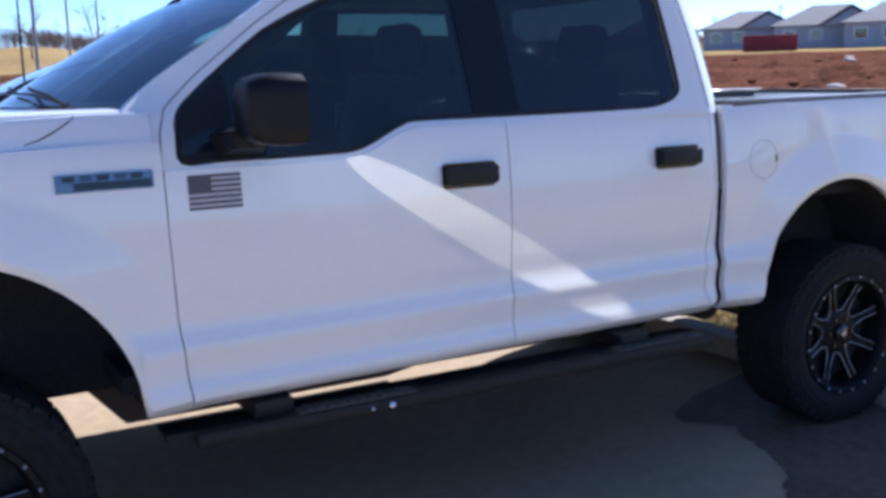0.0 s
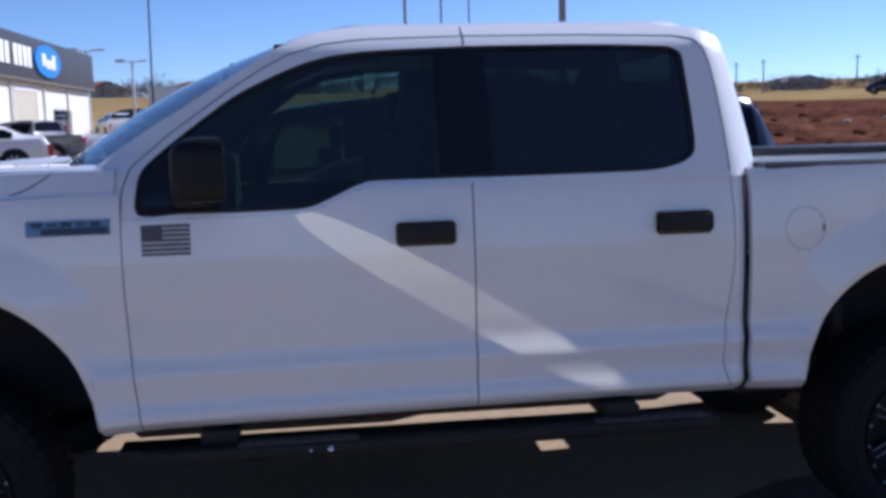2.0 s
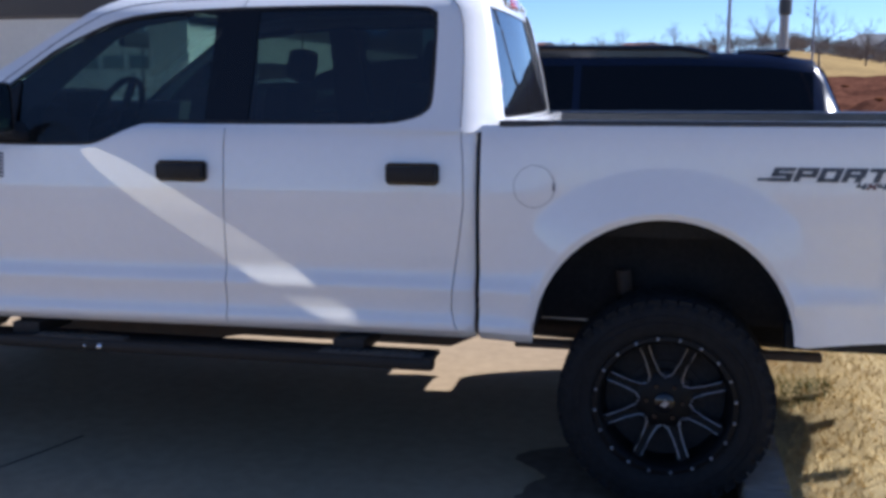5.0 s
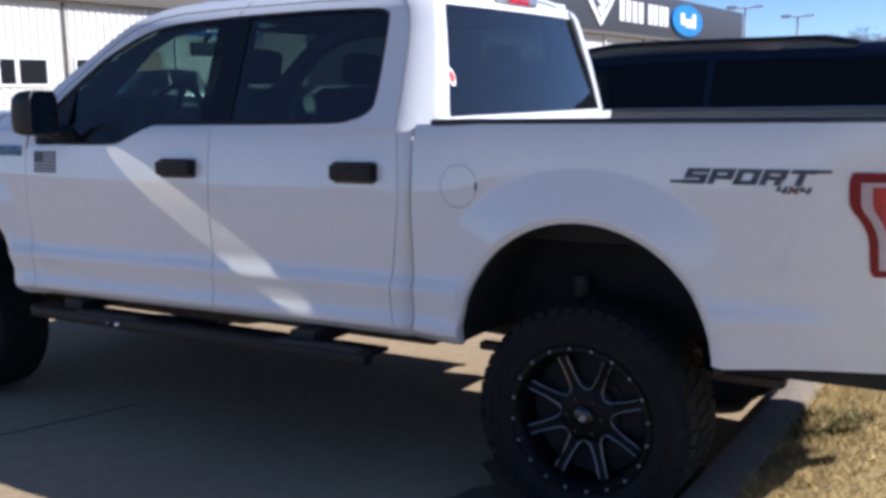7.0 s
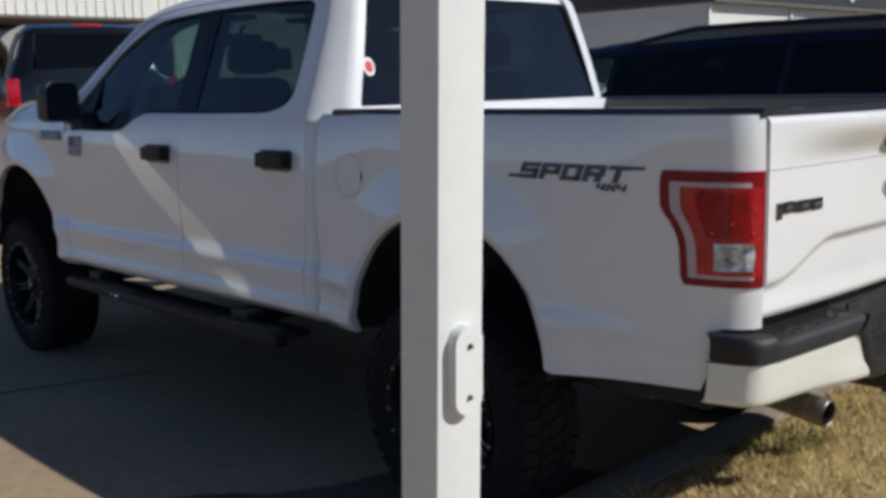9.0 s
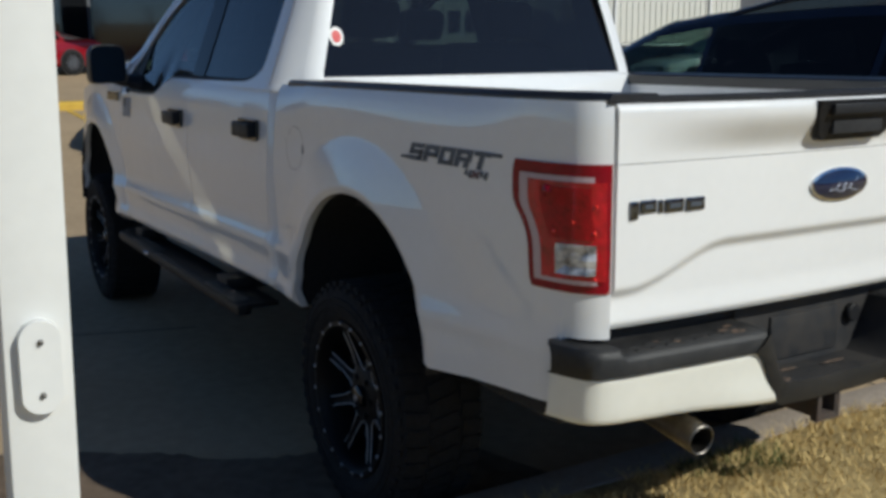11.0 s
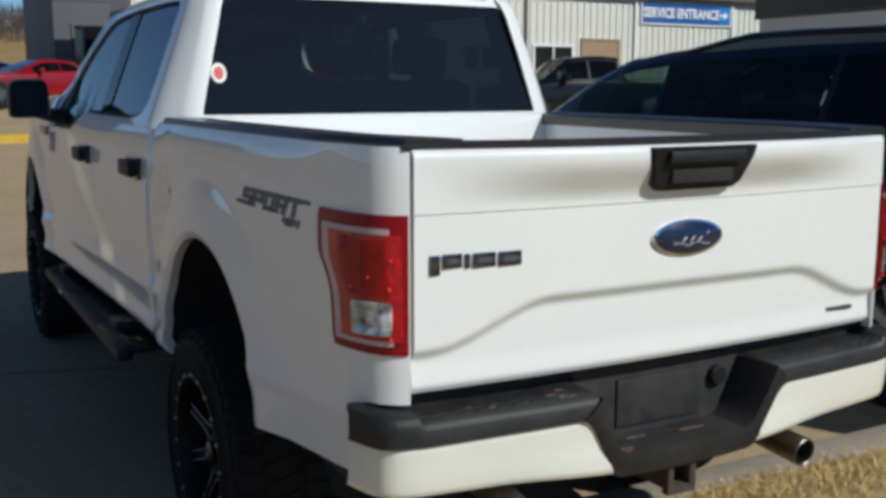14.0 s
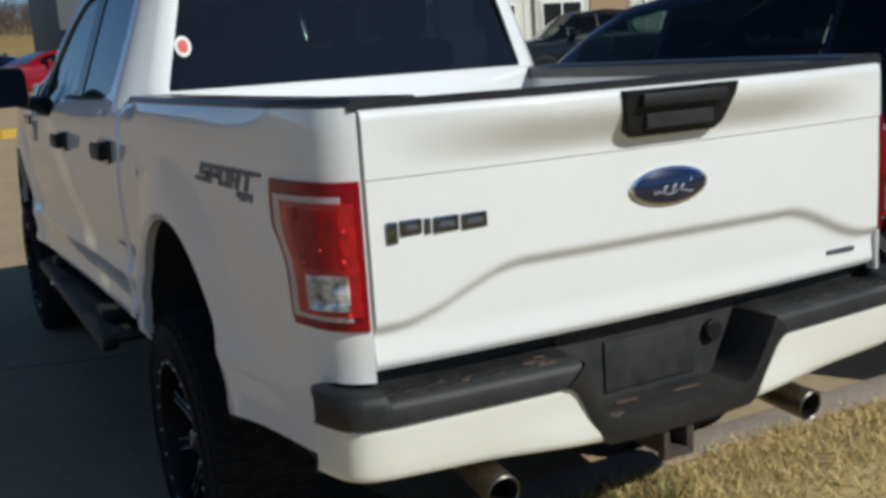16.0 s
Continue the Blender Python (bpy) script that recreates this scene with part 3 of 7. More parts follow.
    def lamp_grid(name, z0, z1, s0, s1, out, mat, owner, label="", rim=0.012):
        bm = bmesh.new()
        def spot(s, t, o):
            z = z0 + (z1 - z0) * t
            e = edge(z)
            return side(e + (U_END - 0.004 - e) * (s0 + (s1 - s0) * s), z, o)
        vs = grid_into(bm, 14, 16, lambda s, t: spot(s, t, out))
        low = grid_into(bm, 14, 16, lambda s, t: spot(s, t, out - 0.012))
        a, b = rim_loop(vs), rim_loop(low)
        for i in range(len(a)):
            bm.faces.new((a[i], a[(i + 1) % len(a)], b[(i + 1) % len(a)], b[i]))
        if far:
            flip(bm)
        return part(name, bm, mat, owner, label)
    lamp_grid("lamp_rim", 0.985, 1.305, 0.0, 1.0, 0.006, REDDARK, lamp)
    lamp_grid("light_guide", 1.008, 1.275, 0.115, 0.86, 0.013, LIGHTBAR, lamp, "pale light guide round the lens")
    lamp_grid("red_lens", 1.019, 1.262, 0.225, 0.95, 0.0145, RED, lamp)
    lamp_grid("inner_reflector", 1.122, 1.248, 0.38, 0.84, 0.019, REDMID, lamp, "dark red reflector")
    rng = random.Random(5)
    tilt = {(a, b): rng.uniform(-0.0035, 0.0035) for a in range(6) for b in range(5)}
    bm = bmesh.new()
    vs = grid_into(bm, 5, 4, lambda s, t: side(4.712 + 0.094 * s, 1.034 + 0.075 * t, 0.022 + tilt[(round(5 * s), round(4 * t))]))
    skirt(bm, rim_loop(vs), (-0.01, 0.01, 0))
    if far:
        flip(bm)
    part("reverse_lens", bm, FACET, lamp, "clear faceted reversing lens", smooth=0)
    bm = bmesh.new()
    bmesh.ops.create_uvsphere(bm, u_segments=12, v_segments=8, radius=0.02, matrix=Matrix.Translation(side(4.68, 1.235, 0.006)))
    if far:
        flip(bm)
    part("lamp_bulb", bm, REDDARK, lamp)
    # added bright red beads that stand in for glowing spots and glints in the lens
    for u, z, rad in ((4.705, 1.138, 0.006), (4.802, 1.140, 0.006), (4.755, 1.165, 0.004), (4.805, 1.205, 0.0045), (4.805, 1.025, 0.005)):
        bm = bmesh.new()
        bmesh.ops.create_uvsphere(bm, u_segments=10, v_segments=6, radius=rad, matrix=Matrix.Translation(side(u, z, 0.018)))
        if far:
            flip(bm)
        part("lamp_jewel", bm, REDGLINT, lamp)

# fuel flap, flag decal, fender badge, side lettering: driver's side only
bm = bmesh.new()
fl = [bm.verts.new(side(3.172 + 0.080 * math.cos(a * math.pi / 20), 1.226 + 0.081 * math.sin(a * math.pi / 20), 0.0015)) for a in range(40)]
fi = [bm.verts.new(side(3.172 + 0.0785 * math.cos(a * math.pi / 20), 1.226 + 0.0795 * math.sin(a * math.pi / 20), 0.0015)) for a in range(40)]
for i in range(40):
    bm.faces.new((fl[i], fl[(i + 1) % 40], fi[(i + 1) % 40], fi[i]))
part("fuel_flap_seam", bm, SEAM, truck, "round fuel flap seam")


def on_side(x0, z0, x1, z1, out, slant=0.0):
    bm = bmesh.new()
    vs = grid_into(bm, 4, 2, lambda s, t: side(x0 + (x1 - x0) * s + slant * t * (z1 - z0), z0 + (z1 - z0) * t, out))
    skirt(bm, rim_loop(vs), (0, out, 0))
    return bm


door = next(o for o in truck.children if o.name == "front_door")
flag = part("flag_decal", on_side(0.762, 1.230, 0.924, 1.334, 0.002), FLAGPALE, door, "grey striped flag decal")
for k in range(7):
    z = 1.230 + k * 0.104 / 6.5
    x0 = 0.762 if k < 3 else 0.832
    part("flag_stripe", on_side(x0, z, 0.924, z + 0.0080, 0.0034), FLAGGREY, door)
part("flag_canton", on_side(0.762, 1.278, 0.832, 1.334, 0.0034), FLAGGREY, door)
fender = next(o for o in truck.children if o.name == "front_fender")
part("badge_plate", on_side(0.392, 1.309, 0.662, 1.360, 0.008), BADGE, fender, "chrome fender badge")
part("badge_insert", on_side(0.44, 1.314, 0.655, 1.336, 0.012), GLOSSBLACK, fender)
for k in range(5):
    part("badge_mark", on_side(0.412 + k * 0.047, 1.340, 0.444 + k * 0.047, 1.356, 0.013), BLUE if k % 2 else GLOSSBLACK, fender)
bed = next(o for o in truck.children if o.name == "bed_side")
part("flap_notch", on_side(3.243, 1.212, 3.248, 1.240, 0.002), SEAM, bed)
STROKES = {
    "S": ((0, 0.76, 1, 1), (0, 0.38, 0.28, 1), (0, 0.38, 1, 0.62), (0.72, 0, 1, 0.62), (0, 0, 1, 0.24)),
    "P": ((0, 0, 0.28, 1), (0, 0.76, 1, 1), (0.72, 0.33, 1, 1), (0, 0.33, 1, 0.57)),
    "O": ((0, 0, 0.28, 1), (0.72, 0, 1, 1), (0, 0.76, 1, 1), (0, 0, 1, 0.24)),
    "R": ((0, 0, 0.28, 1), (0, 0.76, 1, 1), (0.72, 0.42, 1, 1), (0, 0.33, 1, 0.57), (0.62, 0, 0.92, 0.42)),
    "T": ((0, 0.76, 1, 1), (0.36, 0, 0.64, 0.9)),
    "4": ((0, 0.40, 0.28, 1), (0, 0.33, 1, 0.57), (0.66, 0, 0.94, 1)),
    "X": ((0, 0, 0.32, 0.36), (0.68, 0, 1, 0.36), (0, 0.64, 0.32, 1), (0.68, 0.64, 1, 1), (0.22, 0.28, 0.78, 0.72))}


def block_letter(ch, x, z, w, h, slant, out, mat, grow=0.0):
    """One square-cut slanting letter laid on the bed side."""
    bm = bmesh.new()
    for a0, b0, a1, b1 in STROKES[ch]:
        vs = grid_into(bm, 2, 2, lambda p, q: side(x + w * (a0 + (a1 - a0) * p) + grow * (2 * p - 1) + slant * h * (b0 + (b1 - b0) * q), z + h * (b0 + (b1 - b0) * q) + grow * (2 * q - 1), out))
        skirt(bm, rim_loop(vs), (0, out, 0))
    part("side_letter", bm, mat, bed, smooth=0)


for words, x, z, w, h, gap in (("SPORT", 4.026, 1.261, 0.073, 0.049, 0.0095), ("4X4", 4.325, 1.236, 0.032, 0.020, 0.004)):
    for k, ch in enumerate(words):
        red = words == "4X4" and ch == "X"
        block_letter(ch, x + k * (w + gap), z, w, h, 0.42, 0.0022, DECALEDGE, 0.0018)
        block_letter(ch, x + k * (w + gap), z, w, h, 0.42, 0.0034, DECALRED if red else DECAL)
part("lettering_tail", on_side(3.985, 1.262, 4.032, 1.2716, 0.0034, 0.42), DECAL, bed)
part("lettering_flag", on_side(4.432, 1.3004, 4.490, 1.310, 0.0034, 0.42), DECAL, bed)

# roof
edge_y = 0.372
bm = bmesh.new()


def roof(s, t):
    d = 2 * t - 1
    x0 = 1.36 - 0.10 * (1 - d * d)
    x1 = 2.930 + 0.01 * (1 - d * d) - 0.085 * smooth01((abs(d) - 0.80) / 0.20)
    x = x0 + (x1 - x0) * s
    z = 2.026 + 0.040 * (1 - d * d) - 0.05 * (1 - smooth01(s / 0.14)) - 0.045 * smooth01((s - 0.90) / 0.10) - 0.008 * smooth01((abs(d) - 0.90) / 0.10)
    return Vector((x, C + d * (C - edge_y), z))


vs = grid_into(bm, 30, 24, roof)
rim = rim_loop(vs)
for k in range(len(rim)):
    rim[k].co.z -= 0.006
skirt(bm, rim, (0, 0, -0.012))
part("roof", bm, WHITE, truck)
bm = bmesh.new()
grid_into(bm, 6, 6, lambda s, t: roof(0.03 + 0.94 * s, 0.03 + 0.94 * t) - Vector((0, 0, 0.04)))
part("headliner", bm, HEADLINER, truck)
for y0 in (0.395, 2 * C - 0.395):
    bm = bmesh.new()
    bmesh.ops.create_icosphere(bm, subdivisions=4, radius=1.0)
    bm.transform(Matrix.Translation((2.848, y0, 1.938)) @ Matrix.Diagonal((0.072, 0.080, 0.040, 1)))
    bmesh.ops.create_icosphere(bm, subdivisions=3, radius=1.0, matrix=Matrix.Translation((2.886, C + (y0 - C) * 1.10, 1.944)) @ Matrix.Diagonal((0.034, 0.036, 0.030, 1)))
    part("roof_corner", bm, WHITE, truck)
# high brake lamp at the back of the roof
bl = part("high_brake_lamp", boxes(((2.88, C - 0.20, 1.962), (2.946, C + 0.20, 2.004)), bevel=0.008), LENS, truck, "clear and red high-level brake lamp")
part("brake_lens", boxes(((2.89, C - 0.09, 1.964), (2.951, C + 0.11, 2.002)), bevel=0.006), RED, bl)
part("roof_rear_rail", boxes(((2.88, 0.42, 1.960), (2.928, 2 * C - 0.42, 2.0)), bevel=0.006), WHITE, truck)

# windscreen
bm = bmesh.new()


def screen(s, t):
    d = 2 * s - 1
    b = Vector((0.62 - 0.27 * (1 - d * d), C + d * (C - 0.105), 1.528 + 0.012 * (1 - d * d)))
    e = Vector((1.345 - 0.11 * (1 - d * d), C + d * (C - 0.34), 1.962 + 0.035 * (1 - d * d)))
    p = b.lerp(e, t)
    p.z += 0.042 * math.sin(math.pi * t)
    return p


grid_into(bm, 20, 10, screen)
part("windscreen", bm, GLASS_SCREEN, truck)
# bonnet with raised shoulders, cowl and wipers
bm = bmesh.new()


def bonnet(s, t):
    d = abs(2 * t - 1)
    x0, x1 = -0.86 + 0.25 * d * d, 0.645 - 0.30 * (1 - d * d)
    x = x0 + (x1 - x0) * s
    y = C + (2 * t - 1) * (C - (0.098 + 0.05 * smooth01((0.0 - x) / 0.8)))
    top = 1.536 - 0.20 * smooth01((0.1 - x) / 1.1) ** 1.2 - 0.09 * smooth01((-0.6 - x) / 0.3)
    z = top - 0.022 * smooth01((0.55 - d) / 0.15) - 0.010 * smooth01((d - 0.92) / 0.08)
    return Vector((x, y, z))


vs = grid_into(bm, 26, 44, bonnet)
skirt(bm, rim_loop(vs), (0, 0, -0.03))
part("bonnet", bm, WHITE, truck)
crest_z = table([(-0.9, 1.24), (-0.7, 1.33), (-0.3, 1.44), (0.1, 1.502), (0.30, 1.515), (0.45, 1.519), (0.64, 1.524), (0.72, 1.526)])
crest_y = table([(-0.9, 0.36), (-0.8, 0.22), (-0.5, 0.130), (0.0, 0.082), (0.30, 0.070), (0.42, 0.064), (0.54, 0.054), (0.64, 0.056), (0.72, 0.062)])
for far in (False, True):
    bm = bmesh.new()

    def shoulder(s, t):
        """Fender ledge, upright side of the bonnet and its crest; the ledge fades towards the door."""
        x = -0.90 + 1.575 * s
        a = side(lean(x, fender_top(x)), fender_top(x) - 0.004)
        c = Vector((x, crest_y(x), crest_z(x)))
        ledge = 0.008 + 0.024 * smooth01((0.54 - x) / 0.16)
        b = Vector((x, a.y + min(ledge, 0.7 * (c.y - a.y)), a.z + 0.008))
        d = Vector((x, c.y + 0.075, c.z + 0.005))
        for p, q, t0, t1 in ((a, b, 0, 0.2), (b, c - Vector((0, 0.006, 0.008)), 0.2, 0.7), (c - Vector((0, 0.006, 0.008)), c, 0.7, 0.8), (c, d, 0.8, 1.0)):
            if t <= t1 + 1e-6:
                return p.lerp(q, (t - t0) / (t1 - t0))
    grid_into(bm, 44, 10, shoulder)
    if far:
        flip(bm)
    part("fender_shoulder", bm, WHITE, truck, smooth=28)
    # shut line where the bonnet's side drops to the fender
    bm = bmesh.new()
    tube_into(bm, [(x, (2 * C - y) if far else y, z) for x, y, z in ((0.470, 0.059, 1.5175), (0.450, 0.052, 1.502), (0.415, 0.047, 1.480), (0.37, 0.042, 1.457), (0.33, 0.040, 1.446))], 0.0024, 5)
    part("bonnet_seam", bm, SEAM, truck)
part("cowl", boxes(((0.30, 0.14, 1.40), (0.66, 2 * C - 0.14, 1.475))), BLACK, truck, "black plastic cowl below the windscreen")
for k in range(2):
    bm = bmesh.new()
    y0 = 0.30 + k * 0.62
    tube_into(bm, [(0.50, y0, 1.535), (0.455, y0 + 0.10, 1.575), (0.42, y0 + 0.24, 1.596), (0.43, y0 + 0.40, 1.604)], 0.006, 6)
    box_into(bm, (-0.018, -0.018, -0.015), (0.018, 0.018, 0.018), 0.006, Matrix.Translation((0.495, y0, 1.525)))
    wiper = part("wiper_arm", bm, BLACK, truck)
    bm = bmesh.new()
    tube_into(bm, [(0.50, y0 + 0.04, 1.548), (0.42, y0 + 0.28, 1.582), (0.40, y0 + 0.58, 1.583)], 0.005, 6)
    part("wiper_blade", bm, BLACK, wiper)
for k, y0 in enumerate((0.24, 0.62, 1.0)):
    part("cowl_grille", boxes(((0.36 - 0.03 * k, y0, 1.505), (0.50 - 0.05 * k, y0 + 0.30, 1.535)), bevel=0.008), RAIL, truck)
# whip aerial on the far fender
bm = bmesh.new()
tube_into(bm, [(0.545, 1.87, 1.45), (0.548, 1.87, 1.95), (0.555, 1.87, 2.45)], [0.006, 0.005, 0.004], 6)
revolve_into(bm, [(0.022, 0.0), (0.018, 0.03), (0.008, 0.05)], 12, Matrix.Translation((0.545, 1.87, 1.455)))
part("aerial", bm, BLACK, truck, "slim black whip aerial")
# blunt nose below the bonnet
bm = bmesh.new()
grid_into(bm, 16, 6, lambda s, t: Vector((-0.93 + 0.28 * (2 * s - 1) ** 4 - 0.03 * (1 - t), C + (2 * s - 1) * (C - 0.22), 0.68 + 0.62 * t)))
part("front_fascia", bm, WHITE, truck)

# back of the cab
def cab_back(y, z):
    return Vector((3.055 - 0.25 * (z - 1.49) - 0.046 * ((y - C) / 0.9) ** 2, y, z))


def back_pane(y, z):
    return Vector((3.049 - 0.25 * (z - 1.49) - 0.046 * ((y - C) / 0.9) ** 2, y, z))


def pane_outline(half_low, half_high, z0, z1, r_low, r_high, n=8):
    """A trapezoid with rounded corners, from the lower far corner round; every outline has the same count."""
    out = []
    for sy, sz, a0 in ((1, -1, -90), (1, 1, 0), (-1, 1, 90), (-1, -1, 180)):
        r = r_low if sz < 0 else r_high
        z = z0 + r if sz < 0 else z1 - r
        for k in range(n + 1):
            a = radians(a0 + 90 * k / n)
            pz = z + r * math.sin(a)
            w = half_low + (half_high - half_low) * (pz - z0) / (z1 - z0)
            out.append((C + sy * (w - r) + r * math.cos(a), pz))
        if sy == 1 and sz == 1 or sy == -1 and sz == -1:
            p = out[-1]
            q = (C - sy * (0.62 if sz > 0 else 0.78), p[1])
            out += [(p[0] + (q[0] - p[0]) * k / 6, p[1]) for k in range(1, 6)]
        else:
            za, zb = (z0 + r_low, z1 - r_high) if sy > 0 else (z1 - r_high, z0 + r_low)
            p = out[-1]
            w = half_low + (half_high - half_low) * (zb - z0) / (z1 - z0)
            out += [(p[0] + (C + sy * w - p[0]) * k / 6, za + (zb - za) * k / 6) for k in range(1, 6)]
    return out


hole = pane_outline(0.792, 0.642, 1.479, 1.932, 0.020, 0.045)
rimr = pane_outline(0.812, 0.650, 1.425, 1.975, 0.02, 0.03)
NB = len(hole)
bm = bmesh.new()
r = [[bm.verts.new(cab_back(a[0] + (b[0] - a[0]) * t, a[1] + (b[1] - a[1]) * t)) for a, b in zip(hole, rimr)] for t in (0, 0.5, 1)]
for q0, q1 in zip(r, r[1:]):
    for i in range(NB):
        bm.faces.new((q0[i], q0[(i + 1) % NB], q1[(i + 1) % NB], q1[i]))
skirt(bm, r[0], (-0.03, 0, 0))
back = part("cab_back", bm, WHITE, truck)
bm = bmesh.new()
inn = [(C + (y - C) * 0.994, 1.706 + (z - 1.706) * 0.985) for y, z in hole]
r0, r1 = [bm.verts.new(cab_back(y, z) - Vector((0.004, 0, 0))) for y, z in hole], [bm.verts.new(cab_back(y, z) - Vector((0.006, 0, 0))) for y, z in inn]
for i in range(NB):
    bm.faces.new((r0[i], r0[(i + 1) % NB], r1[(i + 1) % NB], r1[i]))
part("back_window_gasket", bm, SEAM, back)
bm = bmesh.new()
r0 = [bm.verts.new(back_pane(y, z)) for y, z in inn]
mid = bm.verts.new(back_pane(C, 1.706))
rr = [[bm.verts.new(back_pane(C + (y - C) * k, 1.706 + (z - 1.706) * k)) for y, z in inn] for k in (0.66, 0.33)]
for q0, q1 in ((r0, rr[0]), (rr[0], rr[1])):
    for i in range(NB):
        bm.faces.new((q0[i], q0[(i + 1) % NB], q1[(i + 1) % NB], q1[i]))
for i in range(NB):
    bm.faces.new((rr[1][i], rr[1][(i + 1) % NB], mid))
part("back_window", bm, GLASS_BACK, back, "dark tinted back window")
p = back_pane(0.305, 1.637) + Vector((0.006, 0, 0))
for rad, mat, dx in ((0.030, STICKW, 0.0), (0.0195, STICKR, 0.0015)):
    bm = bmesh.new()
    plate_into(bm, [(p.x - 0.002 + dx - 0.30 * rad * math.sin(a * math.pi / 12) * 1.15, p.y + rad * math.cos(a * math.pi / 12), p.z + rad * 1.25 * math.sin(a * math.pi / 12)) for a in range(24)], (-0.001, 0, 0))
    part("window_sticker", bm, mat, back, "round red and white sticker")
# added black filler that blocks sunlight between cab and bed and darkens the gap
part("gap_seal", boxes(((2.999, 0.20, 0.70), (3.017, 2 * C - 0.20, 1.42))), LINER, truck)
part("cab_back_wall", boxes(((2.955, 0.16, 0.66), (2.998, 2 * C - 0.16, 1.445)), bevel=0.012), WHITE, truck)

# bed: floor, front wall, black tailgate cap, tailgate
part("bed_floor", boxes(((3.02, 0.17, 1.11), (4.77, 2 * C - 0.17, 1.13))), WHITE, truck)
part("bed_front_wall", boxes(((3.066, 0.09, 1.10), (3.098, 2 * C - 0.09, 1.472)), bevel=0.01), WHITE, truck)
tailgate = new("tailgate")
tailgate.parent = truck
crease = table([(0.0, 1.096), (0.42, 1.094), (0.47, 1.085), (0.52, 1.066), (0.62, 1.022), (0.68, 1.002), (0.72, 0.995), (0.80, 0.993)])


def gate(y, z):
    d = abs(y - C)
    x = 4.812 + 0.028 * (1 - (d / 0.78) ** 2)
    f = min(1.0, max(0.0, (0.75 - d) / 0.40))
    lip = 0.052 * (0.65 * f + 0.35 * smooth01(f))
    x += lip * smooth01((z - 1.312) / 0.11) - 0.014 * smooth01((z - 1.435) / 0.02)
    zc = crease(d)
    x -= 0.020 * smooth01((zc + 0.004 - z) / 0.034)
    x += 0.007 * smooth01((0.97 - z) / 0.09) - 0.012 * smooth01((0.905 - z) / 0.02)
    return Vector((x, y, z))


bm = bmesh.new()
ys = [C - 0.775 + 1.55 * i / 90 for i in range(91)]
zs = [0.888 + 0.415 * i / 56 for i in range(57)]
vs = [[bm.verts.new(gate(y, z)) for z in zs] for y in ys]
for i in range(90):
    for j in range(56):
        bm.faces.new((vs[i][j], vs[i + 1][j], vs[i + 1][j + 1], vs[i][j + 1]))
skirt(bm, rim_loop(vs), (-0.05, 0, 0))
part("tailgate_panel", bm, WHITE, tailgate, smooth=50)
bm = bmesh.new()
zs = [1.3048 + 0.1442 * i / 18 for i in range(19)]
vs = [[bm.verts.new(gate(y, z)) for z in zs] for y in ys]
for i in range(90):
    for j in range(18):
        bm.faces.new((vs[i][j], vs[i + 1][j], vs[i + 1][j + 1], vs[i][j + 1]))
skirt(bm, rim_loop(vs), (-0.05, 0, 0))
part("tailgate_spoiler", bm, WHITE, tailgate, smooth=50)
bm = bmesh.new()
sect = ((0.0, 1.447), (0.0, 1.458), (-0.010, 1.466), (-0.055, 1.466), (-0.06, 1.44))
vs = [[bm.verts.new((gate(y, 1.45).x + dx, y, z)) for dx, z in sect] for y in ys]
for i in range(90):
    for j in range(4):
        bm.faces.new((vs[i][j], vs[i + 1][j], vs[i + 1][j + 1], vs[i][j + 1]))
part("tailgate_cap", bm, BLACK, tailgate)
part("tailgate_core", boxes(((4.735, C - 0.77, 0.89), (4.772, C + 0.77, 1.445))), WHITE, tailgate)
# latch handle in a keystone bezel
bm = bmesh.new()
keystone = [(-0.170, 1.443), (0.170, 1.443), (0.170, 1.414), (0.146, 1.350), (0.122, 1.333), (-0.122, 1.333), (-0.146, 1.350), (-0.170, 1.414)]
plate_into(bm, [(4.906 - 0.32 * (1.443 - z), C + y, z) for y, z in keystone], (-0.07, 0, 0))
bmesh.ops.bevel(bm, geom=[e for e in bm.edges if all(v.co.x > 4.85 for v in e.verts)], offset=0.004, segments=2, affect="EDGES")
bezel = part("latch_bezel", bm, BLACK, tailgate, "black plastic latch bezel")
part("latch_handle", boxes(((4.880, C - 0.125, 1.404), (4.914, C + 0.125, 1.434)), bevel=0.005), BLACK, bezel)
part("latch_recess", boxes(((4.850, C - 0.100, 1.352), (4.892, C + 0.100, 1.388)), bevel=0.002), LINER, bezel)
# oval emblem
for name, a, b, x, mat in (("emblem_rim", 0.118, 0.047, 4.846, CHROME), ("emblem_field", 0.109, 0.040, 4.850, BLUE)):
    bm = bmesh.new()
    vs = grid_into(bm, 40, 4, lambda s, t: Vector((x + 0.012 * (1 - t * t), C + a * t * math.cos(2 * math.pi * s), 1.206 + b * t * math.sin(2 * math.pi * s))), wrap=True)
    skirt(bm, [row[-1] for row in vs], (-0.02, 0, 0))
    emb = part(name, bm, mat, tailgate, "blue oval emblem" if mat is BLUE else "")
bm = bmesh.new()
for k in range(5):
    y, h = C - 0.052 + 0.026 * k, (0.020, 0.011, 0.012, 0.010, 0.019)[k]
    tube_into(bm, [(4.8625 - 0.25 * (y - C) ** 2 / 0.11, y + 0.010 * t - 0.003, 1.196 + h * (t + 0.4) + 0.002 * math.sin(6 * t)) for t in span(-0.4, 1, 6)], [0.0012, 0.0024, 0.0028, 0.0028, 0.0026, 0.0024, 0.0012], 6)
tube_into(bm, [(4.860, C - 0.058 + 0.118 * t, 1.192 + 0.004 * math.sin(t * 12)) for t in span(0, 1, 16)], 0.0015, 5)
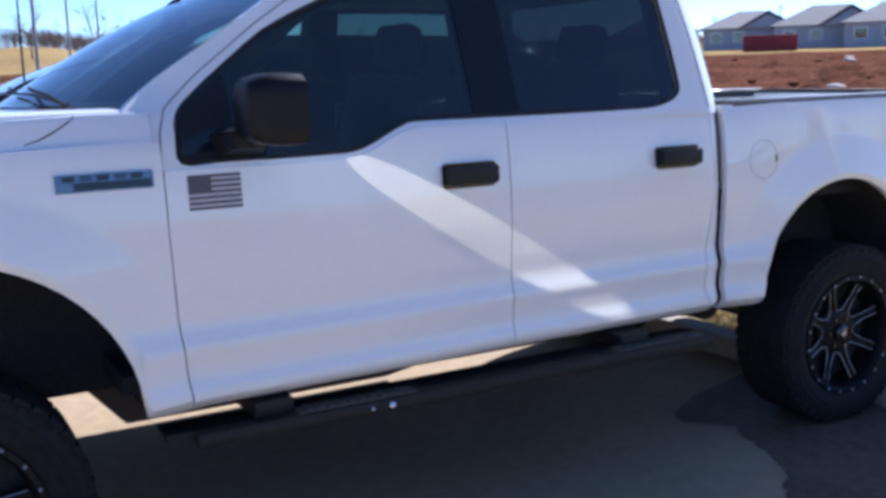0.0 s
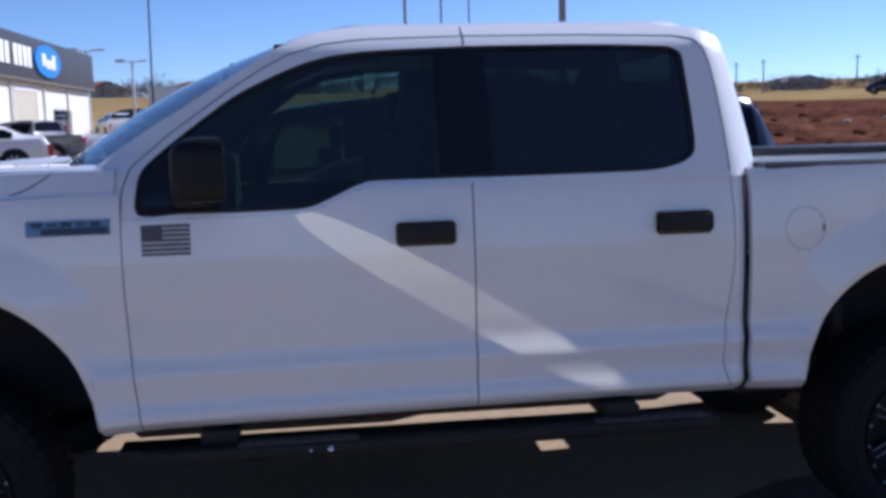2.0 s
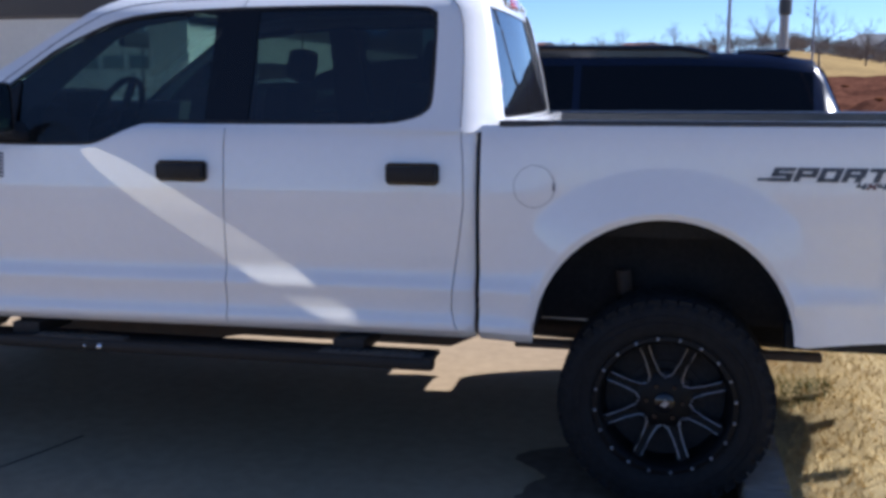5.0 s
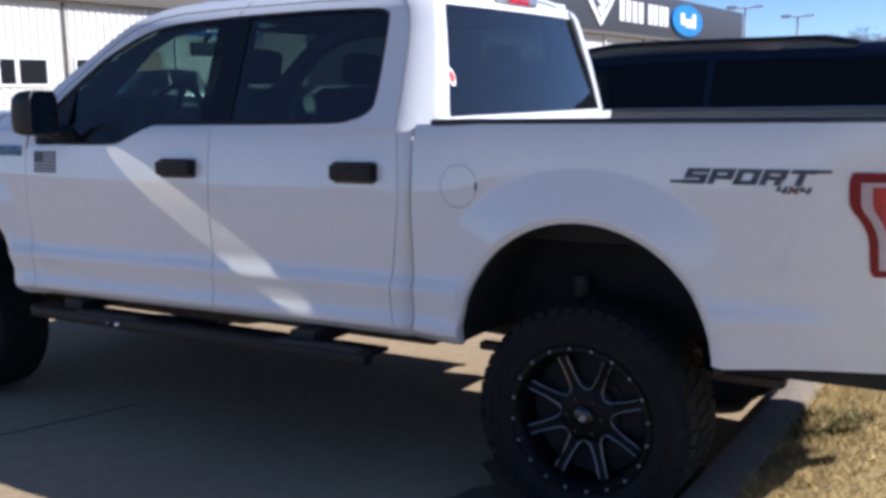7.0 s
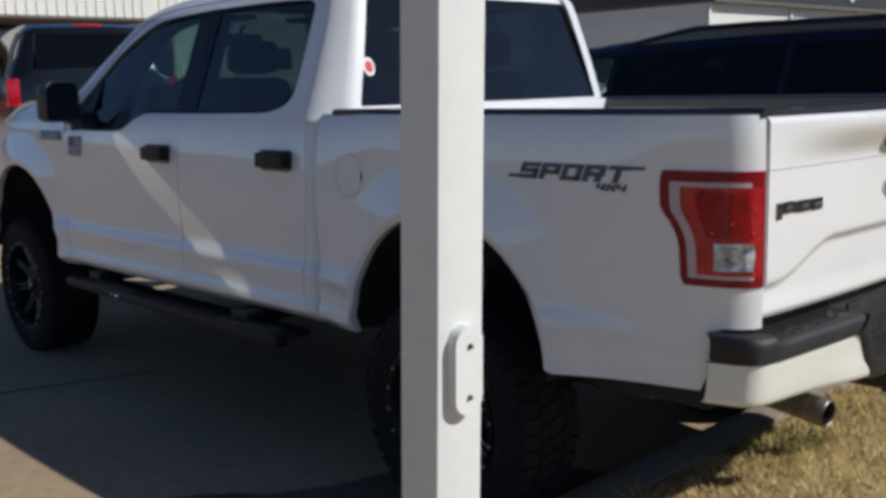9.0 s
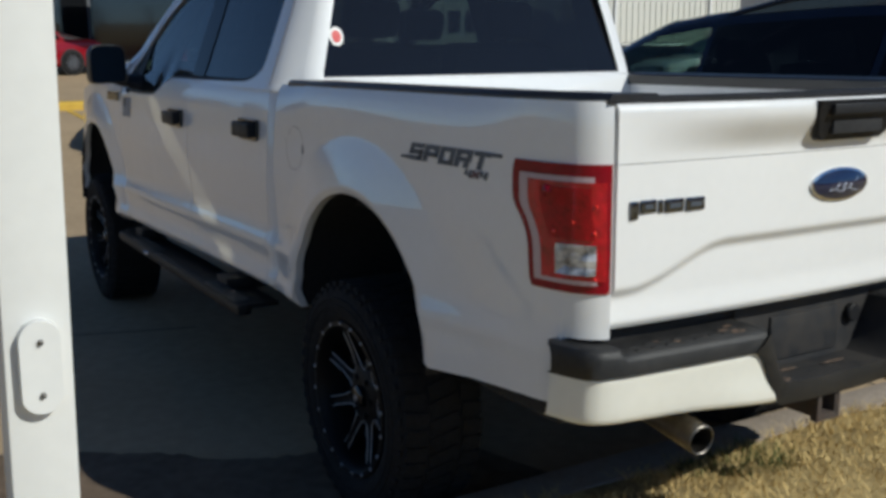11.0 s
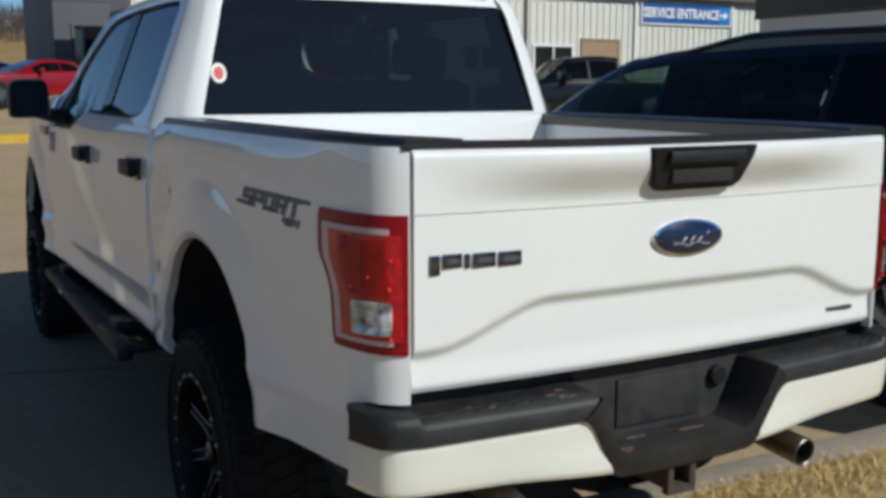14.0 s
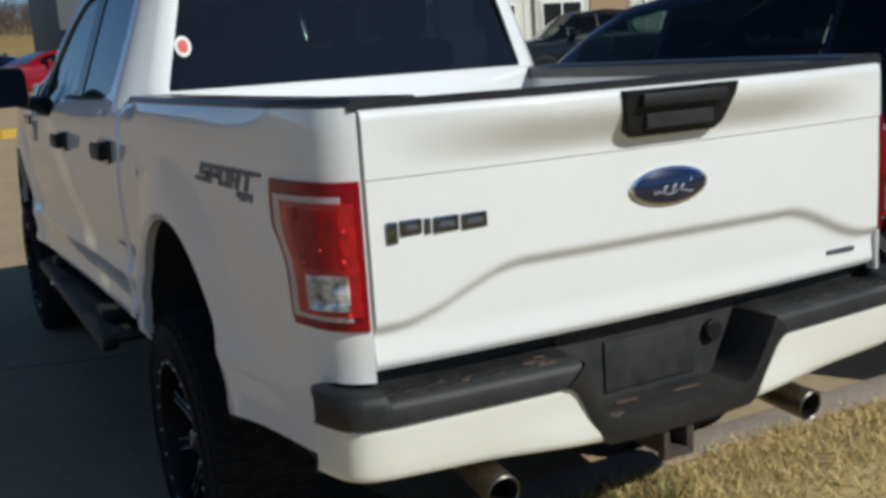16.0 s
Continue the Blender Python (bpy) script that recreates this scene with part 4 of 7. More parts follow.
part("emblem_mark", bm, DECALEDGE, tailgate)
# model badge and small badge as plain bars
for y0, y1, z0, z1 in ((0.236, 0.262, 1.166, 1.212), (0.268, 0.318, 1.180, 1.213), (0.324, 0.338, 1.177, 1.211), (0.345, 0.405, 1.177, 1.211), (0.412, 0.474, 1.176, 1.210)):
    x = gate((y0 + y1) / 2, 1.19).x
    bm = boxes(((x - 0.006, y0, z0), (x + 0.006, y1, z1)), bevel=0.003)
    part("badge_bar", bm, BADGE, tailgate)
    if y1 - y0 > 0.03:
        part("badge_slot", boxes(((x - 0.004, y0 + 0.012, z0 + 0.011), (x + 0.0075, y1 - 0.012, z1 - 0.011))), DECAL, tailgate)
x = gate(1.61, 0.945).x
part("small_badge", boxes(((x - 0.004, 1.555, 0.938), (x + 0.005, 1.665, 0.951)), bevel=0.002), DECAL, tailgate)

# rear bumper
bumper = new("rear_bumper")
bumper.parent = truck


bump_x = table([(0.078, 4.700), (0.090, 4.745), (0.104, 4.79), (0.118, 4.818), (0.138, 4.836), (0.165, 4.846), (0.20, 4.852), (0.35, 4.862), (0.5, 4.872), (0.65, 4.880), (0.8, 4.886), (0.975, 4.888)])
bump_low = table([(0.08, 0.657), (0.2, 0.650), (0.45, 0.640), (0.60, 0.630), (0.74, 0.618)])
white_edge = table([(0.61, 0.738), (0.66, 0.713), (0.70, 0.694), (0.74, 0.674), (0.76, 0.661), (0.774, 0.646), (0.785, 0.620)])
for far in (False, True):
    for name, mat in (("bumper_corner", WHITE), ("bumper_step", STEP)):
        bm = bmesh.new()
        cols = []
        outer = [0.081, 0.085, 0.090, 0.096, 0.103, 0.111, 0.118, 0.127, 0.138, 0.150, 0.165, 0.182, 0.191, 0.198, 0.205, 0.28, 0.36, 0.44, 0.50]
        for k in range(len(outer) + 6):
            t = (k - len(outer) + 1) / 6
            col = []
            for f, inset in (((0, 0.012), (0.04, 0.003), (0.15, 0), (0.4, 0), (0.7, 0), (0.85, 0), (0.95, 0), (1, 0.004)) if mat is WHITE else ((0, 0.012), (0.1, 0.0), (0.68, 0.0), (0.9, 0.006), (1.0, 0.016))):
                y = outer[min(k, len(outer) - 1)]
                z = bump_low(y) + (0.784 - bump_low(y)) * f if mat is WHITE else 0.777 + (0.060 + 0.017 * smooth01((0.205 - y) / 0.015)) * f
                if t > 0:
                    if mat is WHITE:
                        zz = bump_low(0.5 + 0.22 * t)
                        z = zz + (0.784 - zz) * f
                    y = 0.5 + ((white_edge(z) if mat is WHITE else 0.676) - 0.5) * t
                x = bump_x(y) - inset + (0.010 if mat is STEP else 0.012 * smooth01((y - 0.45) / 0.2) * smooth01((0.70 - z) / 0.05) - 0.014 * (1 - f))
                col.append(bm.verts.new((x, y - (0.006 if mat is STEP and y < 0.16 else 0), z)))
            cols.append(col)
        for c0, c1 in zip(cols, cols[1:]):
            for j in range(len(c0) - 1):
                bm.faces.new((c0[j], c1[j], c1[j + 1], c0[j + 1]))
        for j in ((0, -1) if mat is STEP else (0,)):
            back_row = [bm.verts.new((min(4.70, c[j].co.x), c[j].co.y + (0.05 if c[j].co.x < 4.72 else 0.0), c[j].co.z + (0.006 if j else 0))) for c in cols]
            for i in range(len(cols) - 1):
                bm.faces.new((cols[i][j], cols[i + 1][j], back_row[i + 1], back_row[i]))
        inner = [bm.verts.new((4.78, v.co.y, v.co.z)) for v in cols[-1]]
        for j in range(len(inner) - 1):
            bm.faces.new((cols[-1][j], cols[-1][j + 1], inner[j + 1], inner[j]))
        if far:
            flip(bm)
        ob = part(name, bm, STEP if mat is STEP else BOUNCEWHITE, bumper, "black grained step pad" if mat is STEP else "white painted bumper corner", smooth=45)
        if mat is STEP:
            for row in range(3):
                for k in range(9):
                    bm = bmesh.new()
                    box_into(bm, (4.775 + row * 0.030, 0.20 + k * 0.05, 0.834), (4.787 + row * 0.030, 0.232 + k * 0.05, 0.8405), 0.002)
                    if far:
                        flip(bm)
                    part("step_stud", bm, STEP, bumper)
# moulded frame between the steps, with the plate recess behind it
half_out = [(0.350, 0.782), (0.330, 0.774), (0.312, 0.754), (0.285, 0.702), (0.245, 0.622), (0.22, 0.610), (0.10, 0.604)]
half_in = [(0.300, 0.836), (0.288, 0.80), (0.268, 0.76), (0.245, 0.715), (0.226, 0.686), (0.205, 0.673), (0.10, 0.669)]
half_back = [(0.288, 0.836), (0.276, 0.80), (0.258, 0.76), (0.235, 0.715), (0.218, 0.686), (0.200, 0.673), (0.10, 0.669)]


def whole(half):
    return [(-d, z) for d, z in half] + half[::-1]


def face_x(z):
    return 4.900 - 0.016 * (0.83 - z) / 0.2


bm = bmesh.new()
fo, fi = [[bm.verts.new((face_x(z) - inset, C + d, z)) for d, z in whole(h)] for h, inset in ((half_out, 0.006), (half_in, 0.004))]
fm = [bm.verts.new(a.co.lerp(b.co, 0.5) + Vector((0.006, 0, 0))) for a, b in zip(fo, fi)]
fu = [bm.verts.new(v.co + Vector((-0.06, 0, 0.0))) for v in fo]
for a, b in ((fo, fm), (fm, fi), (fu, fo)):
    for i in range(len(a) - 1):
        bm.faces.new((a[i], a[i + 1], b[i + 1], b[i]))
part("bumper_frame", bm, STEP, bumper, "black moulded frame round the plate recess", smooth=50)
bm = bmesh.new()
fi = [bm.verts.new((face_x(z) - 0.004, C + d, z)) for d, z in whole(half_in)]
fb = [bm.verts.new((4.752, C + d, z)) for d, z in whole(half_back)]
for i in range(len(fi) - 1):
    bm.faces.new((fi[i], fi[i + 1], fb[i + 1], fb[i]))
up = [bm.verts.new((4.748, C + d, 0.872)) for d in (-0.288, 0.288)]
bm.faces.new(fb + [up[1], up[0]])
for k, s in ((0, -1), (-1, 1)):
    q = [bm.verts.new((4.72, C + s * d, 0.838)) for d in (0.288, 0.30)]
    bm.faces.new((fi[k], fb[k], q[0], q[1]))
recess = part("plate_recess", bm, DUSTY, bumper, "dusty black plate recess", smooth=30)
part("plate_pad", boxes(((4.740, C - 0.145, 0.690), (4.760, C + 0.145, 0.822)), bevel=0.004), DUSTY, bumper)
# added black blocks behind the bumper ends, only to keep the gaps dark
for yy in (0.105, 2 * C - 0.165):
    part("bumper_bracket", boxes(((4.64, yy, 0.675), (4.715, yy + 0.06, 0.85))), LINER, bumper)
part("bumper_beam", boxes(((4.64, 0.14, 0.70), (4.71, 2 * C - 0.14, 0.80))), RUST, bumper)
part("bumper_gap_trim", boxes(((4.66, 0.14, 0.835), (4.745, 2 * C - 0.14, 0.874))), BLACK, bumper)
bm = bmesh.new()
revolve_into(bm, [(0.0, 0.0), (0.024, 0.0), (0.028, -0.005), (0.028, -0.02)], 20, Matrix.Translation((4.775, C + 0.205, 0.790)) @ pose(0, 0, 0, 0, 0, -90))
part("trailer_socket", bm, BLACK, bumper, "round trailer plug cap")

# rust and dirt worn into the pads and the recess
def scuff(seed, c, rx, ry, tilt=0.0):
    bm = bmesh.new()
    loop = []
    for k in range(18):
        a = 2 * math.pi * k / 18
        r = 1 + 0.45 * noise.noise(Vector((2.2 * math.cos(a), 2.2 * math.sin(a), seed)))
        loop.append((c[0] + rx * r * math.cos(a), c[1] + ry * r * math.sin(a), c[2] + tilt * rx * r * math.cos(a)))
    plate_into(bm, loop, (0, 0, -0.002))
    part("rust_scuff", bm, SCUFF, bumper, "rusty scuff worn into the pad")


for k, (c, rx, ry) in enumerate((((4.846, 0.600, 0.8402), 0.014, 0.030), ((4.822, 0.570, 0.8402), 0.008, 0.020), ((4.800, 0.612, 0.8402), 0.007, 0.016), ((4.834, 0.395, 0.8402), 0.006, 0.013), ((4.808, 0.345, 0.8402), 0.005, 0.010), ((4.842, 0.470, 0.8402), 0.004, 0.018), ((4.845, 1.52, 0.8402), 0.006, 0.014))):
    scuff(k, c, rx, ry)
scuff(11, (4.858, 0.780, 0.6745), 0.012, 0.024), scuff(12, (4.800, 0.86, 0.6755), 0.008, 0.035), scuff(13, (4.815, 1.04, 0.6755), 0.007, 0.045)
# dark strip laid on the panel as the shade of the bed-to-bumper gap
part("bed_bumper_gap", on_side(4.700, 0.690, 4.713, 0.842, 0.002), LINER, bumper)
# hitch receiver and tail pipes
bm = bmesh.new()
for a, b in (((4.35, 0.935, 0.598), (4.86, 1.015, 0.610)), ((4.35, 0.935, 0.526), (4.86, 1.015, 0.538)), ((4.35, 0.935, 0.532), (4.86, 0.947, 0.605)), ((4.35, 1.003, 0.532), (4.86, 1.015, 0.605))):
    box_into(bm, a, b, 0.003)
for a, b in (((4.836, 0.927, 0.606), (4.862, 1.023, 0.618)), ((4.836, 0.927, 0.518), (4.862, 1.023, 0.530)), ((4.836, 0.927, 0.526), (4.862, 0.939, 0.61)), ((4.836, 1.011, 0.526), (4.862, 1.023, 0.61))):
    box_into(bm, a, b, 0.002)
part("hitch_receiver", bm, RUST, truck, "steel hitch receiver tube")
part("hitch_beam", boxes(((4.45, 0.30, 0.58), (4.53, 1.65, 0.66)), bevel=0.01), RUST, truck)
for y, z in ((0.445, 0.575), (1.41, 0.560)):
    bm = bmesh.new()
    s = -1 if y < C else 1
    d = Vector((1, s * 0.05, -0.10)).normalized()
    end = Vector((4.885, y, z))
    m = Matrix.Translation(end) @ d.to_track_quat("Y", "Z").to_matrix().to_4x4()
    revolve_into(bm, [(0.032, -0.70), (0.032, -0.30), (0.040, -0.28), (0.042, 0.0), (0.039, 0.003), (0.036, 0.0), (0.036, -0.26), (0.0, -0.27)], 28, m)
    part("tail_pipe", bm, STEEL, truck, "stainless exhaust tip")

# underside
for y in (0.50, 1.37):
    bm = bmesh.new()
    rail = [(-0.75, 0.60), (0.48, 0.60), (0.62, 0.438), (1.62, 0.438), (1.75, 0.46), (2.75, 0.46), (3.15, 0.64), (4.1, 0.66), (4.45, 0.58), (4.7, 0.58)]
    plate_into(bm, [(x, y, z) for x, z in rail] + [(x, y, z + 0.15) for x, z in rail[::-1]], (0, 0.08, 0))
    part("chassis_rail", bm, RUST, truck)
part("gearbox", boxes(((0.62, 0.72, 0.44), (1.10, 1.22, 0.70)), ((1.10, 0.80, 0.46), (1.45, 1.15, 0.68)), bevel=0.04), RUST, truck)
part("crossmember", boxes(((1.28, 0.57, 0.43), (1.40, 1.38, 0.47)), bevel=0.01), RUST, truck)
part("floor_pan", boxes(((0.55, 0.10, 0.66), (2.93, 2 * C - 0.10, 0.72))), LINER, truck)
part("bed_underside", boxes(((2.97, 0.20, 1.02), (4.72, 2 * C - 0.20, 1.10))), LINER, truck)
for yy in (0.13, 2 * C - 0.19):
    part("bed_valance", boxes(((4.12, yy, 0.615), (4.68, yy + 0.06, 0.72)), bevel=0.01), LINER, truck)
bm = bmesh.new()
revolve_into(bm, [(0.0, 0.04), (0.21, 0.04), (0.24, 0.0), (0.33, -0.01), (0.375, 0.02), (0.385, 0.06), (0.385, 0.17), (0.36, 0.22), (0.24, 0.22), (0.0, 0.20)], 40, Matrix.Translation((4.18, C, 0.50)) @ pose(0, 0, 0, 90))
part("spare_wheel", bm, RUBBER, truck, "spare wheel slung under the bed")
part("engine_bay", boxes(((-0.6, 0.55, 0.62), (0.6, 1.40, 1.25))), LINER, truck)
for x in (0.022, 3.683):
    bm = bmesh.new()
    tube_into(bm, [(x, 0.30, 0.41), (x, 0.85, 0.41), (x, 0.90, 0.41), (x, 1.05, 0.41), (x, 1.10, 0.41), (x, 1.65, 0.41)], [0.045, 0.045, 0.12, 0.12, 0.045, 0.045], 12)
    part("axle", bm, RUST, truck)
bm = bmesh.new()
tube_into(bm, [(0.9, C, 0.52), (3.55, C, 0.44)], 0.045, 10)
part("drive_shaft", bm, RUST, truck)
bm = bmesh.new()
tube_into(bm, [(0.5, 1.25, 0.56), (2.0, 1.28, 0.54), (3.0, 1.28, 0.55), (3.5, 1.30, 0.66), (4.3, 1.36, 0.64)], 0.035, 10)
part("exhaust_pipe", bm, RUST, truck)
for y in (0.42, 1.53):
    bm = bmesh.new()
    tube_into(bm, [(3.55, y, 0.44), (3.50, y, 0.85)], 0.032, 10)
    part("shock_absorber", bm, RUST, truck)
    part("leaf_spring", boxes(((3.05, y - 0.03, 0.50), (4.3, y + 0.03, 0.535)), bevel=0.01), RUST, truck)
part("fuel_tank", boxes(((1.5, 0.62, 0.56), (2.9, 0.90, 0.70)), bevel=0.04), LINER, truck)

# wheels
def build_wheel():
    w = new("wheel")
    bm = bmesh.new()
    R0 = 0.262
    prof = [(R0, 0.02), (0.275, 0.004), (0.30, -0.006), (0.34, -0.010), (0.372, -0.004), (0.392, 0.012), (0.401, 0.034), (0.402, 0.15), (0.402, 0.266), (0.392, 0.29), (0.34, 0.31), (R0, 0.29)]
    revolve_into(bm, prof, 72)
    part("tyre_carcass", bm, RUBBER, w, smooth=50)
    bm = bmesh.new()
    for k in range(44):
        a = 2 * math.pi * k / 44
        for y0, y1, tw, da in ((0.010, 0.088, 0.0225, 0.0), (0.098, 0.204, 0.0225, 0.5), (0.214, 0.29, 0.0225, 0.0)):
            rot = Matrix.Rotation(-(a + da * 2 * math.pi / 44), 4, "Y") @ Matrix.Translation((0.397, (y0 + y1) / 2, 0)) @ Matrix.Rotation(radians(12 if da else -8), 4, "X")
            box_into(bm, (-0.02, (y0 - y1) / 2, -tw), (0.010, (y1 - y0) / 2, tw), 0.0, rot)
        for dr, hw in ((0.380, 0.010),):
            rot = Matrix.Rotation(-a, 4, "Y") @ Matrix.Translation((dr, 0.0, 0))
            box_into(bm, (-0.018, -0.003, -hw), (0.010, 0.02, hw), 0.0, rot)
    part("tyre_tread", bm, RUBBER, w, smooth=0)
    bm = bmesh.new()
    for rad, hh in ((0.325, 0.004), (0.350, 0.003)):
        revolve_into(bm, [(rad - 0.004, -0.006), (rad - 0.002, -0.0125), (rad + 0.002, -0.0125), (rad + 0.004, -0.006)], 72)
    part("sidewall_rib", bm, RUBBER, w)
    bm = bmesh.new()
    revolve_into(bm, [(0.272, 0.012), (0.270, -0.002), (0.254, -0.004), (0.246, 0.004), (0.238, 0.03), (0.232, 0.10), (0.226, 0.22), (0.20, 0.235), (0.03, 0.235)], 60)
    rim = part("rim", bm, RIM, w, smooth=40)
    bm = bmesh.new()
    revolve_into(bm, [(0.0, 0.056), (0.03, 0.054), (0.07, 0.056), (0.098, 0.066), (0.118, 0.078), (0.118, 0.11), (0.0, 0.11)], 40)
    part("wheel_hub", bm, RIM, rim)
    bm = bmesh.new()
    revolve_into(bm, [(0.0, 0.105), (0.15, 0.105), (0.152, 0.11), (0.228, 0.118)], 40)
    part("brake_disc", bm, LINER, rim)
    for k in range(8):
        a = 2 * math.pi * (k + 0.5) / 8
        rot = Matrix.Rotation(-a, 4, "Y")
        bm = bmesh.new()
        sec = []
        for rr, hw, yf, th in ((0.085, 0.024, 0.066, 0.03), (0.112, 0.019, 0.066, 0.03), (0.16, 0.0165, 0.056, 0.03), (0.205, 0.017, 0.044, 0.035), (0.242, 0.019, 0.036, 0.04)):
            sec.append([rot @ Vector((rr, yf, -hw)), rot @ Vector((rr, yf + 0.008, -hw * 0.35)), rot @ Vector((rr, yf + 0.008, hw * 0.35)), rot @ Vector((rr, yf, hw)), rot @ Vector((rr, yf + th, hw)), rot @ Vector((rr, yf + th, -hw))])
        rows = [[bm.verts.new(p) for p in s] for s in sec]
        for q0, q1 in zip(rows, rows[1:]):
            for i in range(6):
                bm.faces.new((q0[i], q0[(i + 1) % 6], q1[(i + 1) % 6], q1[i]))
        spoke = part("spoke", bm, RIM, rim, smooth=25)
        for sg in (-1, 1):
            bm = bmesh.new()
            tube_into(bm, [rot @ Vector((rr, yf - 0.001, sg * (hw - 0.001))) for rr, hw, yf in ((0.098, 0.030, 0.067), (0.106, 0.022, 0.066), (0.16, 0.0165, 0.056), (0.205, 0.017, 0.044), (0.228, 0.018, 0.039))], 0.0023, 6)
            part("milled_edge", bm, MILLED, rim)
    for k in range(8):
        a = 2 * math.pi * k / 8
        rot = Matrix.Rotation(-a, 4, "Y")
        bm = bmesh.new()
        tube_into(bm, [rot @ Vector((0.094 + 0.011 * t * t, 0.0665, 0.0115 * t)) for t in (-1, -0.6, -0.2, 0.2, 0.6, 1)], 0.0021, 6)
        part("milled_edge", bm, MILLED, rim)
    for k in range(20):
        a = 2 * math.pi * (k + 0.5) / 20
        bm = bmesh.new()
        bmesh.ops.create_uvsphere(bm, u_segments=8, v_segments=5, radius=0.0068, matrix=Matrix.Translation((0.262 * math.cos(a), -0.003, 0.262 * math.sin(a))))
        part("rim_bolt", bm, MILLED, rim)
    for k in range(6):
        a = 2 * math.pi * k / 6
        bm = bmesh.new()
        revolve_into(bm, [(0.0, 0.048), (0.009, 0.048), (0.011, 0.054), (0.011, 0.07)], 6, Matrix.Translation((0.068 * math.cos(a), 0, 0.068 * math.sin(a))))
        part("wheel_nut", bm, GLOSSBLACK, rim)
    bm = bmesh.new()
    revolve_into(bm, [(0.0, 0.030), (0.03, 0.032), (0.038, 0.038), (0.04, 0.06)], 24)
    part("centre_cap", bm, GLOSSBLACK, rim)
    bm = bmesh.new()
    plate_into(bm, [(-0.014, 0.0295, -0.008), (0.004, 0.0295, -0.014), (0.018, 0.0295, 0.004), (0.0, 0.0295, 0.013)], (0, 0.002, 0))
    part("cap_mark", bm, MILLED, rim)
    return w


wheel = build_wheel()
wheel.parent = truck
wheel.matrix_basis = pose(0.022, -0.055, 0.408, 0, 11, 0)
for x, y in ((3.683, -0.01), (0.022, 2 * C + 0.055), (3.683, 2 * C + 0.01)):
    w2 = copy_thing(wheel, pose(x, y, 0.408, 0, 2, 180 if y > C else 0))
    w2.parent = truck

# cabin
part("dashboard", boxes(((0.52, 0.20, 1.10), (0.98, 2 * C - 0.20, 1.535)), bevel=0.05), TRIM, truck)
part("instrument_hood", boxes(((0.78, 0.36, 1.46), (1.00, 0.76, 1.60)), bevel=0.05), TRIM, truck)
bm = bmesh.new()
tilt = Matrix.Translation((1.13, 0.56, 1.47)) @ Matrix.Rotation(radians(-65), 4, "Y")
bmr = [tilt @ Vector((0.19 * math.cos(a * math.pi / 14), 0.19 * math.sin(a * math.pi / 14), 0)) for a in range(29)]
tube_into(bm, bmr, 0.016, 8, False)
for a in (0.1, 2.1, 4.2):
    tube_into(bm, [tilt @ Vector((0, 0, -0.02)), tilt @ Vector((0.19 * math.cos(a), 0.19 * math.sin(a), 0))], 0.018, 6)
box_into(bm, (-0.05, -0.06, -0.05), (0.05, 0.06, 0.0), 0.02, tilt)
part("steering_wheel", bm, TRIM, truck)
for x, y, wd in ((1.60, 0.56, 0.50), (1.60, 1.39, 0.50), (2.52, 0.62, 0.60), (2.52, 1.33, 0.60)):
    seat = new("cab_seat")
    seat.parent = truck
    for nm, a, b, ang in (("seat_cushion", (-0.50, -wd / 2, -0.12), (0.0, wd / 2, 0.05), 6), ("seat_back", (-0.10, -wd / 2 + 0.02, 0.0), (0.04, wd / 2 - 0.02, 0.60), 12), ("head_rest", (-0.05, -0.13, 0.63), (0.05, 0.13, 0.80), 12)):
        bm = bmesh.new()
        box_into(bm, a, b, 0.045, Matrix.Translation((x, y, 1.02)) @ Matrix.Rotation(radians(ang), 4, "Y"))
        part(nm, bm, SEAT, seat)
bm = bmesh.new()
box_into(bm, (0.99, C - 0.13, 1.805), (1.02, C + 0.13, 1.885), 0.012)
tube_into(bm, [(0.995, C, 1.86), (0.975, C, 1.885), (1.03, C, 1.925)], 0.012, 6)
part("inside_mirror", bm, TRIM, truck)
for yy in (0.13, 2 * C - 0.13):
    bm = boxes(((0.75, yy - 0.02, 0.72), (2.90, yy + 0.02, 1.36)))
    part("door_card", bm, TRIM, truck)
    s = 1 if yy < C else -1
    for x0, x1 in ((1.80, 2.0), (2.72, 2.93)):
        bm = bmesh.new()
        plate_into(bm, [(x0, yy - s * 0.04, 1.36), (x1, yy - s * 0.04, 1.36), (x1 - 0.04, yy + s * 0.17, 1.92), (x0 + 0.02, yy + s * 0.17, 1.92)], (0, s * 0.03, 0))
        part("inner_pillar", bm, TRIM, truck)
for s in (1, -1):
    # trim inside the windscreen pillar and the sun visor above it
    bm = bmesh.new()
    plate_into(bm, [(x, C - s * (C - y), z) for x, y, z in ((0.72, 0.13, 1.46), (0.80, 0.17, 1.56), (0.98, 0.22, 1.70), (1.18, 0.26, 1.82), (1.40, 0.29, 1.905), (1.62, 0.31, 1.93), (1.62, 0.33, 1.895), (1.42, 0.32, 1.87), (1.28, 0.30, 1.81), (1.16, 0.29, 1.72), (1.02, 0.26, 1.60), (0.96, 0.22, 1.50))], (0, s * 0.03, 0))
    part("pillar_trim", bm, TRIM, truck)
    y0, y1 = sorted((C - s * 0.16, C - s * 0.62))
    part("sun_visor", boxes(((1.22, y0, 1.935), (1.42, y1, 1.96)), bevel=0.01), HEADLINER, truck)
part("cab_floor", boxes(((0.62, 0.14, 0.73), (2.93, 2 * C - 0.14, 0.76))), TRIM, truck)
part("firewall", boxes(((0.60, 0.14, 0.74), (0.64, 2 * C - 0.14, 1.42))), TRIM, truck)

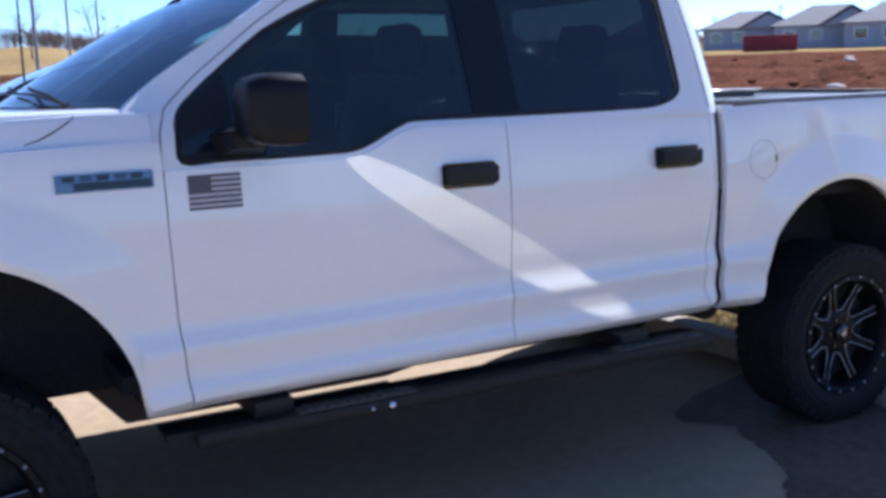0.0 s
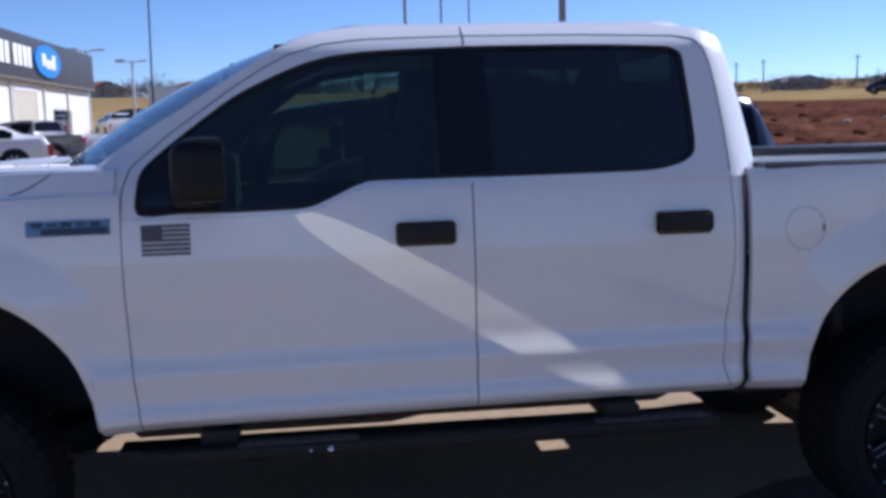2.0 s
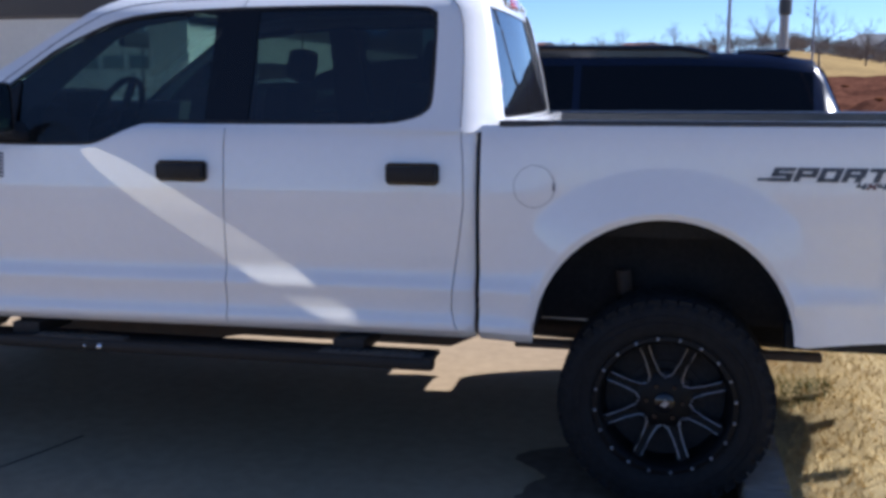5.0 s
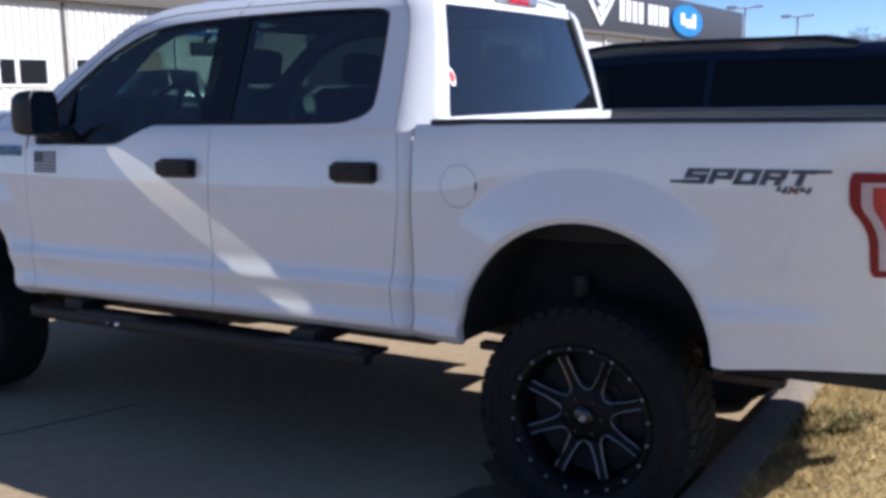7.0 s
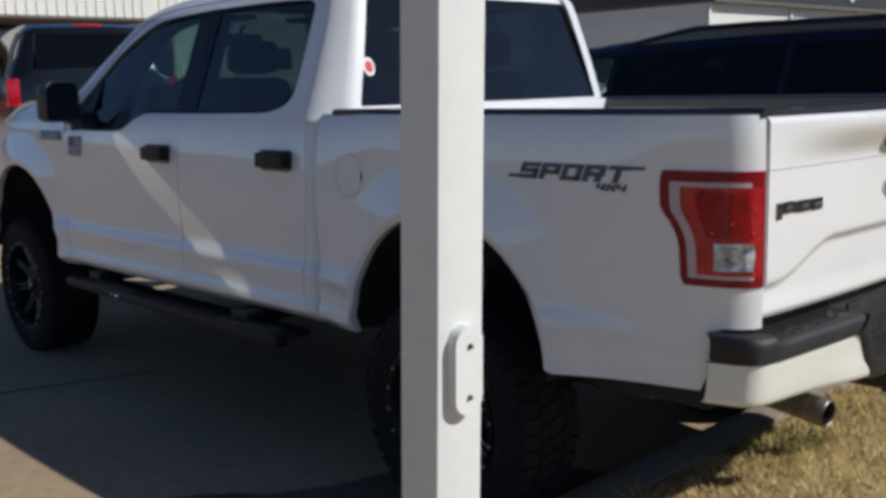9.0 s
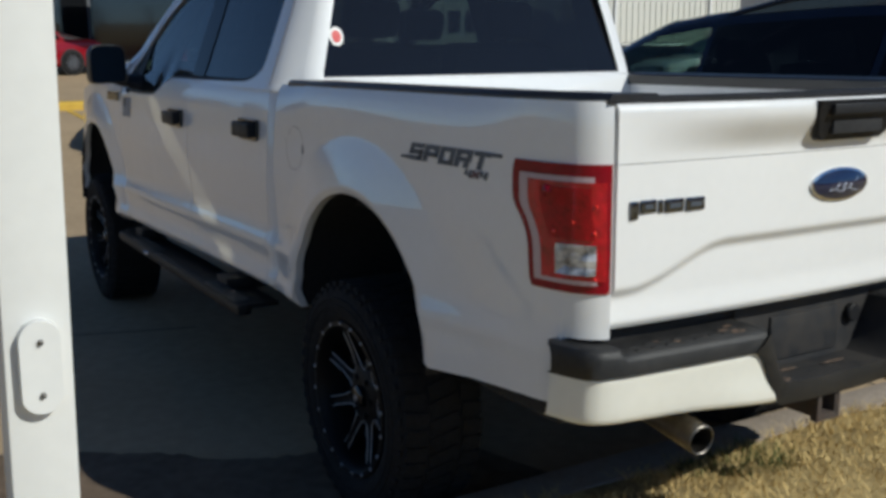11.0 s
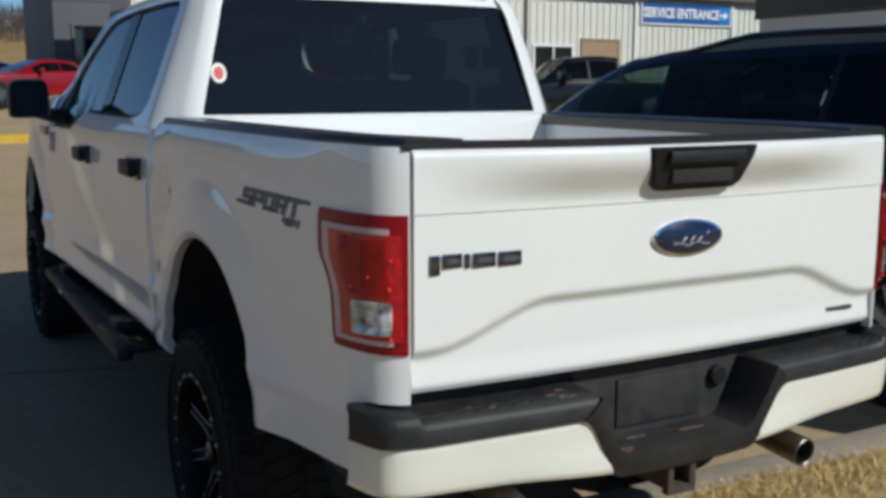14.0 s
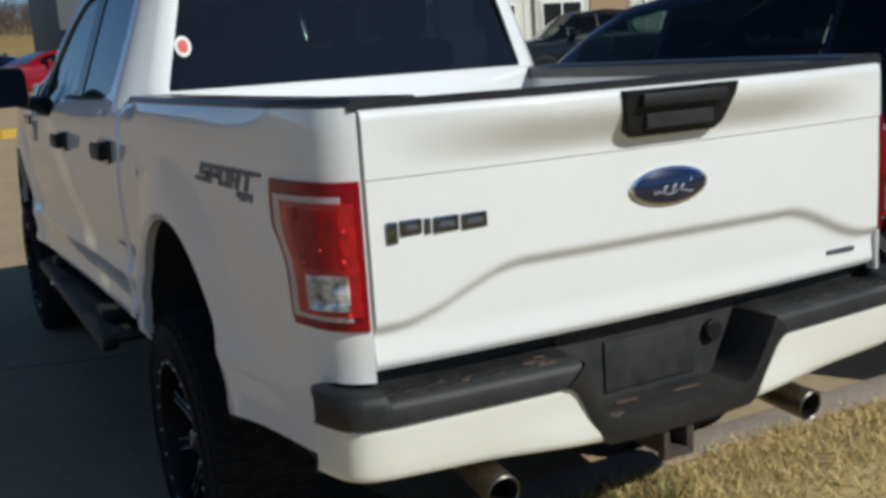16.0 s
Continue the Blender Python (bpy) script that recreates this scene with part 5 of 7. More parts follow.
# ---- ground ----
def height(x, y):
    """Lie of the land: level round the truck, climbing gently beyond."""
    r = math.hypot(x, y)
    far = max(0.0, r - 7.0)
    c = max(0.0, -x / r) if r > 0 else 0
    k = (0.024 + 0.008 * smooth01((x - 4.0) / 22.0)) if y > -20 else 0.012
    b = math.degrees(math.atan2(y, x)) if r > 60 else 0
    rise = 3.0 * smooth01((r - 75) / 75) * smooth01((b - 76) / 8) * (1 - smooth01((b - 125) / 20))
    return rise + (k + (0.056 - k) * c ** 3) * far * far / (far + 2.5) * (1 if y > 0 or x < 0 else max(0.0, 1 + y / 20))


def axis(lo, hi, k=1.13, first=0.8):
    pos, neg = [0.0], [0.0]
    step = first
    while pos[-1] < hi:
        pos.append(pos[-1] + step)
        step *= k
    step = first
    while neg[-1] > lo:
        neg.append(neg[-1] - step)
        step *= k
    return neg[:0:-1] + pos


def sheet(xs, ys, lift):
    bm = bmesh.new()
    vs = [[bm.verts.new((x, y, height(x, y) + lift(x, y))) for y in ys] for x in xs]
    for i in range(len(xs) - 1):
        for j in range(len(ys) - 1):
            bm.faces.new((vs[i][j], vs[i + 1][j], vs[i + 1][j + 1], vs[i][j + 1]))
    return bm


FIELD = material("field_straw", (0.40, 0.285, 0.125), 0.95, spec=0.0, vary=0.3, scale=0.05, fine=1.5, colour2=(0.22, 0.155, 0.075), bump=0.5, bump_scale=3)
tagged(part("ground", sheet(axis(-900, 900), axis(-600, 900), lambda x, y: -0.06), FIELD), "dry straw-coloured field rolling to the horizon", "ground", kind="structure")
lot_x = [-45, -40, -35, -31, -27, -24, -21, -18.5, -16, -14, -12, -10, -8.5, -7, -5, -3, -1, 1, 2.5, 3.99]
lot_y = [-9, -7, -5, -3, -1, 1, 3, 5, 7, 9, 11, 13, 16, 19, 22, 26, 30, 35, 40, 46, 52, 58, 65, 74]
tagged(part("parking_lot", sheet(lot_x, lot_y, lambda x, y: 0.0 if math.hypot(x, y) < 9 else 0.02), CONCRETE), "tan concrete parking lot slabs", "pavement", kind="structure")
for k, (a, b) in enumerate((((-5, -2.805, -0.01), (3.98, -2.795, 0.002)), ((-5, 2.695, -0.01), (3.98, 2.705, 0.002)))):
    tagged(part("slab_joint", boxes((a, b)), OIL, smooth=0), "dark tarred joint between slabs", "joint", kind="structure")
bm = bmesh.new()
rng = random.Random(7)
pts = [(0.55 + 0.5 * t + 0.05 * noise.noise(Vector((t * 9, 3, 0))), -1.5 + 1.75 * t + 0.04 * noise.noise(Vector((t * 12, 8, 0)))) for t in span(0, 1, 26)]
for (x0, y0), (x1, y1) in zip(pts, pts[1:]):
    w = 0.006
    plate_into(bm, [(x0 - w, y0, 0.002), (x0 + w, y0, 0.002), (x1 + w, y1, 0.002), (x1 - w, y1, 0.002)], (0, 0, 0.001))
tagged(part("pavement_crack", bm, OIL, smooth=0), "crack in the concrete", "crack", kind="structure")
# dark brown patch in the gutter round the rear wheel
DARKCONCRETE = material("dark_concrete", (0.165, 0.120, 0.082), 0.75, spec=0.25, vary=0.4, scale=3.0, fine=16, bump=0.25, bump_scale=70)
patch_edge = table([(-2.3, 3.6), (-2.05, 2.9), (-1.75, 2.45), (-1.4, 2.40), (-0.95, 2.53), (-0.70, 2.66), (-0.45, 2.84), (-0.30, 2.98), (-0.15, 3.08), (0.0, 3.13), (0.2, 3.20), (0.4, 3.06), (0.5, 3.12), (0.65, 3.40), (0.80, 3.90)])
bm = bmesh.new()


def kerb_patch(s, t):
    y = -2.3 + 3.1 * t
    x = min(3.95, patch_edge(y) + 0.05 * noise.noise(Vector((y * 6, 2, 0))) + 0.035 * noise.noise(Vector((y * 23, 5, 0))))
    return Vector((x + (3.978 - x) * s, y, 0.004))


grid_into(bm, 4, 110, kerb_patch)
tagged(part("damp_patch", bm, DARKCONCRETE), "dark patch on the concrete along the kerb", "stain", kind="structure")
for y0 in range(-12, 15, 3):
    bm = boxes(((3.985, y0 + 0.008, -0.1), (4.160, y0 + 2.992, 0.112)), bevel=0.018)
    tagged(part("kerb", bm, KERB), "worn concrete kerb along the lawn", "kerb", "kerb stones", "structure")


def lawn_z(x, y):
    return 0.095 + 0.075 * smooth01((x - 4.14) / 0.5) + 0.022 * noise.noise(Vector((x * 2.1, y * 2.1, 0))) + 0.012 * noise.noise(Vector((x * 7, y * 7, 3)))


bm = bmesh.new()
grid_into(bm, 90, 160, lambda s, t: Vector((4.15 + 10 * s * s, -10 + 22 * t, lawn_z(4.15 + 10 * s * s, -10 + 22 * t))))
tagged(part("lawn", bm, LAWN), "dormant tan lawn beyond the kerb", "lawn", kind="structure")


def blades(count, seed, x0, x1, y0, y1, tall, patch):
    rng = random.Random(seed)
    co, faces = [], []
    while len(faces) < count:
        x, y = x0 + (x1 - x0) * rng.random() ** 1.3, rng.uniform(y0, y1)
        if not patch(x, y):
            continue
        z, a, h, w = lawn_z(x, y) - 0.004, rng.uniform(0, 6.283), tall * rng.uniform(0.4, 1.2), rng.uniform(0.0018, 0.004)
        lean, la = h * rng.uniform(0.3, 1.4), rng.uniform(0, 6.283)
        i = len(co)
        co += [(x - w * math.cos(a), y - w * math.sin(a), z), (x + w * math.cos(a), y + w * math.sin(a), z), (x + lean * math.cos(la), y + lean * math.sin(la), z + h)]
        faces.append((i, i + 1, i + 2))
    me = bpy.data.meshes.new("grass")
    me.from_pydata(co, [], faces)
    return me


for label, mat, me in (("dry matted winter grass blades", GRASSDRY, blades(90000, 1, 4.14, 8.5, -2.5, 6.5, 0.045, lambda x, y: noise.noise(Vector((x * 3, y * 3, 1))) > -0.45)),
                       ("small green tufts among the dry grass", GRASSGREEN, blades(5000, 2, 4.14, 7.5, -2.5, 6.5, 0.05, lambda x, y: noise.noise(Vector((x * 1.3, y * 1.3, 9))) > 0.42))):
    me.materials.append(mat)
    tagged(new("grass", me), label, "grass", kind="stuff")

# ---- white post in front of the truck's tail ----
post = thing("canopy_post", "square white painted steel post with a small oval cover", "post")
part("post_shaft", boxes(((-0.047, -0.0525, 0), (0.047, 0.0525, 4.2)), bevel=0.006), POSTW, post)
post.matrix_basis = pose(4.931, -1.182, 0, -1.2, 1.2, 0)
bm = bmesh.new()
oval = [(0.032 * math.cos(a), (0.045 if math.sin(a) > 0 else -0.045) + 0.032 * math.sin(a)) for a in [math.pi * k / 12 for k in range(24)]]
plate_into(bm, [(0.047, y, 1.087 + z) for y, z in oval], (0.022, 0, 0))
cover = part("oval_cover", bm, POSTW, post, "white oval cover plate")
for z in (1.042, 1.130):
    bm = bmesh.new()
    bmesh.ops.create_uvsphere(bm, u_segments=10, v_segments=6, radius=0.005, matrix=Matrix.Translation((0.072, 0, z)))
    part("screw", bm, STEEL, cover)

# ---- vehicles round about: nose to -x, origin on the ground under the middle ----
def wheel_simple(parent, x, y, r, w, rim_mat, detail=True):
    s = 1 if y < 0 else -1
    wh = new("wheel")
    wh.parent = parent
    bm = bmesh.new()
    m = Matrix.Translation((x, y, r))
    revolve_into(bm, [(q, s * d) for q, d in ((r * 0.66, 0.02), (r * 0.8, 0.0), (r * 0.95, 0.012), (r, 0.05), (r, w - 0.03), (r * 0.9, w), (r * 0.6, w))], 36, m)
    part("tyre", bm, RUBBER, wh)
    bm = bmesh.new()
    revolve_into(bm, [(q, s * d) for q, d in ((r * 0.67, 0.01), (r * 0.64, 0.012), (r * 0.60, 0.06), (r * 0.3, 0.075), (0.0, 0.07))], 30, m)
    part("wheel_dish", bm, GLOSSBLACK, wh)
    for k in range(10):
        a = 2 * math.pi * k / 10
        bm = bmesh.new()
        box_into(bm, (0.03, min(0.005 * s, 0.035 * s), -0.026), (r * 0.66, max(0.005 * s, 0.035 * s), 0.026), 0.004, m @ Matrix.Rotation(a, 4, "Y"))
        part("spoke", bm, rim_mat, wh, smooth=0)


SHAPES = {
    "suv": [(0.0, 0.78, 0.74, 0.70, 0.80), (0.015, 0.95, 0.92, 0.74, 0.92), (0.05, 1.10, 1.06, 0.80, 0.98), (0.11, 1.20, 1.15, 0.84, 1.0), (0.14, 1.26, 1.19, 0.84, 1.0), (0.207, 1.46, 1.21, 0.80, 1.0), (0.27, 1.64, 1.22, 0.765, 1.0), (0.336, 1.775, 1.23, 0.735, 1.0), (0.40, 1.82, 1.24, 0.72, 1.0), (0.455, 1.845, 1.245, 0.715, 1.0), (0.60, 1.87, 1.25, 0.71, 1.0), (0.80, 1.865, 1.26, 0.71, 1.0), (0.90, 1.845, 1.265, 0.705, 0.995), (0.955, 1.80, 1.27, 0.70, 0.985), (0.970, 1.70, 1.27, 0.70, 0.98), (0.996, 1.36, 1.26, 0.74, 0.97), (0.999, 1.05, 1.0, 0.82, 0.95), (1.0, 0.85, 0.82, 0.82, 0.92)],
    "coupe": [(0.0, 0.62, 0.60, 0.66, 0.78), (0.02, 0.74, 0.72, 0.74, 0.90), (0.08, 0.86, 0.83, 0.82, 0.98), (0.22, 0.95, 0.90, 0.84, 1.0), (0.33, 1.00, 0.93, 0.84, 1.0), (0.42, 1.20, 0.95, 0.74, 1.0), (0.50, 1.34, 0.97, 0.66, 1.0), (0.60, 1.37, 0.98, 0.64, 1.0), (0.72, 1.30, 1.0, 0.62, 1.0), (0.82, 1.16, 1.02, 0.66, 1.0), (0.90, 1.08, 1.03, 0.74, 0.99), (0.97, 1.06, 1.02, 0.78, 0.96), (1.0, 0.80, 0.78, 0.78, 0.90)],
    "sedan": [(0.0, 0.62, 0.60, 0.70, 0.80), (0.03, 0.80, 0.78, 0.78, 0.93), (0.12, 0.92, 0.89, 0.83, 1.0), (0.27, 1.0, 0.95, 0.84, 1.0), (0.37, 1.26, 0.98, 0.74, 1.0), (0.45, 1.43, 1.0, 0.68, 1.0), (0.60, 1.46, 1.01, 0.67, 1.0), (0.74, 1.38, 1.02, 0.67, 1.0), (0.84, 1.16, 1.03, 0.72, 1.0), (0.95, 1.10, 1.03, 0.76, 0.98), (1.0, 0.75, 0.73, 0.78, 0.92)],
    "pickup": [(0.0, 0.90, 0.86, 0.78, 0.86), (0.015, 1.10, 1.06, 0.82, 0.95), (0.06, 1.20, 1.15, 0.85, 1.0), (0.22, 1.28, 1.20, 0.85, 1.0), (0.30, 1.62, 1.26, 0.76, 1.0), (0.36, 1.86, 1.27, 0.70, 1.0), (0.50, 1.92, 1.28, 0.69, 1.0), (0.595, 1.88, 1.28, 0.69, 1.0), (0.62, 1.42, 1.29, 0.86, 1.0), (0.63, 1.31, 1.29, 0.95, 1.0), (0.97, 1.31, 1.29, 0.95, 1.0), (1.0, 1.05, 1.0, 0.90, 0.97)],
}
GLAZED = {"suv": ((0.145, 0.345, 0.27, 0.42, 0.43, 0.66, 0.67, 0.955), (0.966, 0.994)), "coupe": ((0.34, 0.49, 0.42, 0.60, 0.61, 0.72), (0.74, 0.84)), "sedan": ((0.28, 0.44, 0.37, 0.56, 0.57, 0.78), (0.76, 0.85)), "pickup": ((0.225, 0.355, 0.30, 0.44, 0.45, 0.585), (0.598, 0.618))}


def car(name, label, kind, L, W, H, paint, m, rim=None, glass_mat=None, low=0.30, wheel_r=0.36, category="car", group=""):
    ob = thing(name, label, category, group, m)
    shape = SHAPES[kind]
    top = max(s[1] for s in shape)
    cols = list(zip(*shape))
    f = [table(list(zip(cols[0], [v * (H / top if i in (1, 2) else 1) for v in cols[i]]))) for i in range(5)]
    gm = glass_mat or GLASS_BLACK

    def section(s, t):
        """Half outline, t from sill 0 over shoulder 4 and roof rail 5 to the crown 7."""
        zt, zb, wt, wb = f[1](s), f[2](s), f[3](s) * W / 2, f[4](s) * W / 2
        pts = [(wb * 0.92, low), (wb * 0.99, low + 0.10), (wb, low + 0.45 * (zb - low)), (wb * 0.985, zb - 0.05), (wb * 0.955, zb), (wt, zt - min(0.07, 0.5 * (zt - zb))), (wt * 0.90, zt - 0.012), (0.0, zt + 0.012)]
        i = min(6, int(t))
        u = t - i
        return pts[i][0] + (pts[i + 1][0] - pts[i][0]) * u, pts[i][1] + (pts[i + 1][1] - pts[i][1]) * u

    scr, tail = GLAZED[kind]
    side_spans = [(scr[i], scr[i + 1]) for i in range(2, len(scr) - 1, 2)]
    stations = sorted(set(list(cols[0]) + span(0, 1, 26) + [v for ab in side_spans for v in ab] + [scr[0], scr[1], tail[0], tail[1]]))
    rows_t = (0, 0.5, 1, 1.5, 2, 2.5, 3, 4, 4.10, 4.5, 4.92, 5, 5.5, 6, 6.5, 7)
    bm = bmesh.new()
    rows = []
    for s in stations:
        half = [section(s, t) for t in rows_t]
        full = [(y, z) for y, z in half] + [(-y, z) for y, z in half[-2::-1]]
        rows.append([bm.verts.new(((s - 0.5) * L, y, z)) for y, z in full])
    full_t = list(rows_t) + list(rows_t[-2::-1])
    for (s0, r0), (s1, r1) in zip(zip(stations, rows), list(zip(stations, rows))[1:]):
        sm = (s0 + s1) / 2
        for i in range(len(r0) - 1):
            tm = (full_t[i] + full_t[i + 1]) / 2
            if 4.10 < tm < 4.92 and any(a < sm < b for a, b in side_spans):
                continue
            if tm > 6 and (scr[0] < sm < scr[1] or tail[0] < sm < tail[1]):
                continue
            bm.faces.new((r0[i], r0[i + 1], r1[i + 1], r1[i]))
    bm.faces.new(rows[0]), bm.faces.new(rows[-1][::-1])
    part("body", bm, paint, ob, smooth=40)
    # cabin floor, dash and seats behind the glass
    zb0 = f[2](0.5)
    part("cabin_floor", boxes((((side_spans[0][0] - 0.5) * L, -W * 0.42, zb0 - 0.32), ((side_spans[-1][1] - 0.5) * L, W * 0.42, zb0 - 0.26))), TRIM, ob, smooth=0)
    for a, b in side_spans[:2]:
        for yy in (-0.42, 0.42):
            x = (b - 0.5) * L - 0.12
            bm = bmesh.new()
            box_into(bm, (x - 0.10, yy - 0.22, zb0 - 0.3), (x + 0.06, yy + 0.22, zb0 + 0.22), 0.04)
            box_into(bm, (x - 0.02, yy - 0.12, zb0 + 0.24), (x + 0.07, yy + 0.12, zb0 + 0.40), 0.03)
            part("seat", bm, SEAT, ob)
    for a, b in side_spans:
        for sg in (1, -1):
            bm = bmesh.new()

            def fn(u, v):
                s = a + (b - a) * u
                t = 4.10 + 0.82 * v
                y, z = section(s, t)
                return Vector(((s - 0.5) * L, sg * (y + 0.006), z + 0.002))
            grid_into(bm, 8, 3, fn)
            part("side_window", bm, GLASS_CAR if a == side_spans[0][0] else gm, ob)
    for nm, a, b in (("windscreen", scr[0], scr[1]), ("back_window", tail[0], tail[1])):
        bm = bmesh.new()

        def fn2(u, v):
            s = a + (b - a) * u
            y, z = section(s, 6)
            d = 2 * v - 1
            return Vector(((s - 0.5) * L + (0.008 if nm == "back_window" else -0.006), d * y * 0.97, z + 0.012 + 0.024 * (1 - d * d) * 0.5))
        grid_into(bm, 10, 8, fn2)
        part(nm, bm, GLASS_SCREEN if nm == "windscreen" else gm, ob)
    # lamps, sills, wheels
    for sg in (1, -1):
        bm = bmesh.new()
        y0, y1 = sorted((sg * W * 0.47, sg * W * 0.33))
        zt = f[1](0.03) if kind != "suv" else 0.95
        box_into(bm, (-L / 2 - 0.01, y0, zt - 0.20), (-L / 2 + 0.18, y1, zt - 0.06), 0.02)
        part("head_lamp", bm, LENS, ob)
        bm = bmesh.new()
        y0, y1 = sorted((sg * W * 0.484, sg * W * 0.415))
        zb = f[2](0.985)
        box_into(bm, (L / 2 - 0.16, y0, zb - 0.32), (L / 2 - 0.004, y1, zb + 0.04), 0.02)
        part("tail_lamp", bm, RED, ob)
        for x in (-L * 0.5 + L * 0.185, L * 0.5 - L * 0.215):
            bm = bmesh.new()
            revolve_into(bm, [(wheel_r * 1.16, -0.004 * sg), (wheel_r * 1.10, 0.003 * sg), (0.0, 0.004 * sg)], 32, Matrix.Translation((x, -sg * (W / 2 + 0.001) * -1, wheel_r * 1.02)))
            part("wheel_arch", bm, LINER, ob)
            wheel_simple(ob, x, sg * (W / 2 + 0.045), wheel_r, 0.24, rim or MILLED)
        bm = bmesh.new()
        y0, y1 = sorted((sg * (W / 2 + 0.02), sg * (W / 2 + 0.20)))
        s0 = side_spans[0][0] + 0.02
        zb = f[2](s0)
        box_into(bm, ((s0 - 0.5) * L, y0, zb), ((s0 - 0.5) * L + 0.12, y1, zb + 0.15), 0.03)
        part("door_mirror", bm, paint, ob)
    part("under_body", boxes(((-L * 0.46, -W * 0.4, 0.22), (L * 0.46, W * 0.4, low + 0.1))), LINER, ob)
    return ob


NAVY = material("navy_paint", (0.004, 0.006, 0.020), 0.16, coat=0.0, vary=0.2)
JET = material("black_paint", (0.005, 0.005, 0.006), 0.2, coat=0.25, vary=0.2)
CRIMSON = material("red_paint", (0.24, 0.002, 0.009), 0.25, coat=0.4, vary=0.15)
SILVER = material("silver_paint", (0.42, 0.43, 0.45), 0.35, metal=0.4, coat=1.0, vary=0.1)
CARWHITE = material("car_white_paint", (0.72, 0.72, 0.72), 0.35, coat=1.0, vary=0.05)
GREY = material("grey_paint", (0.10, 0.105, 0.12), 0.3, coat=1.0, vary=0.15)

suv = car("sport_utility_vehicle", "dark navy sport utility vehicle with black windows parked beside the pickup", "suv", 5.65, 1.98, 1.875, NAVY, pose(2.075, 4.46, 0), rim=SILVER, glass_mat=GLASS_BLACK, wheel_r=0.385)
for sg in (1, -1):
    bm = bmesh.new()
    tube_into(bm, [(-0.35, sg * 0.66, 1.80), (0.05, sg * 0.66, 1.865), (0.20, sg * 0.66, 1.885), (0.6, sg * 0.66, 1.888), (1.65, sg * 0.66, 1.878), (1.86, sg * 0.66, 1.84)], 0.026, 8)
    plate_into(bm, [(x, sg * 0.64, z) for x, z in ((-0.35, 1.80), (0.05, 1.862), (0.6, 1.886), (1.65, 1.876), (1.88, 1.82), (1.6, 1.80), (0.2, 1.80))], (0, sg * 0.04, 0))
    part("roof_rail", bm, GLOSSBLACK, suv)
bm = boxes(((2.06, -0.62, 1.83), (2.42, 0.62, 1.872)), bevel=0.018)
part("roof_spoiler", bm, NAVY, suv)
for sg in (1, -1):
    for x in (-0.72, 0.42, 1.48):
        bm = boxes(((x, min(sg * 0.9905, sg * 0.9925), 0.42), (x + 0.008, max(sg * 0.9905, sg * 0.9925), 1.20)))
        part("door_seam", bm, SEAM, suv)

black = car("black_utility_vehicle", "black utility vehicle seen from behind with red tail lamps", "suv", 5.6, 2.30, 2.48, JET, pose(-9.61, 4.32, height(-8.5, 4.3), 0, 0, -14), wheel_r=0.45, low=0.45)
part("high_brake_lamp", boxes(((2.45, -0.18, 2.385), (2.53, 0.18, 2.43)), bevel=0.01), RED, black)
part("rear_badge", boxes(((2.72, -0.70, 1.40), (2.79, -0.46, 1.47)), bevel=0.01), BLUE, black)
car("sports_coupe", "bright red sports coupe parked beyond the yellow kerb", "coupe", 4.78, 1.92, 1.40, CRIMSON, pose(-26.2, 3.1, height(-26.2, 3.1) + 0.03, 0, 0, 110), rim=GREY, wheel_r=0.35, low=0.24)
car("coupe", "dark blue coupe behind the red one", "coupe", 4.7, 1.9, 1.24, NAVY, pose(-31.0, 1.6, height(-31, 1.6) - 0.02, 0, -2, 70), wheel_r=0.35, low=0.24)


def parked(name, label, kind, L, W, H, paint, x, y, turn, **kw):
    return car(name, label, kind, L, W, H, paint, pose(x, y, height(x, y) + 0.02, 0, 0, turn), category="car", group="cars in the lot", **kw)


parked("pickup", "black pickup parked before the metal building", "pickup", 5.8, 2.0, 1.93, JET, -15.0, 15.6, 75, wheel_r=0.40, low=0.40)
parked("sedan", "black sedan parked in the lot", "sedan", 4.8, 1.85, 1.46, JET, -8.4, 20.5, 20)
parked("pickup", "dark grey pickup parked near the sign wing", "pickup", 4.9, 1.9, 1.50, GREY, -7.35, 29.7, -22, wheel_r=0.36, low=0.36)
parked("sedan", "white sedan parked in the lot", "sedan", 4.7, 1.85, 1.46, CARWHITE, -8.2, 25.6, 14)
parked("sedan", "white sedan among parked cars", "sedan", 4.7, 1.85, 1.48, CARWHITE, -9.2, 54.0, -70)
parked("sedan", "white sedan among parked cars", "sedan", 4.7, 1.85, 1.48, CARWHITE, -6.9, 55.0, -66)
parked("pickup", "silver pickup among parked cars", "pickup", 5.4, 1.95, 1.75, SILVER, -8.2, 61.5, 14, wheel_r=0.38, low=0.38)
parked("utility_vehicle", "dark utility vehicle among parked cars", "suv", 4.6, 1.9, 1.65, JET, -5.8, 67.5, 4)
parked("sedan", "white sedan among parked cars", "sedan", 4.7, 1.85, 1.48, CARWHITE, -3.2, 59.5, -64)
parked("utility_vehicle", "dark utility vehicle at the back of the lot", "suv", 4.6, 1.9, 1.62, JET, -11.6, 72.0, 12)
parked("utility_vehicle", "silver utility vehicle among parked cars", "suv", 4.7, 1.9, 1.68, SILVER, 0.6, 66.0, 10)
parked("sedan", "white sedan at the back of the lot", "sedan", 4.7, 1.85, 1.5, CARWHITE, -12.5, 18.5, 80)
parked("utility_vehicle", "black utility vehicle on the straw field", "suv", 5.0, 1.9, 1.7, JET, -26.5, 118.0, 20)
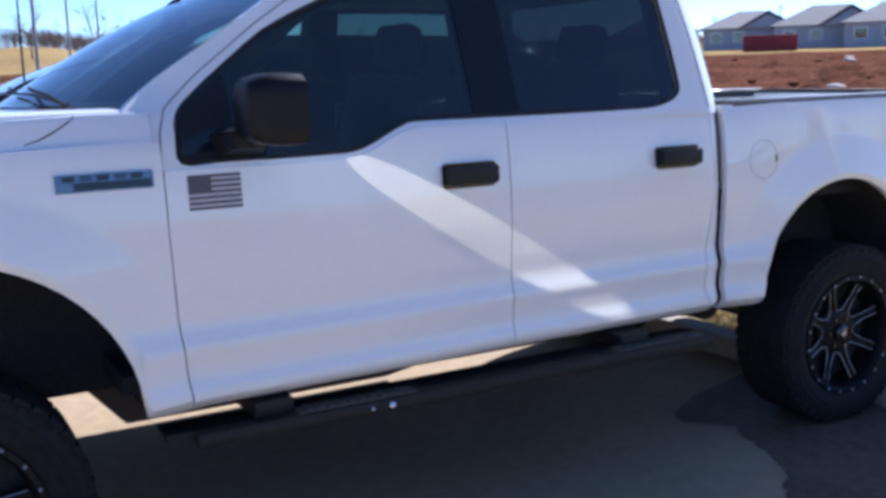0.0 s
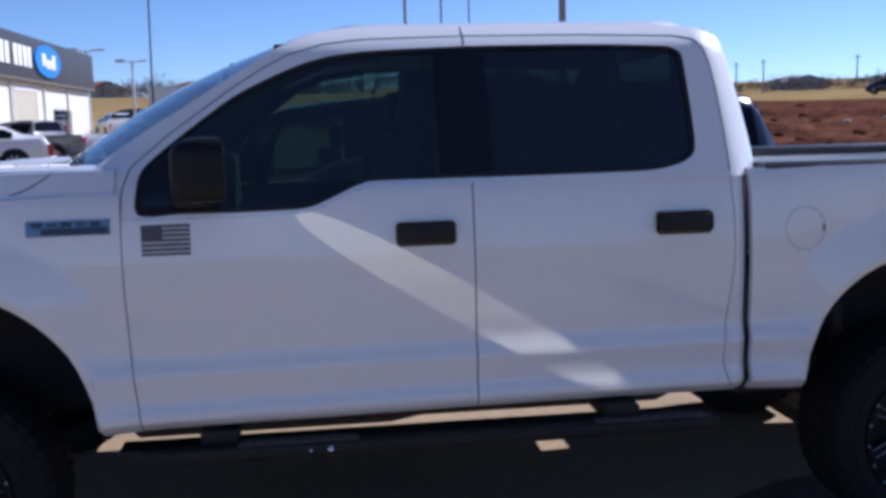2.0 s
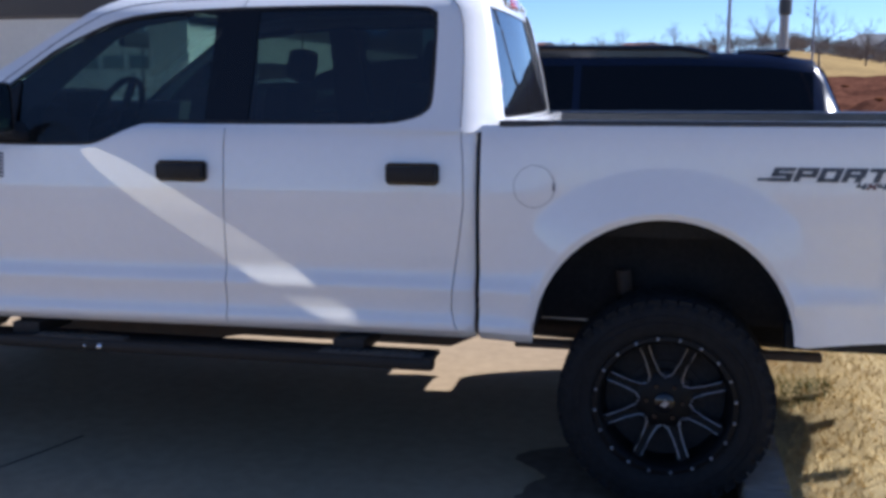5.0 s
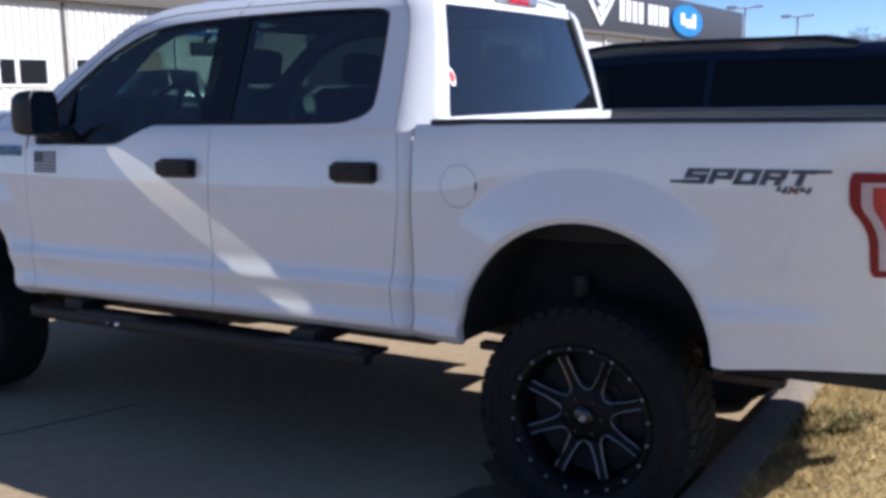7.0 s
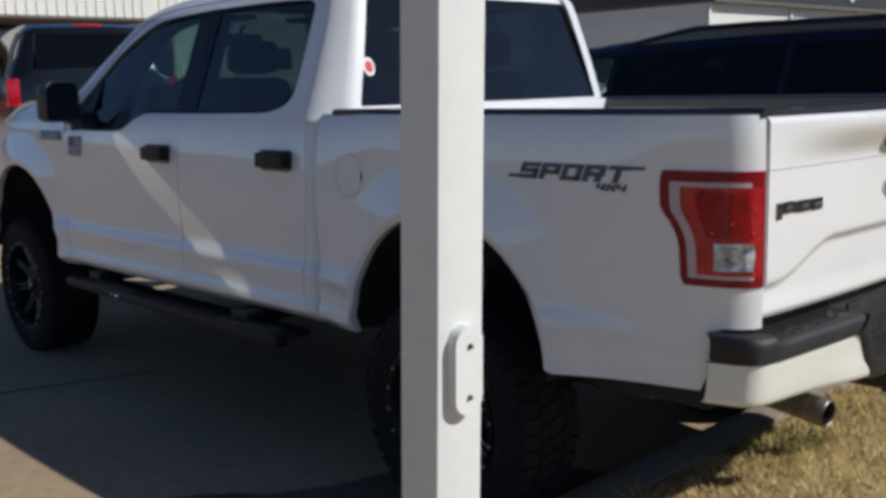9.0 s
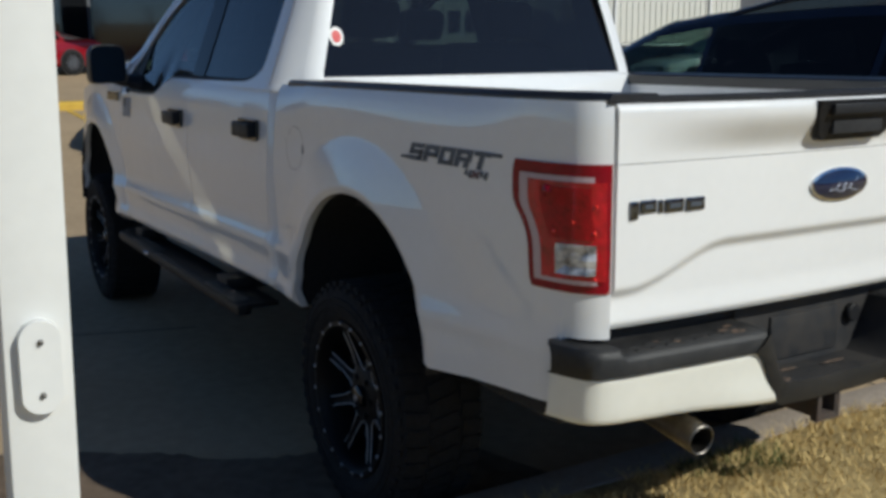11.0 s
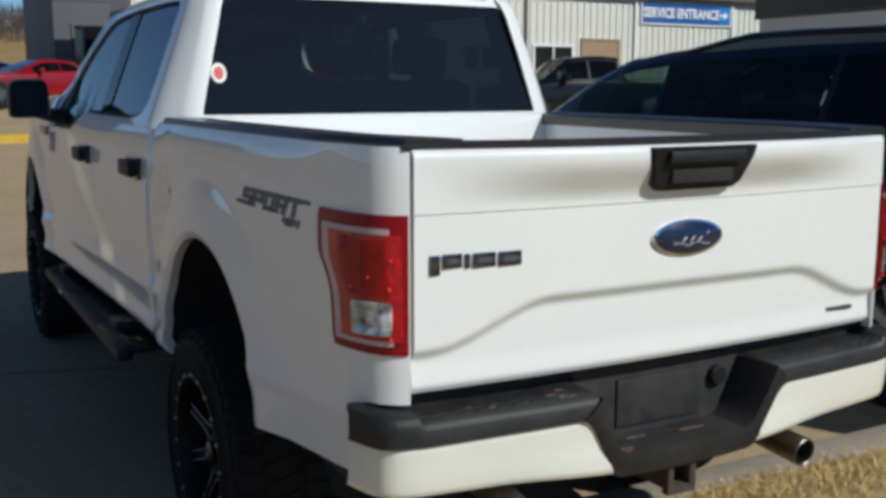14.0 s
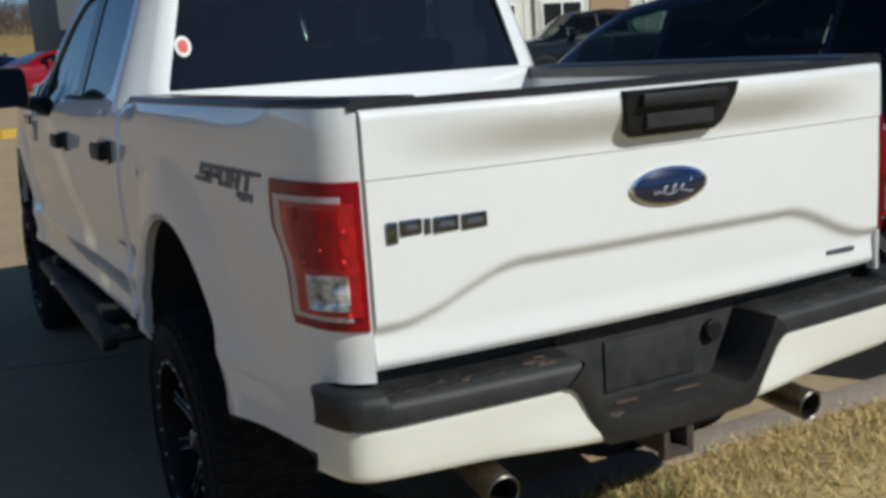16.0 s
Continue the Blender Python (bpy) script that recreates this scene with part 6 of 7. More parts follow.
for x, y, turn in ((69.8, 94.9, -30), (63.7, 98.9, -35), (75.0, 88.0, -40)):
    parked("utility_vehicle", "dark utility vehicle on the far field edge", "suv", 4.6, 1.9, 1.6, JET, x, y, turn)
bm = boxes(((-2.2, -1.1, 0.9), (2.2, 1.1, 2.7)), bevel=0.03)
van = thing("box_trailer", "white box trailer at the edge of the lot", "trailer", m=pose(-12.5, 100.7, height(-12.5, 100.7) + 0.02, 0, 0, 10))
part("box", bm, CARWHITE, van)
part("trailer_frame", boxes(((-2.2, -0.9, 0.5), (2.2, 0.9, 0.9)), bevel=0.02), RUST, van)
for x in (-0.5, 0.5):
    for y in (-1.05, 1.05):
        wheel_simple(van, x, y, 0.40, 0.24, MILLED)

# ---- yellow kerb and bay line ----
for y0 in range(-2, 10, 3):
    bm = bmesh.new()
    plate = [(-16.1, y0, height(-16.1, y0) - 0.1), (-15.75, y0, height(-15.75, y0) - 0.1), (-15.75, y0, height(-15.75, y0) + 0.15), (-15.80, y0, height(-15.8, y0) + 0.19), (-16.1, y0, height(-16.1, y0) + 0.19)]
    a = [bm.verts.new(p) for p in plate]
    b = [bm.verts.new((x, y0 + 2.985, z + height(x, y0 + 2.985) - height(x, y0))) for x, y, z in plate]
    bm.faces.new(a), bm.faces.new(b[::-1])
    for i in range(5):
        bm.faces.new((a[i], b[i], b[(i + 1) % 5], a[(i + 1) % 5]))
    tagged(part("painted_kerb", bm, YELLOW, smooth=0), "yellow painted concrete kerb", "kerb", "yellow kerb stones", "structure")
for y0 in (-0.08, 2.6):
    bm = bmesh.new()
    grid_into(bm, 10, 1, lambda s, t: Vector((-15.7 + 4.9 * s, y0 + 0.12 * t, height(-15.7 + 4.9 * s, y0) + 0.028)))
    tagged(part("bay_line", bm, YELLOW, smooth=0), "faded yellow parking bay line", "line", "bay lines", "structure")

# ---- dealership buildings ----
SIDING = material("white_siding", (0.70, 0.69, 0.63), 0.55, vary=0.08, scale=0.6, fine=8)
FASCIA = material("charcoal_fascia", (0.045, 0.047, 0.055), 0.5, vary=0.15, scale=0.5)
EAVE = material("brown_eave", (0.13, 0.115, 0.10), 0.7, vary=0.2)
TOWER = material("grey_panel", (0.11, 0.115, 0.13), 0.6, vary=0.1, scale=0.5)
DARKGLASS = material("shop_glass", (0.012, 0.013, 0.015), 0.08, vary=0.3, coat=1.0)
TAN = material("tan_board", (0.36, 0.25, 0.15), 0.8, vary=0.15)
ROLLER = material("roller_door_paint", (0.50, 0.46, 0.37), 0.7, vary=0.1)
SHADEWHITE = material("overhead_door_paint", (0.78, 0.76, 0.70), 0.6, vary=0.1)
SIGNBLUE = material("sign_blue", (0.015, 0.10, 0.36), 0.4, vary=0.08)
SKYBLUE = material("sign_light_blue", (0.02, 0.22, 0.62), 0.4, vary=0.15, scale=0.8)
SIGNWHITE = material("sign_white", (0.80, 0.80, 0.80), 0.5, vary=0.03)


service = thing("service_building", "white ribbed metal service building with a dark eave", "building", m=pose(-23.9, 0, 0))
part("wall", boxes(((-14, 13.2, -0.5), (0.0, 45, 4.95))), SIDING, service)
bm = bmesh.new()
for k in range(105):
    y = 13.35 + k * 0.30
    box_into(bm, (0.0, y, -0.2), (0.035, y + 0.07, 4.93))
tagged(part("siding_rib", bm, SIDING, service, smooth=0), kind="stuff")
for y in (15.5, 20.0 - 0.6, 24.40, 29.40, 33.5):
    part("downpipe", boxes(((0.03, y, 0.2), (0.11, y + 0.09, 4.9)), bevel=0.01), SIGNWHITE if y > 20 else EAVE, service)
part("eave", boxes(((-14.2, 13.0, 4.95), (0.35, 45.2, 5.55)), bevel=0.02), EAVE, service, "brown eave band")
part("roof", boxes(((-14.4, 12.8, 5.55), (0.45, 45.4, 5.75)), bevel=0.02), FASCIA, service)


def opening(parent, y0, y1, z0, z1, mat, frame_mat=None, bars=0, name="window"):
    frame_mat = frame_mat or SIGNWHITE
    fr = new(name)
    fr.parent = parent
    bm = bmesh.new()
    for a, b in (((0.0, y0 - 0.08, z0 - 0.08), (0.07, y0, z1 + 0.08)), ((0.0, y1, z0 - 0.08), (0.07, y1 + 0.08, z1 + 0.08)), ((0.0, y0, z1), (0.07, y1, z1 + 0.08)), ((0.0, y0, z0 - 0.08), (0.07, y1, z0))):
        box_into(bm, a, b)
    for k in range(bars):
        y = y0 + (y1 - y0) * (k + 1) / (bars + 1)
        box_into(bm, (0.0, y - 0.03, z0), (0.06, y + 0.03, z1))
    part("window_frame", bm, frame_mat, fr, smooth=0)
    part("pane", boxes(((0.0, y0, z0), (0.04, y1, z1))), mat, fr, smooth=0)
    return fr


opening(service, 19.85, 21.50, 2.13, 3.03, DARKGLASS, bars=1)
opening(service, 16.9, 17.45, 2.2, 3.0, DARKGLASS)
opening(service, 17.6, 18.65, 2.2, 3.0, DARKGLASS)
opening(service, 22.0, 23.65, 1.2, 3.28, TAN, TAN, name="boarded_bay")
opening(service, 13.35, 14.0, 0.9, 3.9, DARKGLASS, TAN, name="doorway")
sign = thing("service_sign", "blue service entrance sign with white letters and an arrow", "sign", m=pose(-23.86, 27.02, 4.40))
part("sign_frame", boxes(((0.0, -2.32, -0.44), (0.05, 2.32, 0.44))), SIGNWHITE, sign, smooth=0)
part("sign_panel", boxes(((0.02, -2.26, -0.38), (0.056, 2.26, 0.38))), SIGNBLUE, sign, smooth=0)
lettering("sign_words", "SERVICE ENTRANCE", 0.50, SIGNWHITE, pose(0.058, -0.28, -0.005, 90, 0, 90), sign, 0.004, stretch=0.86)
part("arrow_panel", boxes(((0.03, 1.66, -0.30), (0.060, 2.20, 0.30))), SKYBLUE, sign, smooth=0)
bm = bmesh.new()
plate_into(bm, [(0.062, y, z) for y, z in ((1.72, -0.05), (1.72, 0.05), (1.92, 0.05), (1.92, 0.16), (2.14, 0.0), (1.92, -0.16), (1.92, -0.05))], (0.004, 0, 0))
part("arrow", bm, SIGNWHITE, sign, smooth=0)

# ribbed canopy fascia and grey tower at the near end
canopy = thing("shop_canopy", "cream ribbed canopy fascia over dark shop windows", "canopy", m=pose(-23.6, 0, 0))
part("fascia", boxes(((-3, 5.6, 3.86), (0.0, 13.3, 5.6))), SIDING, canopy, smooth=0)
bm = bmesh.new()
for k in range(25):
    box_into(bm, (0.0, 5.7 + k * 0.30, 3.88), (0.035, 5.77 + k * 0.30, 5.58))
tagged(part("siding_rib", bm, SIDING, canopy, smooth=0), kind="stuff")
part("soffit_edge", boxes(((-3, 5.55, 3.78), (0.04, 13.35, 3.86))), EAVE, canopy, smooth=0)
part("shop_window", boxes(((-3.4, 5.6, 0.3), (-3.0, 13.3, 3.8))), DARKGLASS, canopy, smooth=0)
tower = thing("entrance_tower", "grey panelled entrance tower with a dark doorway", "building", m=pose(-29.5, 0, 0))
part("wall", boxes(((-8, 4.25, -0.5), (0.0, 9.0, 9.0)), bevel=0.03), TOWER, tower)
for z in (2.6, 4.4, 6.2):
    part("panel_joint", boxes(((-0.01, 4.2, z), (0.012, 9.0, z + 0.03))), FASCIA, tower, smooth=0)
opening(tower, 4.9, 6.0, 0.8, 3.6, DARKGLASS, TOWER, name="doorway")
opening(tower, 4.55, 5.0, 4.8, 6.2, DARKGLASS, TOWER)
part("wall_sign", boxes(((0.0, 4.42, 5.0), (0.05, 4.80, 6.0))), SIGNWHITE, tower, smooth=0)

wing = thing("sign_wing", "white showroom wing under a charcoal sign band", "building", m=pose(-10.4, 0, 0))
part("wall", boxes(((-6.8, 24.07, -0.3), (0.0, 52.6, 3.85))), SIDING, wing)
part("sign_band", boxes(((-7.0, 24.05, 3.85), (0.30, 52.7, 5.62)), bevel=0.02), FASCIA, wing, "charcoal sign band")
part("band_lip", boxes(((-7.0, 24.02, 3.74), (0.34, 52.75, 3.85)), bevel=0.01), EAVE, wing)
for y in (24.1, 29.0, 33.9, 38.2, 43.2, 47.6):
    part("downpipe", boxes(((0.0, y, 0.3), (0.10, y + 0.12, 3.75)), bevel=0.01), SIDING, wing)
opening(wing, 29.6, 32.7, 1.2, 2.45, DARKGLASS, FASCIA, 3)
opening(wing, 26.0, 27.2, 1.2, 2.45, DARKGLASS, FASCIA, 1)
opening(wing, 38.7, 42.0, 0.5, 3.40, ROLLER, SIGNWHITE, name="roller_door")
opening(wing, 45.0, 48.0, 0.9, 2.6, DARKGLASS, FASCIA, 2)
# overhead door on the shaded end wall
door_o = new("overhead_door")
door_o.parent = wing
for k in range(5):
    z = 0.4 + k * 0.58
    part("door_panel", boxes(((-4.5, 24.03, z), (-1.0, 24.07, z + 0.57)), bevel=0.01), SHADEWHITE, door_o)
for k in range(4):
    part("door_pane", boxes(((-4.35 + k * 0.85, 24.01, 2.22), (-3.70 + k * 0.85, 24.035, 2.60))), DARKGLASS, door_o, smooth=0)
# emblem, blank name bars and oval on the band: plain shapes in their colours
bm = bmesh.new()
plate_into(bm, [(0.31, y, z) for y, z in ((31.4, 5.15), (32.0, 5.45), (33.7, 5.45), (34.3, 5.15), (32.85, 4.02))], (0.05, 0, 0))
logo = part("diamond_logo", bm, SIGNWHITE, wing, "white diamond-shaped logo plate", smooth=0)
bm = bmesh.new()
plate_into(bm, [(0.37, y, z) for y, z in ((31.9, 5.10), (33.8, 5.10), (32.85, 4.30))], (0.01, 0, 0))
part("logo_field", bm, FASCIA, logo, smooth=0)
bm = bmesh.new()
plate_into(bm, [(0.385, y, z) for y, z in ((32.2, 5.02), (33.55, 5.02), (33.0, 4.66), (33.3, 4.62), (32.8, 4.38), (32.45, 4.70), (32.9, 4.78))], (0.01, 0, 0))
part("logo_mark", bm, SIGNWHITE, logo, smooth=0)
for y0 in (34.75, 35.45, 36.15, 36.85, 37.95, 38.6, 39.3, 39.95):
    part("name_bar", boxes(((0.30, y0, 4.32), (0.36, y0 + 0.50, 5.16)), bevel=0.01), SIGNWHITE, wing)
bm = bmesh.new()
plate_into(bm, [(0.30, 43.0 + 2.15 * math.cos(a * math.pi / 20), 4.72 + 0.70 * math.sin(a * math.pi / 20)) for a in range(40)], (0.12, 0, 0))
oval_sign = part("oval_sign", bm, SKYBLUE, wing, "blue oval sign")
for y0, y1, z0, z1 in ((41.9, 42.5, 4.50, 5.02), (42.6, 43.0, 4.40, 4.80), (43.1, 43.5, 4.40, 4.80), (43.6, 44.1, 4.40, 5.05)):
    part("sign_bar", boxes(((0.42, y0, z0), (0.44, y1, z1)), bevel=0.01), SIGNWHITE, oval_sign)

# ---- poles and lamps ----
POLEM = material("pole_metal", (0.30, 0.29, 0.30), 0.5, metal=0.3, vary=0.2)
POLEPALE = material("pale_pole_paint", (0.62, 0.62, 0.62), 0.5, vary=0.1)


def pole(name, label, x, y, h, r, heads=(), mat=POLEM, band=None):
    ob = thing(name, label, "pole", "poles", pose(x, y, height(x, y) - 0.08))
    bm = bmesh.new()
    tube_into(bm, [(0, 0, 0), (0, 0, h * 0.5), (0, 0, h)], [r, r * 0.9, r * 0.75], 12)
    part("pole_shaft", bm, mat, ob)
    for a in heads:
        bm = bmesh.new()
        c, s = math.cos(a), math.sin(a)
        tube_into(bm, [(0, 0, h - 0.1), (c * 0.6, s * 0.6, h)], 0.05, 6)
        box_into(bm, (0.5, -0.15, h - 0.06), (1.05, 0.15, h + 0.06), 0.04, Matrix.Rotation(a, 4, "Z"))
        part("lamp_head", bm, mat, ob)
    if band:
        bm = bmesh.new()
        revolve_into(bm, [(r * 0.9, -0.12), (r * 1.45, -0.10), (r * 1.45, 0.10), (r * 0.9, 0.12)], 16, Matrix.Translation((0, 0, band)) @ pose(0, 0, 0, 90))
        part("pole_collar", bm, FASCIA, ob)
    return ob


pole("lamp_pole", "pale steel pole with a dark collar behind the parked cars", 5.3, 12.0, 9.0, 0.065, band=2.75)
pole("street_lamp", "pale lot lamp with two heads", -11.8, 59.4, 5.3, 0.09, (0.2, 3.3), POLEPALE)
pole("street_lamp", "pale lot lamp with two heads", -10.7, 68.5, 5.0, 0.09, (0.2, 3.3), POLEPALE)
for bearing, d, h, r in ((83.05, 55, 9, 0.10), (81.4, 75, 12, 0.09), (79.9, 80, 13, 0.08)):
    a = radians(bearing)
    pole("utility_pole", "slim pale pole beyond the parked cars", d * math.cos(a), -3 + d * math.sin(a), h, r)
for bearing, d, h in ((73.5, 165, 4.8), (71.3, 160, 4.8), (66.5, 170, 5.0), (65.1, 165, 5.2), (60.4, 175, 5.6), (56.2, 180, 4.4), (43.6, 160, 6.0)):
    a = radians(bearing)
    ob = pole("utility_pole", "slim wooden utility pole on the skyline", 2 + d * math.cos(a), -3.6 + d * math.sin(a), h, 0.13)
    part("crossarm", boxes(((-0.6, -0.05, h - 0.50), (0.6, 0.05, h - 0.40)), bevel=0.01), POLEM, ob)

# ---- bare soil, heaps and debris beyond the lawn ----
SOIL = material("red_soil", (0.165, 0.074, 0.046), 0.95, spec=0.0, vary=0.4, scale=0.5, fine=4.0, colour2=(0.062, 0.027, 0.019), bump=0.9, bump_scale=2)
CLAY = material("orange_clay", (0.17, 0.066, 0.026), 0.95, spec=0.0, vary=0.4, scale=1.5, fine=9.0, colour2=(0.08, 0.034, 0.018))
bm = bmesh.new()


def soil(s, t):
    a, r = radians(20 + 68 * s), 24 + 75 * t
    x, y = 2 + r * math.cos(a), r * math.sin(a) - 3
    n = 0.55 * noise.noise(Vector((x * 0.16, y * 0.16, 0))) + 0.45 * noise.noise(Vector((x * 0.5, y * 0.5, 2))) + 0.30 * noise.noise(Vector((x * 1.5, y * 1.5, 4)))
    e = smooth01(t / 0.05) * smooth01((1 - t) / 0.1) * smooth01(s / 0.05) * smooth01((1 - s) / 0.05)
    return Vector((x, y, height(x, y) - 0.05 + e * (0.08 + max(0, 0.9 * n * (1.25 - t)))))


grid_into(bm, 170, 130, soil)
tagged(part("bare_soil", bm, SOIL, smooth=35), "churned red-brown soil with low heaps", "soil", kind="structure")
ROCK = material("broken_concrete", (0.42, 0.39, 0.36), 0.9, vary=0.3, scale=2)
TEAL = material("teal_plastic", (0.02, 0.20, 0.22), 0.6, vary=0.2)
rng = random.Random(11)
for k in range(120):
    a, r = radians(rng.uniform(30, 82)), rng.uniform(28, 75)
    x, y = 2 + r * math.cos(a), -3 + r * math.sin(a)
    bm = bmesh.new()
    bmesh.ops.create_icosphere(bm, subdivisions=2, radius=rng.uniform(0.10, 0.34))
    q = Vector((rng.random() * 9, 0, 0))
    for v in bm.verts:
        v.co *= 1 + 0.5 * noise.noise(v.co * 2 + q)
        v.co.z *= 0.42
    ob = part("soil_clod", bm, (CLAY, SOIL, SOIL, CLAY, ROCK)[k % 5], smooth=0)
    ob.matrix_basis = pose(x, y, height(x, y) + 0.14, 0, 0, rng.uniform(0, 360))
    tagged(ob, ("orange clod of dug clay", "dark clod of dug soil", "dark clod of dug soil", "orange clod of dug clay", "lump of broken concrete")[k % 5] + " on the open ground", "rubble", "rubble")
for x, y, w, h in ((14.0, 34.6, 0.36, 1.05), (73.6, 79.1, 0.75, 1.35)):
    bin_ = thing("site_container", "teal site container standing on the bare soil", "container", "site containers", pose(x, y, height(x, y), 0, 0, 20))
    part("container_box", boxes(((-w, -w, 0), (w, w, h)), bevel=0.03), TEAL, bin_)
    part("container_lid", boxes(((-w - 0.05, -w - 0.05, h), (w + 0.05, w + 0.05, h + 0.1)), bevel=0.02), TEAL, bin_)

# ---- houses beyond the field ----
ROOFM = material("grey_shingle", (0.20, 0.20, 0.205), 0.9, vary=0.2, scale=0.5, fine=6)
BRICKM = material("pale_house_wall", (0.40, 0.42, 0.46), 0.85, vary=0.15, scale=1)
REDM = material("red_container_paint", (0.22, 0.012, 0.018), 0.6, vary=0.2)


BROWNROOF = material("brown_shingle", (0.20, 0.085, 0.055), 0.9, vary=0.2, scale=0.5, fine=6)


def house_far(bearing, d, w, dep, wall_h, roof_h, eye=(0.4, -3.0), top=None, label="low pale house with a grey hipped roof and white eaves"):
    top = top or ROOFM
    a = radians(bearing)
    x, y = eye[0] + d * math.cos(a), eye[1] + d * math.sin(a)
    ob = thing("house", label, "house", "houses", pose(x, y, height(x, y) - 0.1, 0, 0, bearing - 90))
    part("wall", boxes(((-w / 2, 0, 0), (w / 2, dep, wall_h))), BRICKM, ob, smooth=0)
    bm = bmesh.new()
    e, k = 0.5, dep / 2 * 0.9
    lo = [(-w / 2 - e, -e, wall_h), (w / 2 + e, -e, wall_h), (w / 2 + e, dep + e, wall_h), (-w / 2 - e, dep + e, wall_h)]
    a_ = [bm.verts.new(p) for p in lo]
    r0, r1 = bm.verts.new((-w / 2 + k, dep / 2, wall_h + roof_h)), bm.verts.new((w / 2 - k, dep / 2, wall_h + roof_h))
    for f_ in ((a_[0], a_[1], r1, r0), (a_[1], a_[2], r1), (a_[2], a_[3], r0, r1), (a_[3], a_[0], r0), (a_[3], a_[2], a_[1], a_[0])):
        bm.faces.new(f_)
    roof_o = part("roof", bm, top, ob, smooth=0)
    # front gable
    bm = bmesh.new()
    g = w * 0.18
    plate_into(bm, [(g - 3, -0.6, wall_h - 0.1), (g + 3, -0.6, wall_h - 0.1), (g, -0.6, wall_h + roof_h * 0.7)], (0, dep / 2, 0))
    part("gable", bm, BRICKM, roof_o, smooth=0)
    for s in (-1, 1):
        bm = bmesh.new()
        plate_into(bm, [(g + s * 3.4, -0.9, wall_h - 0.25), (g, -0.9, wall_h + roof_h * 0.78), (g, -0.9, wall_h + roof_h * 0.78 + 0.25), (g + s * 3.4, -0.9, wall_h)], (0, dep / 2 + 0.6, 0))
        part("gable_roof", bm, top, roof_o, smooth=0)
    for u in (-0.36, -0.12, 0.38):
        wnd = part("window", boxes(((u * w - 0.7, -0.06, 0.9), (u * w + 0.7, 0.02, 2.2))), SIGNWHITE, ob, smooth=0)
        part("pane", boxes(((u * w - 0.6, -0.09, 1.0), (u * w + 0.6, -0.05, 2.1))), DARKGLASS, wnd, smooth=0)
    return ob


house_far(44.6, 128, 11, 9, 2.6, 2.2)
house_far(40.6, 122, 12, 9, 2.6, 2.4)
house_far(37.0, 118, 12, 9, 2.7, 2.4)
house_far(33.0, 125, 12, 9, 2.7, 2.4)
house_far(49.5, 170, 13, 9, 2.6, 2.2)
house_far(52.3, 138, 8, 6, 1.6, 0.7)
house_far(78.5, 215, 16, 10, 2.8, 2.6)
for bearing, d, w in ((101.3, 215, 11), (96.4, 225, 9), (91.0, 235, 14)):
    house_far(bearing, d, w, 8, 2.2, 1.7, (1.3, -3.5), BROWNROOF, "low house with a red-brown roof beyond the straw field")
for bearing, d, w in ((76.5, 188, 11), (72.2, 192, 12), (68.6, 188, 10), (63.2, 192, 12), (58.5, 196, 10)):
    house_far(bearing, d, w * 0.8, 7, 1.5, 1.2, (1.7, -3.6))
a = radians(43.6)
cont = thing("shipping_container", "dark red shipping container by the houses", "container", m=pose(0.4 + 112 * math.cos(a), -3 + 112 * math.sin(a), height(83, 72) - 0.05, 0, 0, -46))
part("container_box", boxes(((-2.7, -1.1, 0), (2.7, 1.1, 1.65)), bevel=0.03), REDM, cont)
for k in range(10):
    part("container_rib", boxes(((-2.55 + k * 0.54, -1.14, 0.1), (-2.30 + k * 0.54, -1.09, 1.55))), REDM, cont, smooth=0)

# ---- bare winter trees ----
BARK = material("grey_bark", (0.11, 0.085, 0.075), 0.95, vary=0.3)
TWIG = material("twig_haze", (0.135, 0.103, 0.088), 0.95, vary=0.3)


def limbs(seed, tall, depth=4):
    """Forking limbs as (start, end, radius), twigs last."""
    rng = random.Random(seed)
    out = []

    def grow(p, d, ln, r, k):
        q = p + d * ln
        out.append((p, q, r, k))
        if k == 0:
            return
        for _ in range(3 if k > 1 else 5):
            nd = (d + Vector((rng.uniform(-1, 1), rng.uniform(-1, 1), rng.uniform(-0.25, 0.8))) * 0.8).normalized()
            grow(p.lerp(q, rng.uniform(0.45, 1.0)), nd, ln * rng.uniform(0.62, 0.9), r * 0.50, k - 1)
    grow(Vector((0, 0, 0)), Vector((rng.uniform(-0.06, 0.06), rng.uniform(-0.06, 0.06), 1)).normalized(), tall * 0.24, tall * 0.014, depth)
    return out


def limb_mesh(data, co, faces, m, want):
    for p, q, r, k in data:
        if not want(k):
            continue
        p, q = m @ p, m @ q
        d = (q - p).normalized()
        s = d.cross(Vector((0.3, 0.2, 1))).normalized()
        u = s.cross(d)
        i = len(co)
        n = 5 if k > 1 else 3
        for c, rr in ((p, r), (q, r * 0.6)):
            for j in range(n):
                a = 2 * math.pi * j / n
                co.append(c + (s * math.cos(a) + u * math.sin(a)) * rr)
        for j in range(n):
            faces.append((i + j, i + (j + 1) % n, i + n + (j + 1) % n, i + n + j))


